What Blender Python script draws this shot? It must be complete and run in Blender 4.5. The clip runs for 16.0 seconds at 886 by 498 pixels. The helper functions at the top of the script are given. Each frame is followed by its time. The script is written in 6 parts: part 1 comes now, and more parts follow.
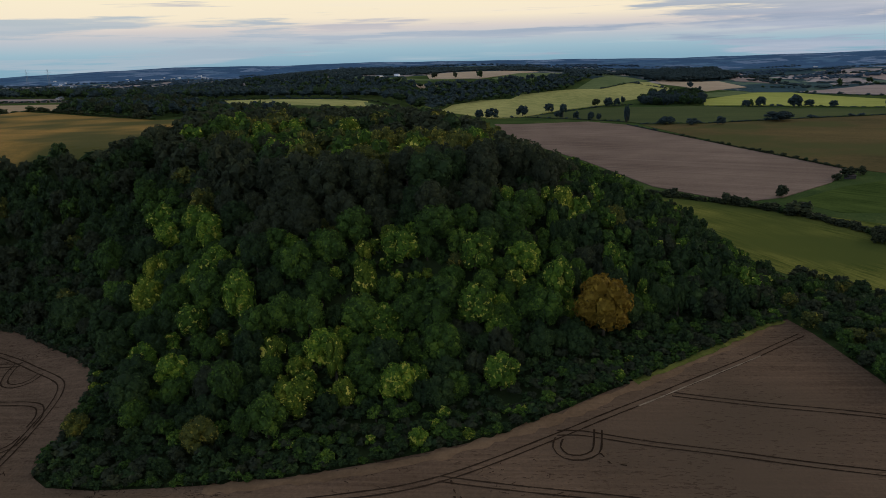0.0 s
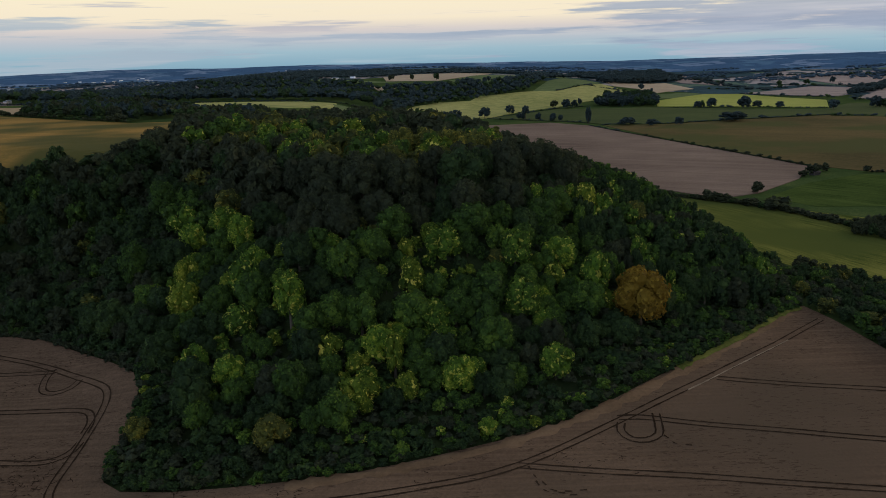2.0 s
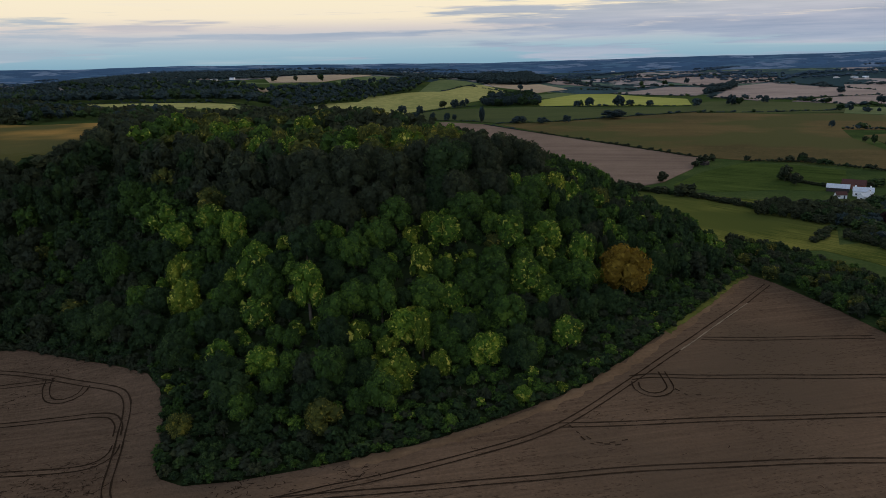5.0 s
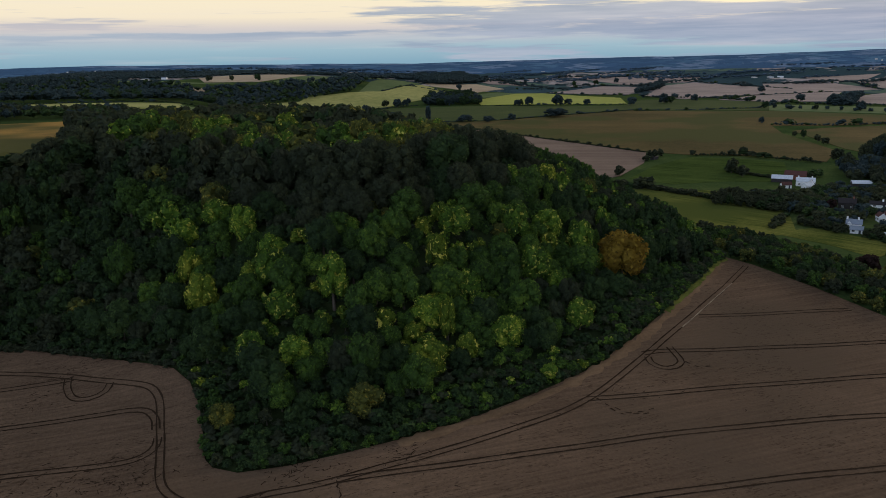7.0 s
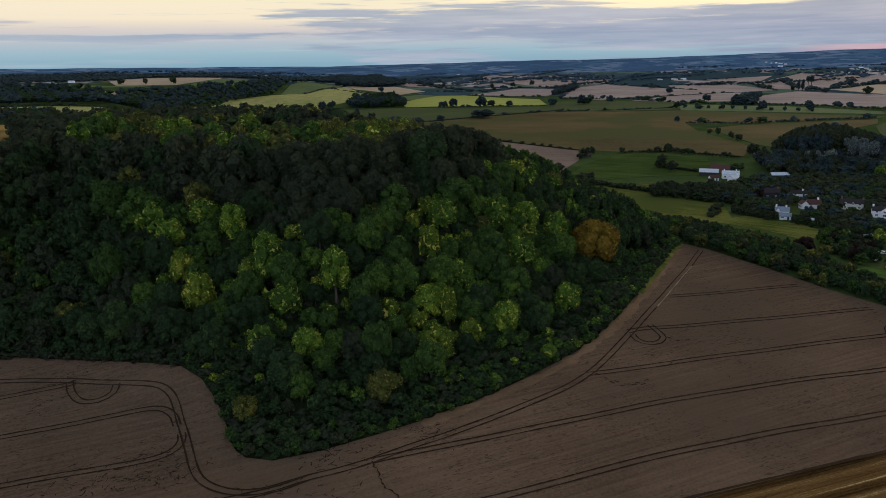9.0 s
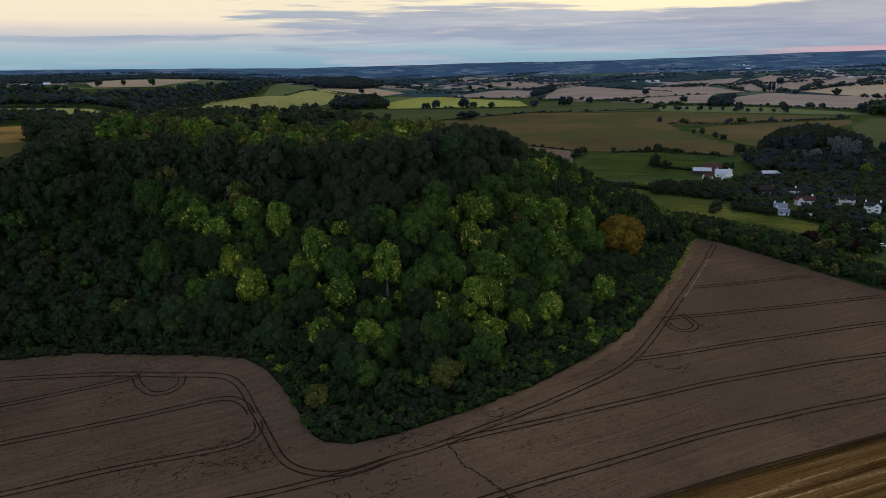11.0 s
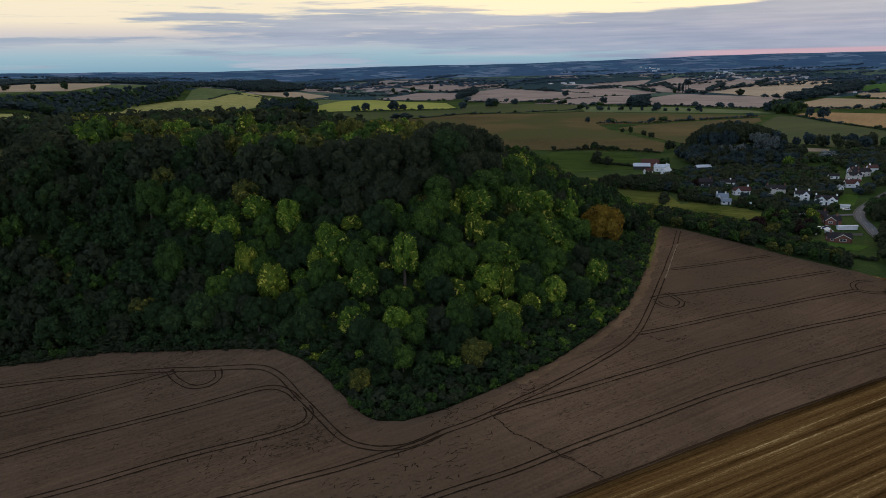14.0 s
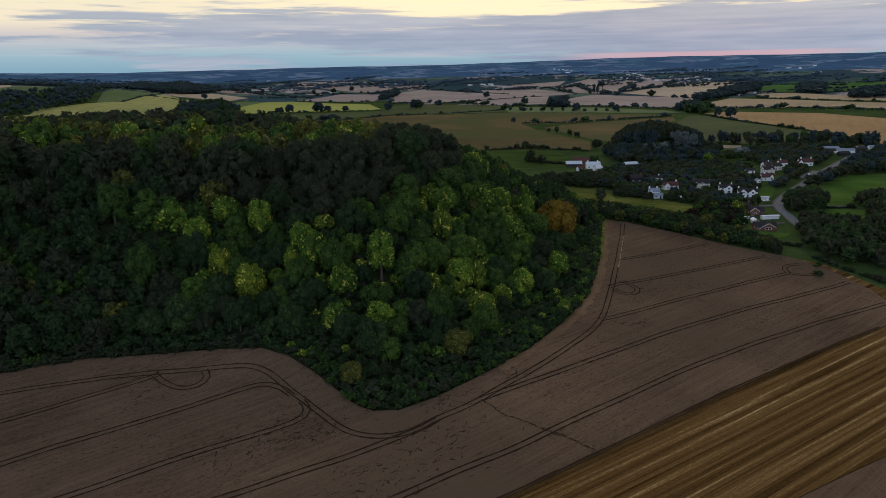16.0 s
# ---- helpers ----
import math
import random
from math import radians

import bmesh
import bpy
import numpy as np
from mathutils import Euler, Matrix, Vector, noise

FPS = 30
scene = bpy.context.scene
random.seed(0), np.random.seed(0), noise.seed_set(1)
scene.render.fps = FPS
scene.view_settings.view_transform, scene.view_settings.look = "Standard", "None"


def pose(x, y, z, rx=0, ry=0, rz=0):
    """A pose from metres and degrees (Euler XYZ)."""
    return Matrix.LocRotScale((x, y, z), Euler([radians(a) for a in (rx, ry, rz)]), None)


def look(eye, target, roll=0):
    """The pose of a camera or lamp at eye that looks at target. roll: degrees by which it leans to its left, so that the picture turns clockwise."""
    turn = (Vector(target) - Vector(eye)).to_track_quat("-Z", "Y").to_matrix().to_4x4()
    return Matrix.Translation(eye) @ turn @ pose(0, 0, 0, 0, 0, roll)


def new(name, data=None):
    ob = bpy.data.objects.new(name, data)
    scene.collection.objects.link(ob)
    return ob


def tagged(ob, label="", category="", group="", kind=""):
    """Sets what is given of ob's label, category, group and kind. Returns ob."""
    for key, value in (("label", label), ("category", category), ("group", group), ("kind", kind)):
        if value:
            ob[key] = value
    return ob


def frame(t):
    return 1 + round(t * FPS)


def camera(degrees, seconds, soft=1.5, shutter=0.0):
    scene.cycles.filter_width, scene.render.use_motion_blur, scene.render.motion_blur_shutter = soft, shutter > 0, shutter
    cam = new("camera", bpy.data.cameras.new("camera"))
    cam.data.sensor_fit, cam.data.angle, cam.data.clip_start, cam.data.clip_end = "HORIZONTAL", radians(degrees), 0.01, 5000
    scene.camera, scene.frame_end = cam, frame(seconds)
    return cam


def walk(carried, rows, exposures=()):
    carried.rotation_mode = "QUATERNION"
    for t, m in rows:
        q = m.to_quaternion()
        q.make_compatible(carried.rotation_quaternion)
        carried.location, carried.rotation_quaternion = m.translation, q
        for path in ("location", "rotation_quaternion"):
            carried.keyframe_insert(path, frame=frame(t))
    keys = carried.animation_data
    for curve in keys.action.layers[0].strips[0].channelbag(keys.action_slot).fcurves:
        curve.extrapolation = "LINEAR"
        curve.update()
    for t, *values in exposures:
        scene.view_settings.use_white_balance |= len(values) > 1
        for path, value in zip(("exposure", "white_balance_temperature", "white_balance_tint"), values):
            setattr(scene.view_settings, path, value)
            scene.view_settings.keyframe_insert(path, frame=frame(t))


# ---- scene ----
cam = camera(64.3, 16.0, soft=0.7)
PATH = [
    (0, (0.45, 0.29, 94.57), (-0.22, 96.91, 68.79), -1.433),
    (0.5, (-7.05, -0.58, 94.47), (-5.81, 96.06, 68.79), -1.464),
    (1, (-14.53, -1.68, 94.41), (-9.96, 94.87, 68.78), -1.384),
    (1.5, (-22.29, -2.89, 94.62), (-15.60, 93.53, 68.95), -1.326),
    (2, (-29.99, -3.84, 94.72), (-23.05, 92.57, 69.10), -1.373),
    (2.5, (-37.38, -4.76, 94.46), (-30.51, 91.68, 68.93), -1.443),
    (3, (-44.89, -5.66, 94.24), (-37.69, 90.76, 68.74), -1.456),
    (3.5, (-52.28, -6.73, 94.07), (-41.45, 89.35, 68.52), -1.379),
    (4, (-59.19, -7.72, 94.11), (-43.98, 87.73, 68.47), -1.307),
    (4.5, (-66.50, -8.59, 93.95), (-46.65, 86.00, 68.28), -1.258),
    (5, (-73.81, -9.18, 93.77), (-49.20, 84.27, 68.05), -1.160),
    (7.5, (-109.59, -8.49, 92.10), (-73.34, 81.08, 66.35), -1.006),
    (8, (-116.66, -8.28, 91.89), (-77.36, 80.02, 66.23), -0.990),
    (8.5, (-123.63, -7.71, 91.70), (-81.39, 79.23, 66.07), -0.989),
    (9, (-130.37, -7.21, 91.50), (-85.51, 78.42, 65.91), -0.991),
    (11.5, (-163.41, -2.69, 91.98), (-112.33, 79.46, 66.65), -0.856),
    (12, (-169.67, -1.98, 92.01), (-114.58, 77.52, 66.63), -0.771),
    (12.5, (-175.57, -1.03, 91.63), (-117.62, 76.44, 66.31), -0.798),
    (13, (-181.36, 0.06, 91.47), (-123.02, 77.24, 66.18), -0.867),
    (13.5, (-186.88, 1.45, 91.42), (-128.51, 78.63, 66.20), -0.924),
    (14, (-192.15, 2.97, 91.46), (-133.80, 80.19, 66.29), -0.991),
    (14.5, (-197.39, 4.48, 91.42), (-139.05, 81.72, 66.32), -1.036),
    (15, (-202.57, 5.95, 91.78), (-141.68, 81.17, 66.60), -0.974),
    (15.5, (-207.70, 7.41, 91.87), (-143.03, 79.41, 66.66), -0.899),
    (16, (-212.56, 9.13, 91.73), (-145.47, 78.89, 66.57), -0.855),
]
walk(cam, [(t, look(eye, target, roll)) for t, eye, target, roll in PATH])

# ---- light ----
world = bpy.data.worlds.new("dusk_sky")
scene.world = world
world.use_nodes = True
SUN_AZ, SUN_EL = 64.0, 20.0


def sky_nodes(w):
    nt = w.node_tree
    nt.nodes.clear()
    N, Lk = nt.nodes.new, nt.links.new

    def math_node(op, a, b=None, c=None, clamp=False):
        n = N("ShaderNodeMath")
        n.operation, n.use_clamp = op, clamp
        for i, v in enumerate((a, b, c)):
            if v is None:
                continue
            if isinstance(v, (int, float)):
                n.inputs[i].default_value = v
            else:
                Lk(v, n.inputs[i])
        return n.outputs[0]

    def mix(fac, a, b):
        n = N("ShaderNodeMix")
        n.data_type = "RGBA"
        for s, v in ((n.inputs[0], fac), (n.inputs[6], a), (n.inputs[7], b)):
            if isinstance(v, (int, float)):
                s.default_value = v
            elif isinstance(v, tuple):
                s.default_value = (*v, 1)
            else:
                Lk(v, s)
        return n.outputs[2]

    co = N("ShaderNodeTexCoord")
    sep = N("ShaderNodeSeparateXYZ")
    Lk(co.outputs["Generated"], sep.inputs[0])
    x, y, z = sep.outputs
    # clear evening sky: blue haze at the skyline, cream above, dim blue overhead
    ramp = N("ShaderNodeValToRGB")
    Lk(math_node("MULTIPLY", z, 2.0, clamp=True), ramp.inputs[0])
    stops = ((0.0, (0.21, 0.36, 0.46)), (0.035, (0.30, 0.44, 0.52)), (0.065, (0.44, 0.48, 0.53)), (0.09, (0.60, 0.55, 0.53)), (0.118, (0.82, 0.72, 0.55)),
             (0.22, (0.87, 0.78, 0.56)), (0.45, (0.43, 0.44, 0.45)), (0.9, (0.22, 0.26, 0.32)))
    els = ramp.color_ramp.elements
    while len(els) < len(stops):
        els.new(0.5)
    for e, (p, c) in zip(els, stops):
        e.position, e.color = p, (*c, 1)
    # how near to the set sun's bearing
    toward = math_node("ADD", math_node("MULTIPLY", x, math.sin(radians(SUN_AZ))), math_node("MULTIPLY", y, math.cos(radians(SUN_AZ))))
    # long flat cloud banks
    comb = N("ShaderNodeCombineXYZ")
    Lk(math_node("MULTIPLY", x, 2.6), comb.inputs[0])
    Lk(math_node("MULTIPLY", y, 2.6), comb.inputs[1])
    Lk(math_node("MULTIPLY", z, 46.0), comb.inputs[2])
    n1 = N("ShaderNodeTexNoise")
    Lk(comb.outputs[0], n1.inputs["Vector"])
    n1.inputs["Scale"].default_value, n1.inputs["Detail"].default_value, n1.inputs["Roughness"].default_value = 1.0, 8, 0.60
    bank = math_node("MULTIPLY", math_node("MAXIMUM", math_node("SUBTRACT", toward, 0.62), 0.05), 0.90)
    # more cloud between two and five degrees up
    low = math_node("SUBTRACT", 1.0, math_node("ABSOLUTE", math_node("MULTIPLY", math_node("SUBTRACT", z, 0.038), 30.0)), clamp=True)
    dens = math_node("ADD", n1.outputs[0], math_node("MULTIPLY", bank, math_node("ADD", low, 0.12)))
    mask = N("ShaderNodeMapRange")
    mask.interpolation_type = "SMOOTHSTEP"
    Lk(dens, mask.inputs[0])
    mask.inputs[1].default_value, mask.inputs[2].default_value = 0.53, 0.62
    # the banks are uneven: grey-blue bellies, paler rims
    comb3 = N("ShaderNodeCombineXYZ")
    Lk(math_node("MULTIPLY", x, 3.4), comb3.inputs[0])
    Lk(math_node("MULTIPLY", y, 3.4), comb3.inputs[1])
    Lk(math_node("MULTIPLY", z, 62.0), comb3.inputs[2])
    n3 = N("ShaderNodeTexNoise")
    Lk(comb3.outputs[0], n3.inputs["Vector"])
    n3.inputs["Scale"].default_value, n3.inputs["Detail"].default_value, n3.inputs["Roughness"].default_value = 1.0, 6, 0.6
    belly = N("ShaderNodeMapRange")
    Lk(n3.outputs[0], belly.inputs[0])
    belly.inputs[1].default_value, belly.inputs[2].default_value = 0.40, 0.66
    cloud = mix(toward, (0.35, 0.43, 0.50), mix(belly.outputs[0], (0.215, 0.28, 0.41), (0.385, 0.42, 0.525)))
    # gold above the bank near the sunset
    gold, high = N("ShaderNodeMapRange"), N("ShaderNodeMapRange")
    gold.interpolation_type = high.interpolation_type = "SMOOTHSTEP"
    Lk(toward, gold.inputs[0])
    gold.inputs[1].default_value, gold.inputs[2].default_value = 0.72, 0.95
    Lk(z, high.inputs[0])
    high.inputs[1].default_value, high.inputs[2].default_value = 0.045, 0.075
    open_sky = mix(math_node("MULTIPLY", gold.outputs[0], high.outputs[0]), ramp.outputs[0], (0.98, 0.83, 0.56))
    c1 = mix(math_node("MULTIPLY", mask.outputs[0], 0.84), open_sky, cloud)
    # small dark streaks drifting above the bank
    comb4 = N("ShaderNodeCombineXYZ")
    Lk(math_node("MULTIPLY", x, 4.2), comb4.inputs[0])
    Lk(math_node("MULTIPLY", y, 4.2), comb4.inputs[1])
    Lk(math_node("MULTIPLY", z, 92.0), comb4.inputs[2])
    n4 = N("ShaderNodeTexNoise")
    Lk(comb4.outputs[0], n4.inputs["Vector"])
    n4.inputs["Scale"].default_value, n4.inputs["Detail"].default_value, n4.inputs["Roughness"].default_value = 1.0, 5, 0.55
    wisp = N("ShaderNodeMapRange")
    wisp.interpolation_type = "SMOOTHSTEP"
    Lk(n4.outputs[0], wisp.inputs[0])
    wisp.inputs[1].default_value, wisp.inputs[2].default_value = 0.57, 0.66
    above = N("ShaderNodeMapRange")
    Lk(z, above.inputs[0])
    above.inputs[1].default_value, above.inputs[2].default_value = 0.035, 0.05
    c1 = mix(math_node("MULTIPLY", math_node("MULTIPLY", wisp.outputs[0], above.outputs[0]), 0.75), c1, (0.40, 0.41, 0.48))
    # fine bright streaks
    n2 = N("ShaderNodeTexNoise")
    comb2 = N("ShaderNodeCombineXYZ")
    Lk(math_node("MULTIPLY", x, 5.0), comb2.inputs[0])
    Lk(math_node("MULTIPLY", y, 5.0), comb2.inputs[1])
    Lk(math_node("MULTIPLY", z, 105.0), comb2.inputs[2])
    Lk(comb2.outputs[0], n2.inputs["Vector"])
    n2.inputs["Scale"].default_value, n2.inputs["Detail"].default_value = 1.0, 3
    streak = N("ShaderNodeMapRange")
    Lk(n2.outputs[0], streak.inputs[0])
    streak.inputs[1].default_value, streak.inputs[2].default_value = 0.54, 0.72
    c2 = mix(math_node("MULTIPLY", streak.outputs[0], 0.15), c1, (0.74, 0.68, 0.64))
    # rose light along the skyline under the cloud
    near = N("ShaderNodeMapRange")
    near.interpolation_type = "SMOOTHSTEP"
    Lk(toward, near.inputs[0])
    near.inputs[1].default_value, near.inputs[2].default_value = 0.978, 0.996
    flat = N("ShaderNodeMapRange")
    flat.interpolation_type = "SMOOTHSTEP"
    Lk(z, flat.inputs[0])
    flat.inputs[1].default_value, flat.inputs[2].default_value = 0.0150, 0.0120
    c3 = mix(math_node("MULTIPLY", math_node("MULTIPLY", near.outputs[0], flat.outputs[0]), 0.6), c2, (0.62, 0.36, 0.41))
    # added unseen sky glow behind the camera, brightening walls and trees that face it
    back, low_fill = N("ShaderNodeMapRange"), N("ShaderNodeMapRange")
    back.interpolation_type = low_fill.interpolation_type = "SMOOTHSTEP"
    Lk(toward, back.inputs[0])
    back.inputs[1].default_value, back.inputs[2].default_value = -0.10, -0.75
    Lk(z, low_fill.inputs[0])
    low_fill.inputs[1].default_value, low_fill.inputs[2].default_value = 0.62, 0.12
    c3 = mix(math_node("MULTIPLY", back.outputs[0], low_fill.outputs[0]), c3, (0.93, 1.12, 1.55))
    nish = N("ShaderNodeTexSky")
    nish.sky_type = "NISHITA"
    nish.sun_disc, nish.sun_elevation, nish.sun_rotation = False, radians(2.0), radians(SUN_AZ)
    b1, b2, add, out = N("ShaderNodeBackground"), N("ShaderNodeBackground"), N("ShaderNodeAddShader"), N("ShaderNodeOutputWorld")
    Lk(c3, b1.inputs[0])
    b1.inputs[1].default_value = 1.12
    Lk(nish.outputs[0], b2.inputs[0])
    b2.inputs[1].default_value = 0.0015
    Lk(b1.outputs[0], add.inputs[0])
    Lk(b2.outputs[0], add.inputs[1])
    Lk(add.outputs[0], out.inputs[0])


sky_nodes(world)
sun_data = bpy.data.lights.new("sun", "SUN")
sun_data.energy, sun_data.angle, sun_data.color = 0.84, radians(16), (1.0, 0.86, 0.70)
sun = new("sun", sun_data)
az, el = radians(SUN_AZ), radians(SUN_EL)
sun.matrix_world = look((400 * math.sin(az), 400 * math.cos(az), 300), (400 * math.sin(az) - 100 * math.sin(az) * math.cos(el), 400 * math.cos(az) - 100 * math.cos(az) * math.cos(el), 300 - 100 * math.sin(el)))

# ---- materials ----
def material(name, rough=0.8, spec=0.3):
    m = bpy.data.materials.new(name)
    m.use_nodes = True
    nt = m.node_tree
    b = nt.nodes["Principled BSDF"]
    b.inputs["Roughness"].default_value = rough
    b.inputs["Specular IOR Level"].default_value = spec
    return m, nt, b


def tex_coord(nt, scale=(1, 1, 1), turn=0.0, space="Object"):
    co, mp = nt.nodes.new("ShaderNodeTexCoord"), nt.nodes.new("ShaderNodeMapping")
    mp.inputs["Scale"].default_value = scale
    if turn:
        mp.vector_type = "POINT"
        pre = nt.nodes.new("ShaderNodeMapping")
        pre.inputs["Rotation"].default_value = (0, 0, turn)
        nt.links.new(co.outputs[space], pre.inputs["Vector"])
        nt.links.new(pre.outputs[0], mp.inputs["Vector"])
    else:
        nt.links.new(co.outputs[space], mp.inputs["Vector"])
    return mp.outputs[0]


def noise_tex(nt, vec, scale, detail=4, rough=0.55):
    n = nt.nodes.new("ShaderNodeTexNoise")
    n.inputs["Scale"].default_value, n.inputs["Detail"].default_value, n.inputs["Roughness"].default_value = scale, detail, rough
    nt.links.new(vec, n.inputs["Vector"])
    return n.outputs[0]


def ramp_of(nt, fac, *stops):
    r = nt.nodes.new("ShaderNodeValToRGB")
    els = r.color_ramp.elements
    while len(els) < len(stops):
        els.new(0.5)
    for e, (p, c) in zip(els, stops):
        e.position, e.color = p, (*c, 1)
    nt.links.new(fac, r.inputs[0])
    return r.outputs[0]


def mixed(nt, fac, a, b, blend="MIX"):
    n = nt.nodes.new("ShaderNodeMix")
    n.data_type, n.blend_type = "RGBA", blend
    for s, v in ((n.inputs[0], fac), (n.inputs[6], a), (n.inputs[7], b)):
        if isinstance(v, (int, float)):
            s.default_value = v
        elif isinstance(v, tuple):
            s.default_value = (*v, 1)
        else:
            nt.links.new(v, s)
    return n.outputs[2]


def calc(nt, op, a, b=0.0, clamp=False):
    n = nt.nodes.new("ShaderNodeMath")
    n.operation, n.use_clamp = op, clamp
    for s, v in zip(n.inputs, (a, b)):
        if isinstance(v, (int, float)):
            s.default_value = v
        else:
            nt.links.new(v, s)
    return n.outputs[0]


def relief(nt, b, fac, strength, distance):
    n = nt.nodes.new("ShaderNodeBump")
    n.inputs["Strength"].default_value, n.inputs["Distance"].default_value = strength, distance
    nt.links.new(fac, n.inputs["Height"])
    nt.links.new(n.outputs[0], b.inputs["Normal"])


def leaf_material(name, dark, mid, light, lit_sprays=None):
    """Leaf masses: hue drifts from tree to tree and from spray to spray."""
    m, nt, b = material(name, 0.7, 0.08)
    geo, info = nt.nodes.new("ShaderNodeNewGeometry"), nt.nodes.new("ShaderNodeObjectInfo")
    isl = geo.outputs["Random Per Island"]
    wob = noise_tex(nt, geo.outputs["Position"], 0.22, 3)
    fine = noise_tex(nt, geo.outputs["Position"], 1.1, 3)
    f = calc(nt, "ADD", calc(nt, "MULTIPLY", isl, 0.40), calc(nt, "MULTIPLY", wob, 0.60))
    f = calc(nt, "ADD", f, calc(nt, "MULTIPLY", info.outputs["Random"], 0.20))
    f = calc(nt, "ADD", calc(nt, "SUBTRACT", f, 0.13), calc(nt, "MULTIPLY", calc(nt, "SUBTRACT", fine, 0.5), 0.4), True)
    c = ramp_of(nt, f, (0.22, dark), (0.56, mid), (0.86, light))
    # yellow sprays, with highlights on light-catching leaves painted into the same colour
    if lit_sprays:
        g = calc(nt, "GREATER_THAN", calc(nt, "ADD", calc(nt, "MULTIPLY", isl, 0.16), noise_tex(nt, geo.outputs["Position"], 0.55, 2)), 0.72)
        c = mixed(nt, calc(nt, "MULTIPLY", g, 0.8), c, lit_sprays)
    nt.links.new(c, b.inputs["Base Color"])
    thin, both = nt.nodes.new("ShaderNodeBsdfTranslucent"), nt.nodes.new("ShaderNodeMixShader")
    nt.links.new(c, thin.inputs["Color"])
    both.inputs[0].default_value = 0.38
    nt.links.new(b.outputs[0], both.inputs[1])
    nt.links.new(thin.outputs[0], both.inputs[2])
    nt.links.new(both.outputs[0], nt.nodes["Material Output"].inputs["Surface"])
    return m


LEAF_DARK = leaf_material("dark_beech_leaves", (0.035, 0.045, 0.028), (0.055, 0.068, 0.037), (0.108, 0.118, 0.050))
LEAF_MID = leaf_material("green_leaves", (0.030, 0.056, 0.020), (0.074, 0.138, 0.029), (0.205, 0.302, 0.042))
LEAF_DEEP = leaf_material("deep_green_leaves", (0.025, 0.043, 0.022), (0.046, 0.081, 0.030), (0.100, 0.152, 0.044))
LEAF_LIGHT = leaf_material("light_green_leaves", (0.042, 0.082, 0.019), (0.122, 0.222, 0.031), (0.400, 0.460, 0.054), (0.60, 0.56, 0.11))
LEAF_YELLOW = leaf_material("yellowing_leaves", (0.050, 0.094, 0.017), (0.154, 0.220, 0.029), (0.462, 0.451, 0.064), (0.868, 0.758, 0.161))
LEAF_OLIVE = leaf_material("olive_leaves", (0.052, 0.068, 0.024), (0.118, 0.132, 0.033), (0.270, 0.245, 0.047), (0.33, 0.27, 0.05))
LEAF_ORANGE = leaf_material("copper_orange_leaves", (0.092, 0.064, 0.013), (0.225, 0.145, 0.022), (0.430, 0.300, 0.046))
LEAF_PURPLE = leaf_material("purple_leaves", (0.024, 0.014, 0.014), (0.040, 0.022, 0.020), (0.06, 0.034, 0.028))
LEAF_SILVER = leaf_material("silver_willow_leaves", (0.085, 0.105, 0.10), (0.21, 0.24, 0.23), (0.44, 0.48, 0.46))
# blue distance haze is painted into the next two leaf colours
LEAF_HAZY = leaf_material("hazy_far_wood_leaves", (0.037, 0.058, 0.061), (0.050, 0.077, 0.080), (0.070, 0.102, 0.101))
LEAF_HAZY_BLUE = leaf_material("hazy_distant_wood_leaves", (0.052, 0.090, 0.132), (0.078, 0.128, 0.178), (0.105, 0.160, 0.210))
LEAVES = [LEAF_DARK, LEAF_MID, LEAF_DEEP, LEAF_LIGHT, LEAF_YELLOW, LEAF_OLIVE, LEAF_ORANGE, LEAF_PURPLE, LEAF_SILVER, LEAF_HAZY, LEAF_HAZY_BLUE]
DARK, MID, DEEP, LIGHT, YELLOW, OLIVE, ORANGE, PURPLE, SILVER, HAZY, HAZY_BLUE = range(11)

BARK, nt, b = material("bark", 0.9)
nt.links.new(ramp_of(nt, noise_tex(nt, tex_coord(nt, (6, 6, 1.2)), 3.0), (0.3, (0.05, 0.04, 0.03)), (0.7, (0.12, 0.10, 0.075))), b.inputs["Base Color"])

ROWS_TURN = 0.083


def crop_material(name, low, high, streak=0.35, turn=ROWS_TURN, patch=0.012, fine=1.4, stain=None, bump=0.5, rows=(0.02, 0.9), gloss=0.0):
    """Standing or cut crop: broad patches, drilled rows, and fine grain."""
    m, nt, b = material(name, 0.95, gloss)
    plain = tex_coord(nt)
    big = noise_tex(nt, plain, patch, 5, 0.6)
    row = noise_tex(nt, tex_coord(nt, (*rows, 1), turn), 1.0, 3, 0.6)
    grain = noise_tex(nt, plain, fine, 5, 0.65)
    f = calc(nt, "ADD", calc(nt, "MULTIPLY", big, 0.75 - streak * 0.5), calc(nt, "MULTIPLY", row, streak))
    f = calc(nt, "ADD", f, calc(nt, "MULTIPLY", grain, 0.35))
    mean = 0.55 + 0.25 * streak
    first, last = (tuple(a + (b_ - a) * k for a, b_ in zip(low, high)) for k in (0.22, 1.2))
    c = ramp_of(nt, f, (mean - 0.13, first), (mean + 0.13, last))
    if stain:
        s = noise_tex(nt, plain, 0.007, 3, 0.5)
        g = nt.nodes.new("ShaderNodeMapRange")
        g.interpolation_type = "SMOOTHSTEP"
        g.inputs[1].default_value, g.inputs[2].default_value = 0.47, 0.60
        nt.links.new(s, g.inputs[0])
        c = mixed(nt, g.outputs[0], c, stain)
    nt.links.new(c, b.inputs["Base Color"])
    relief(nt, b, grain, bump, 0.4)
    return m, nt, b, c


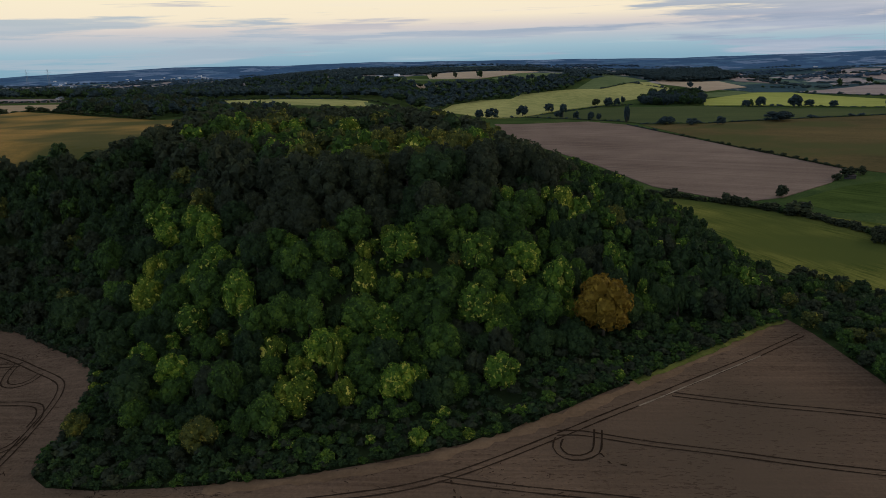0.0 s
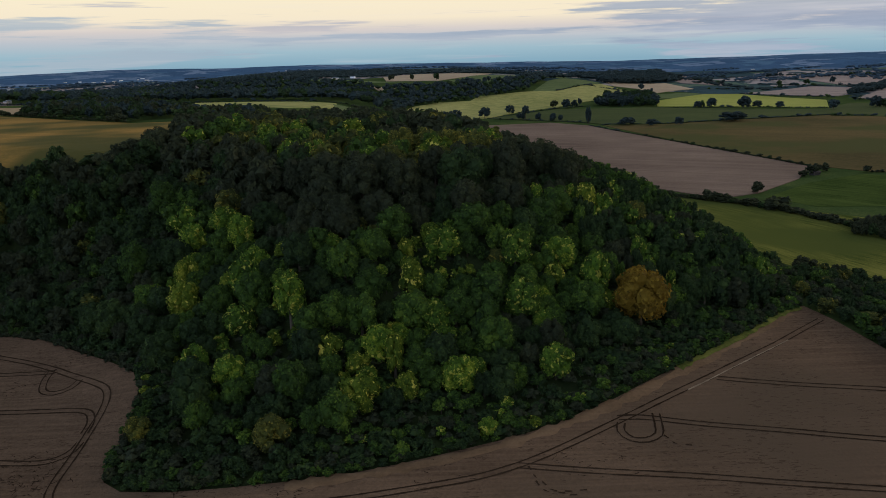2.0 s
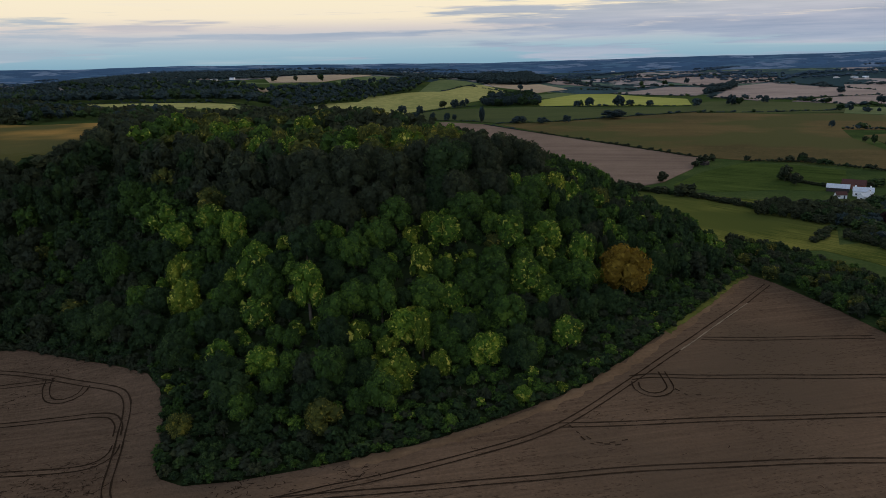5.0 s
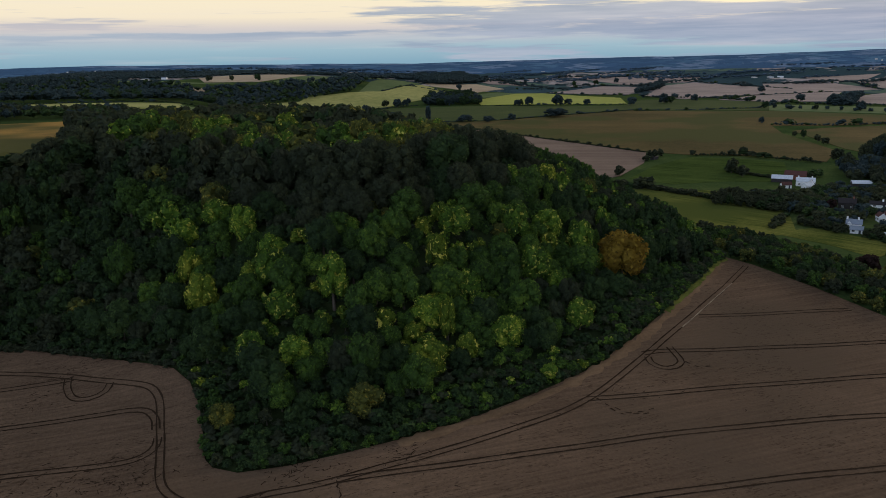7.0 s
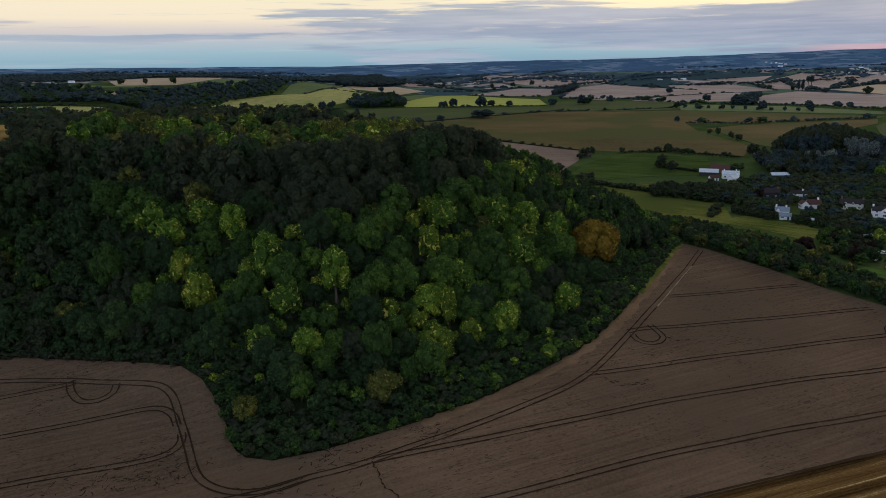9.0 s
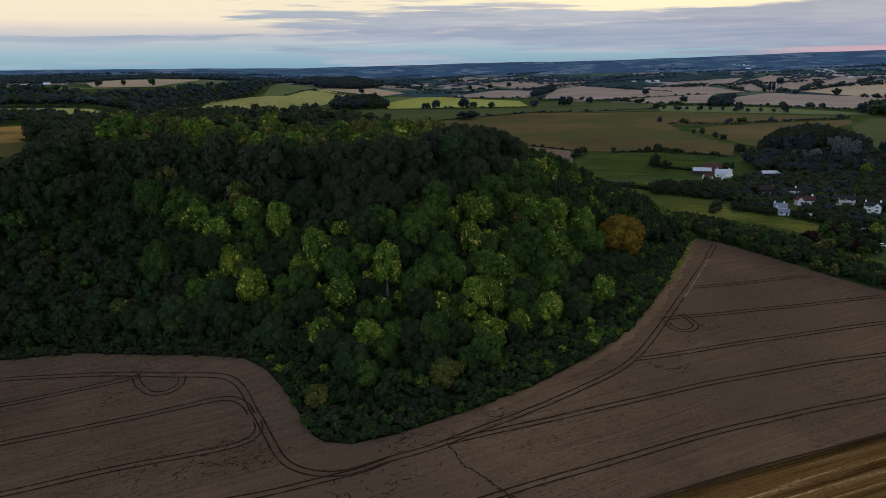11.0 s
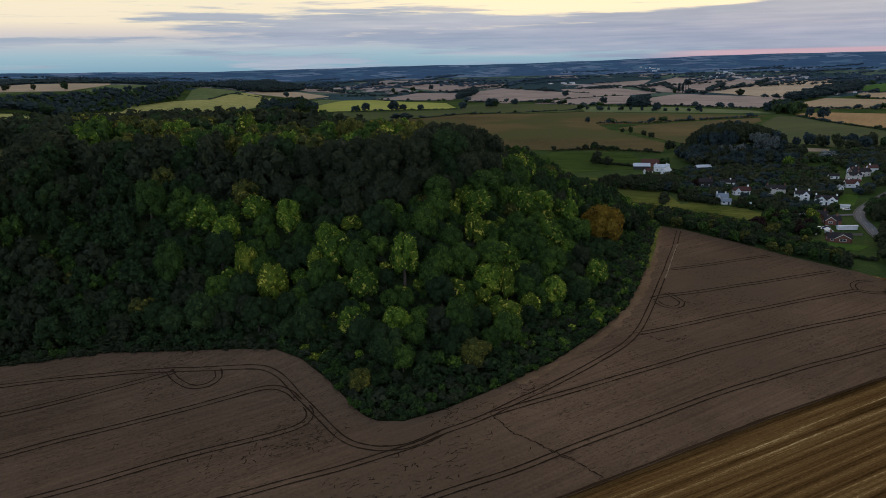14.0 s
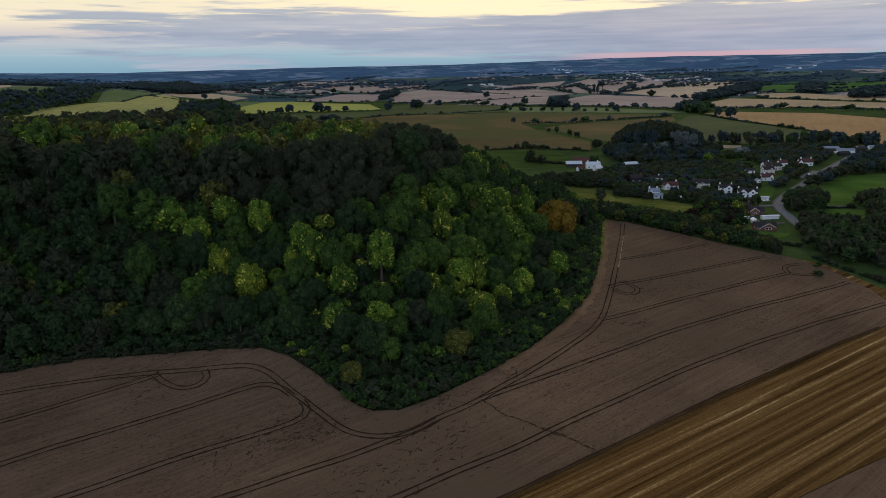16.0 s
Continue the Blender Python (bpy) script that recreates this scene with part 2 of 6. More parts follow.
# ripe wheat: rows, flattened squiggles where the crop has lodged
WHEAT, nt, b, c = crop_material("ripe_wheat", (0.076, 0.0488, 0.032), (0.167, 0.1072, 0.069), 0.38, patch=0.02, fine=1.1, stain=(0.114, 0.0785, 0.052), bump=0.9)
plain = tex_coord(nt)
lod = noise_tex(nt, tex_coord(nt, (0.55, 2.2, 1), ROWS_TURN), 0.9, 3, 0.6)
line = calc(nt, "GREATER_THAN", lod, 0.60)
where = calc(nt, "GREATER_THAN", noise_tex(nt, plain, 0.030, 4, 0.6), 0.50)
nt.links.new(mixed(nt, calc(nt, "MULTIPLY", calc(nt, "MULTIPLY", line, where), 0.62), c, (0.060, 0.038, 0.024)), b.inputs["Base Color"])

TRACK = crop_material("wheel_track_soil", (0.020, 0.013, 0.009), (0.048, 0.031, 0.020), 0.1, fine=2.2)[0]
# dark colour for the shadow line below the wheat's edge
EDGE_SHADE = crop_material("crop_edge_shade", (0.026, 0.016, 0.009), (0.060, 0.038, 0.022), 0.1, fine=1.6)[0]
HEADLAND = crop_material("trodden_headland", (0.118, 0.074, 0.043), (0.200, 0.127, 0.075), 0.2, patch=0.05, fine=0.9)[0]
CHALK = crop_material("chalky_track", (0.14, 0.10, 0.07), (0.30, 0.23, 0.16), 0.1, patch=0.2, fine=1.8)[0]

STUBBLE, nt, b = material("cut_stubble_swaths", 0.95, 0.0)
turn = 0.166
sw = noise_tex(nt, tex_coord(nt, (0.004, 0.42, 1), turn), 1.0, 2, 0.5)
sf = noise_tex(nt, tex_coord(nt, (0.018, 2.1, 1), turn), 1.0, 5, 0.75)
gr = noise_tex(nt, tex_coord(nt, (0.7, 3.0, 1), turn), 1.0, 5, 0.75)
f = calc(nt, "ADD", calc(nt, "MULTIPLY", sw, 0.45), calc(nt, "ADD", calc(nt, "MULTIPLY", sf, 0.40), calc(nt, "MULTIPLY", gr, 0.30)))
# straw lies in even swaths about five metres apart
split = nt.nodes.new("ShaderNodeSeparateXYZ")
nt.links.new(tex_coord(nt, (1, 1, 1), turn), split.inputs[0])
wave = calc(nt, "SINE", calc(nt, "ADD", calc(nt, "MULTIPLY", split.outputs[1], math.tau / 3.8), calc(nt, "MULTIPLY", noise_tex(nt, tex_coord(nt, (0.01, 0.06, 1), turn), 1.0, 2), 5.0)))
f = calc(nt, "ADD", f, calc(nt, "MULTIPLY", calc(nt, "POWER", calc(nt, "MAXIMUM", wave, 0.0), 4.0), 0.06))
nt.links.new(ramp_of(nt, f, (0.45, (0.044, 0.023, 0.008)), (0.55, (0.108, 0.058, 0.020)), (0.65, (0.180, 0.102, 0.037)), (0.71, (0.34, 0.220, 0.092)), (0.77, (0.62, 0.48, 0.26))), b.inputs["Base Color"])
relief(nt, b, f, 0.6, 0.5)

BARLEY = crop_material("golden_barley", (0.105, 0.086, 0.020), (0.370, 0.205, 0.052), 0.3, patch=0.006, fine=0.6, stain=(0.086, 0.080, 0.022), rows=(0.004, 0.15), gloss=0.04)[0]
PALE = crop_material("pale_ripe_crop", (0.186, 0.142, 0.128), (0.345, 0.266, 0.238), 0.6, turn=0.5, patch=0.006, fine=0.25, rows=(0.003, 0.09), gloss=0.050)[0]
ROSE = crop_material("rosy_ripe_crop", (0.112, 0.075, 0.058), (0.222, 0.156, 0.120), 0.4, turn=0.5, patch=0.01, fine=0.7, rows=(0.006, 0.2), gloss=0.04)[0]
CREAM = crop_material("cream_crop", (0.30, 0.225, 0.155), (0.44, 0.335, 0.23), 0.4, turn=-0.3, patch=0.006, fine=0.25, rows=(0.003, 0.09), gloss=0.06)[0]
TAN = crop_material("tan_crop", (0.25, 0.175, 0.105), (0.38, 0.27, 0.155), 0.45, turn=-0.1, patch=0.006, fine=0.25, rows=(0.003, 0.09), gloss=0.06)[0]
ORANGE_CROP = crop_material("orange_ripe_crop", (0.24, 0.135, 0.05), (0.36, 0.21, 0.085), 0.45, turn=-0.35, patch=0.006, fine=0.25, rows=(0.003, 0.09), gloss=0.06)[0]
YGREEN = crop_material("yellow_green_grass", (0.180, 0.200, 0.060), (0.370, 0.345, 0.120), 0.5, turn=0.9, patch=0.006, fine=0.25, rows=(0.003, 0.09), gloss=0.04)[0]
YELLOW_CROP = crop_material("yellow_green_crop", (0.235, 0.265, 0.050), (0.340, 0.350, 0.080), 0.4, turn=0.2, patch=0.006, fine=0.25, rows=(0.003, 0.09), gloss=0.04)[0]
GREEN = crop_material("green_grass_field", (0.070, 0.105, 0.042), (0.135, 0.168, 0.068), 0.4, turn=0.4, patch=0.006, fine=0.25, rows=(0.003, 0.09), gloss=0.020)[0]
BGREEN = crop_material("bright_green_field", (0.050, 0.105, 0.030), (0.090, 0.165, 0.048), 0.35, patch=0.006, fine=0.25, rows=(0.003, 0.09))[0]
DKGREEN = crop_material("dark_green_crop", (0.048, 0.066, 0.026), (0.076, 0.094, 0.034), 0.4, turn=0.1, patch=0.006, fine=0.25, rows=(0.003, 0.09), gloss=0.012)[0]
BROWN = crop_material("brown_green_field", (0.058, 0.051, 0.021), (0.134, 0.096, 0.039), 0.2, turn=0.6, patch=0.006, fine=0.3, stain=(0.080, 0.080, 0.028), rows=(0.003, 0.09), gloss=0.012)[0]
PASTURE = crop_material("rough_pasture", (0.024, 0.050, 0.011), (0.162, 0.162, 0.040), 0.6, turn=1.15, patch=0.035, fine=0.9, stain=(0.082, 0.098, 0.026), rows=(0.03, 0.32))[0]
LAWN = crop_material("bright_mown_grass", (0.036, 0.076, 0.016), (0.084, 0.142, 0.030), 0.45, turn=0.9, patch=0.03, fine=0.6, rows=(0.012, 0.2))[0]
PADDOCK = crop_material("mown_paddock", (0.024, 0.044, 0.012), (0.068, 0.096, 0.025), 0.6, turn=0.9, patch=0.03, fine=0.6, rows=(0.012, 0.2))[0]
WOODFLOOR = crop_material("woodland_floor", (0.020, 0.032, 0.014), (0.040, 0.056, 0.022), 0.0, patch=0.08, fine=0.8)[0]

# rough grass between the fields, and the mixed country far away
GRASS, nt, b = material("rough_grass", 0.95, 0.0)
plain = tex_coord(nt)
f = calc(nt, "ADD", calc(nt, "MULTIPLY", noise_tex(nt, plain, 0.02, 5, 0.6), 0.6), calc(nt, "MULTIPLY", noise_tex(nt, plain, 0.6, 5, 0.65), 0.4))
nt.links.new(ramp_of(nt, f, (0.36, (0.032, 0.055, 0.020)), (0.52, (0.058, 0.086, 0.028)), (0.68, (0.110, 0.128, 0.044))), b.inputs["Base Color"])

def round_coord(nt, across, deep):
    """Coordinates round the middle of the map: metres across over `across`, metres out over `deep`."""
    co, sep, comb = nt.nodes.new("ShaderNodeTexCoord"), nt.nodes.new("ShaderNodeSeparateXYZ"), nt.nodes.new("ShaderNodeCombineXYZ")
    nt.links.new(co.outputs["Object"], sep.inputs[0])
    x, y = calc(nt, "ADD", sep.outputs[0], 50.0), sep.outputs[1]
    nt.links.new(calc(nt, "MULTIPLY", calc(nt, "ARCTAN2", x, y), 2800.0 / across), comb.inputs[0])
    rr = calc(nt, "SQRT", calc(nt, "ADD", calc(nt, "MULTIPLY", x, x), calc(nt, "MULTIPLY", y, y)))
    nt.links.new(calc(nt, "MULTIPLY", rr, 1.0 / deep), comb.inputs[1])
    return comb.outputs[0]


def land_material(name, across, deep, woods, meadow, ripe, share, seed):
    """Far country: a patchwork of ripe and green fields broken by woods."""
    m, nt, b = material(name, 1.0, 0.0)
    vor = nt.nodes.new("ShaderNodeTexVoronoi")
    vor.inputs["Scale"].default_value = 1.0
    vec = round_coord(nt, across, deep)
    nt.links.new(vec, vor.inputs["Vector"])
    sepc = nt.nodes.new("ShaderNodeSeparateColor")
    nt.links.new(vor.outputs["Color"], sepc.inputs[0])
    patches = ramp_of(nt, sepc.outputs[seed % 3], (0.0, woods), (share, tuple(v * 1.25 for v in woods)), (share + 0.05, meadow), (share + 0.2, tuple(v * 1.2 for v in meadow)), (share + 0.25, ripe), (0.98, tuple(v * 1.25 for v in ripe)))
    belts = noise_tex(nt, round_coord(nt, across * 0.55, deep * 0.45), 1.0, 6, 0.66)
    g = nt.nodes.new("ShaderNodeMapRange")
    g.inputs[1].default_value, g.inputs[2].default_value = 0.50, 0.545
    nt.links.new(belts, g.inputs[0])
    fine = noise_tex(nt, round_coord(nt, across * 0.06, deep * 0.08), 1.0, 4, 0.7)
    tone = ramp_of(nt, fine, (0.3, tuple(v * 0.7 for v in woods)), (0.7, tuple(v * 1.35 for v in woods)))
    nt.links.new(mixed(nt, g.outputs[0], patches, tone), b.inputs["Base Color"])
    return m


# haze is painted into both: a slight blue nearer, a strong blue on the hills
HAZY_COUNTRY = land_material("hazy_distant_country", 150.0, 300.0, (0.040, 0.068, 0.078), (0.092, 0.130, 0.096), (0.310, 0.262, 0.250), 0.42, 0)
HAZY_HILLS = land_material("hazy_far_hills", 110.0, 300.0, (0.056, 0.108, 0.190), (0.084, 0.155, 0.240), (0.140, 0.195, 0.285), 0.46, 1)


def plain_material(name, col, rough=0.7, scale=2.0, vary=0.25, spec=0.3, metal=0.0):
    m, nt, b = material(name, rough, spec)
    n = noise_tex(nt, tex_coord(nt), scale, 5, 0.65)
    lo, hi = tuple(v * (1 - vary) for v in col), tuple(min(1, v * (1 + vary)) for v in col)
    nt.links.new(ramp_of(nt, n, (0.3, lo), (0.7, hi)), b.inputs["Base Color"])
    b.inputs["Metallic"].default_value = metal
    return m


RENDER_WHITE = plain_material("white_render", (0.90, 0.91, 0.92), 0.8, 0.8, 0.06)
RENDER_CREAM = plain_material("cream_render", (0.72, 0.67, 0.62), 0.8, 0.8, 0.1)
BRICK = plain_material("red_brick", (0.20, 0.085, 0.06), 0.85, 5.0, 0.3)
WEATHERBOARD = plain_material("dark_weatherboard", (0.045, 0.04, 0.038), 0.8, 2.0, 0.3)
TILE_DARK = plain_material("dark_roof_tiles", (0.032, 0.027, 0.029), 0.85, 3.0, 0.35)
TILE_RED = plain_material("red_clay_tiles", (0.095, 0.040, 0.034), 0.85, 3.0, 0.3)
SLATE = plain_material("grey_slate", (0.22, 0.26, 0.32), 0.55, 3.0, 0.2)
SHEET = plain_material("pale_sheet_roof", (0.60, 0.64, 0.70), 0.5, 1.0, 0.15)
TRIM = plain_material("white_trim", (0.80, 0.80, 0.79), 0.5, 2.0, 0.05)
POT = plain_material("chimney_brick", (0.24, 0.12, 0.085), 0.85, 4.0, 0.3)
DOOR = plain_material("painted_door", (0.05, 0.06, 0.08), 0.5, 2.0, 0.2)
ASPHALT = plain_material("asphalt", (0.125, 0.132, 0.150), 0.9, 0.7, 0.25, 0.05)
ROADPAINT = plain_material("road_paint", (0.26, 0.26, 0.26), 0.8, 3.0, 0.15, 0.05)
VERGE = plain_material("concrete_kerb", (0.11, 0.11, 0.11), 0.9, 2.0, 0.2, 0.05)
STEEL = plain_material("galvanised_steel", (0.20, 0.21, 0.22), 0.5, 2.0, 0.2, 0.4, 0.6)
TYRE = plain_material("tyre_rubber", (0.02, 0.02, 0.02), 0.9, 6.0, 0.2)
CARS = [plain_material("car_paint_%s" % n, c, 0.55, 2.0, 0.04, 0.4) for n, c in (("white", (0.75, 0.75, 0.75)), ("grey", (0.16, 0.17, 0.19)), ("blue", (0.05, 0.09, 0.22)), ("red", (0.28, 0.03, 0.03)))]
FENCE = plain_material("weathered_fence", (0.22, 0.19, 0.16), 0.9, 3.0, 0.25)
GLASS, nt, b = material("window_glass", 0.08, 0.6)
b.inputs["Base Color"].default_value = (0.03, 0.035, 0.04, 1)

# ---- the lie of the land ----
def sstep(a, b, v):
    t = np.clip((v - a) / (b - a), 0.0, 1.0)
    return t * t * (3 - 2 * t)


PLATEAU = [(-420, 500), (-330, 452), (-212, 384), (-114, 334), (-48, 247), (-2, 254), (26, 289), (0, 400), (-60, 520), (-150, 640), (-420, 720)]


def poly_distance(x, y, pts):
    """Distance outside a polygon; 0 inside."""
    best = np.full(np.shape(x), 1e18)
    inside = np.zeros(np.shape(x), bool)
    for (ax, ay), (bx, by) in zip(pts, pts[1:] + pts[:1]):
        ex, ey = bx - ax, by - ay
        t = np.clip(((x - ax) * ex + (y - ay) * ey) / (ex * ex + ey * ey), 0, 1)
        best = np.minimum(best, (x - ax - t * ex) ** 2 + (y - ay - t * ey) ** 2)
        cross = (ay > y) != (by > y)
        inside ^= cross & (x < ex * (y - ay) / (ey if abs(ey) > 1e-9 else 1e-9) + ax)
    return np.where(inside, 0.0, np.sqrt(best))


# fall of the ground away from the hilltop
SLOPE_D = [0, 14, 28, 38, 48, 58, 68, 80, 92, 102]
SLOPE_F = [1.0, 0.91, 0.78, 0.61, 0.39, 0.26, 0.17, 0.075, 0.015, 0.0]
RIM_AZ = [-180, -60, -32, -21, -6, 7, 26, 44, 62, 76, 110, 180]
RIM_Z = [80, 62, 62, 90, 99, 86, 84, 104, 132, 134, 110, 80]


def height(x, y):
    """Ground height of the whole landscape."""
    x, y = np.asarray(x, float), np.asarray(y, float)
    d = poly_distance(x, y, PLATEAU)
    d = d * (1 - 0.25 * sstep(30, 70, x) * sstep(212, 242, y) * sstep(125, 98, x))
    spur = np.interp(d, SLOPE_D, SLOPE_F)
    r = np.hypot(x + 50, y)
    az = np.degrees(np.arctan2(x + 50, y))
    plain = 6 * sstep(200, 900, r) + 9 * sstep(900, 1900, r)
    # high ground behind the spur, a valley, and the next ridge to the north
    back = sstep(60, -130, x - 0.1 * (y - 700)) * sstep(520, 740, y) * (1 - sstep(950, 1250, y + 0.5 * x)) * sstep(-1500, -700, x)
    ridge = sstep(900 + 0.2 * (y - 1700), 100, x) * sstep(1250, 1700, y) * (1 - 0.35 * sstep(2400, 3100, y))
    rim = np.interp(az, RIM_AZ, RIM_Z) + 3 * np.sin(az / 4.1 + 0.5) + 2 * np.sin(az / 1.7) + 1.5 * np.sin(az / 0.8 + 1)
    far = np.clip((r - 1850) / 2900, 0, 1.1) ** 1.25
    low = plain + (50 + 0.008 * np.clip(y - 1700, 0, 600)) * ridge * (0.3 + 0.7 * sstep(-850, -250, x))
    low = low + (rim - low) * far
    roll = 2.2 * np.sin(x / 170 + 0.6) * np.sin(y / 210 + 1.1) * sstep(500, 1100, r) + 5 * np.sin(x / 430 + 1.0) * np.sin(y / 390) * sstep(1500, 2600, r) * (1 - sstep(4000, 4600, r))
    # the wheat climbs gently to the wood; the brow is lower than the hilltop behind it
    foot = np.clip(-12.2 + 0.027 * x + 0.084 * y, -6.0, 8.5) * sstep(190, 115, x) * sstep(470, 330, y) * sstep(-460, -300, x)
    low = low + foot
    # with a shallow hollow in the slope below it
    top = 48 + 7 * np.maximum(sstep(320, 390, y), sstep(-120, -175, x))
    hollow = 7 * np.exp(-((x + 76) / 30) ** 2 - ((y - 232) / 24) ** 2)
    return np.maximum(low + (top - low) * spur - hollow, low + (51 - low) * back) + roll


# ---- fields: name, material, height of the crop, label, outline ----
FIELDS = []
WOOD = [(-420.0, 375.0), (-350.8, 316.9), (-253.7, 274.5), (-170.8, 241.8), (-160.8, 238.2), (-157.0, 236.3), (-151.8, 234.3), (-146.0, 228.8), (-139.9, 224.2), (-133.1, 218.8), (-124.8, 212.8), (-116.8, 206.2), (-110.0, 199.5), (-105.8, 190.6), (-103.9, 178.7), (-103.8, 167.5), (-104.2, 160.5), (-103.8, 156.0), (-102.4, 152.5), (-97.0, 148.2), (-85.0, 146.4), (-72.0, 146.2), (-59.0, 146.4), (-46.0, 146.8), (-32.1, 149.0), (-18.0, 152.0), (-3.0, 155.6), (12.0, 160.1), (28.0, 168.3), (50.0, 181.2), (77.0, 198.2), (104.0, 216.0), (112.0, 219.5), (122.0, 240.0), (131.0, 262.0), (118.0, 300.0), (105.0, 350.0), (85.0, 400.0), (50.0, 450.0), (0.0, 478.0), (-70.0, 492.0), (-140.0, 488.0), (-160.0, 445.0), (-148.0, 385.0), (-160.0, 342.0), (-215.0, 356.0), (-330.0, 412.0)]
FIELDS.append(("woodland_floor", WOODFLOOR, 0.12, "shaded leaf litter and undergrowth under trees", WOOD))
FIELDS.append(("barley_field", BARLEY, 0.4, "golden ripening barley field with greener patches", [(-560, 800), (-357, 660), (-313, 624), (-225, 556), (-150, 560), (-138, 492), (-162, 447), (-150, 385), (-163, 345), (-215, 359), (-330, 415), (-420, 470)]))
FIELDS.append(("tan_field", TAN, 0.4, "tan ripe field between dark hedges", [(-720, 980), (-430, 900), (-375, 690), (-500, 760)]))
FIELDS.append(("pale_field", PALE, 0.9, "pale pinkish ripe cereal field", [(-900, 1200), (-600, 1120), (-520, 1000), (-800, 1060)]))
FIELDS.append(("grass_field", YGREEN, 0.4, "yellow-green sloping grass field", [(-330, 900), (-260, 930), (-136, 900), (-92, 872), (-85, 800), (-136, 770), (-200, 815), (-270, 830)]))
FIELDS.append(("green_field", GREEN, 0.4, "green grass field edged by trees", [(-95, 850), (-66, 850), (-40, 770), (-30, 700), (-75, 730)]))
FIELDS.append(("grass_field", YGREEN, 0.9, "yellow-green sloping grass field", [(-33, 1180), (15, 1328), (69, 1364), (128, 1368), (149, 1406), (243, 1447), (315, 1464), (410, 1566), (453, 1591), (477, 1468), (422, 1398), (314, 1313), (274, 1270), (193, 1201), (126, 1111), (63, 1081), (70, 1085)]))
FIELDS.append(("cream_field", CREAM, 0.9, "cream-coloured ripe cereal field", [(-38, 1674), (60, 1950), (270, 2060), (174, 1656), (80, 1578), (-31, 1594)]))
FIELDS.append(("green_field", GREEN, 0.9, "green grass field edged by trees", [(104, 1571), (223, 1730), (460, 1960), (440, 1860), (213, 1560), (138, 1533)]))
FIELDS.append(("green_field", GREEN, 0.9, "green grass field edged by trees", [(-213, 1661), (-134, 1639), (-30, 1584), (43, 1569), (-104, 1581)]))
FIELDS.append(("cream_field", CREAM, 0.9, "cream-coloured ripe cereal field", [(-68, 1543), (-12, 1509), (-47, 1489)]))
FIELDS.append(("green_field", GREEN, 0.9, "green grass field edged by trees", [(330, 1596), (428, 1800), (461, 1620), (392, 1545), (314, 1459), (267, 1455)]))
FIELDS.append(("cream_field", CREAM, 0.9, "cream-coloured ripe cereal field", [(494, 1735), (542, 1673), (711, 1879), (677, 1618), (536, 1474), (512, 1541), (472, 1569)]))
FIELDS.append(("green_field", GREEN, 0.9, "green grass field edged by trees", [(490, 1421), (601, 1492), (644, 1468), (548, 1383), (490, 1372)]))
FIELDS.append(("yellow_field", YELLOW_CROP, 0.9, "bright yellow-green crop field", [(482, 1337), (639, 1470), (713, 1480), (776, 1263), (679, 1102), (598, 1162), (512, 1217), (446, 1234)]))
FIELDS.append(("dark_green_field", DKGREEN, 0.9, "dark green crop field", [(125, 1102), (265, 1227), (434, 1212), (655, 1062), (607, 982), (471, 970), (348, 947), (274, 952), (255, 996), (209, 1040)]))
FIELDS.append(("pale_field", PALE, 0.9, "pale pinkish ripe cereal field", [(905, 2420), (1001, 2496), (901, 1940), (842, 1812), (770, 1915)]))
FIELDS.append(("ROSE", ROSE, 0.4, "rosy-tan ripe cereal field beside a hedge", [(70, 1000), (204, 1017), (246, 959), (288, 703), (318, 554), (276, 500), (221, 455), (188, 443), (150, 505), (125, 640), (80, 820)]))
FIELDS.append(("pasture", PASTURE, 0.15, "rough yellow-green pasture", [(98, 374), (140, 470), (184, 434), (222, 398), (254, 362), (232, 300), (200, 264), (142, 270), (120, 302)]))
FIELDS.append(("pale_field", PALE, 0.9, "pale pinkish ripe cereal field", [(844, 1274), (1120, 1565), (1249, 1612), (1219, 1240), (1212, 1123), (939, 1168), (847, 1145)]))
FIELDS.append(("pale_field", PALE, 0.9, "pale pinkish ripe cereal field", [(876, 1088), (1080, 1156), (1216, 1109), (987, 940), (903, 999)]))
FIELDS.append(("pale_field", PALE, 0.9, "pale pinkish ripe cereal field", [(735, 1502), (992, 1673), (1051, 1545), (852, 1345)]))
FIELDS.append(("pale_field", PALE, 0.9, "pale pinkish ripe cereal field", [(1242, 2295), (1340, 2018), (1459, 1799), (1286, 1665), (1073, 1674)]))
FIELDS.append(("pale_field", PALE, 0.9, "pale pinkish ripe cereal field", [(1089, 995), (1343, 1063), (1350, 848), (1356, 781), (1049, 656), (1028, 782), (984, 908)]))
FIELDS.append(("pale_field", PALE, 0.9, "pale pinkish ripe cereal field", [(1574, 1375), (2034, 1558), (1975, 1187), (1562, 1082), (1396, 1082), (1398, 1192)]))
FIELDS.append(("cream_field", CREAM, 0.9, "cream-coloured ripe cereal field", [(1453, 1049), (2066, 1175), (2070, 1014), (1758, 915), (1359, 776), (1350, 848)]))
FIELDS.append(("pale_field", PALE, 0.9, "pale pinkish ripe cereal field", [(1332, 1445), (1473, 1350), (1367, 1132), (1212, 1123), (1210, 1312)]))
FIELDS.append(("pale_field", PALE, 0.9, "pale pinkish ripe cereal field", [(1618, 1583), (1894, 1557), (1661, 1418), (1530, 1439)]))
FIELDS.append(("bright_field", BGREEN, 0.9, "bright green hillside field", [(1834, 852), (2128, 871), (2232, 638), (2019, 582), (1731, 589), (1609, 658), (1661, 773)]))
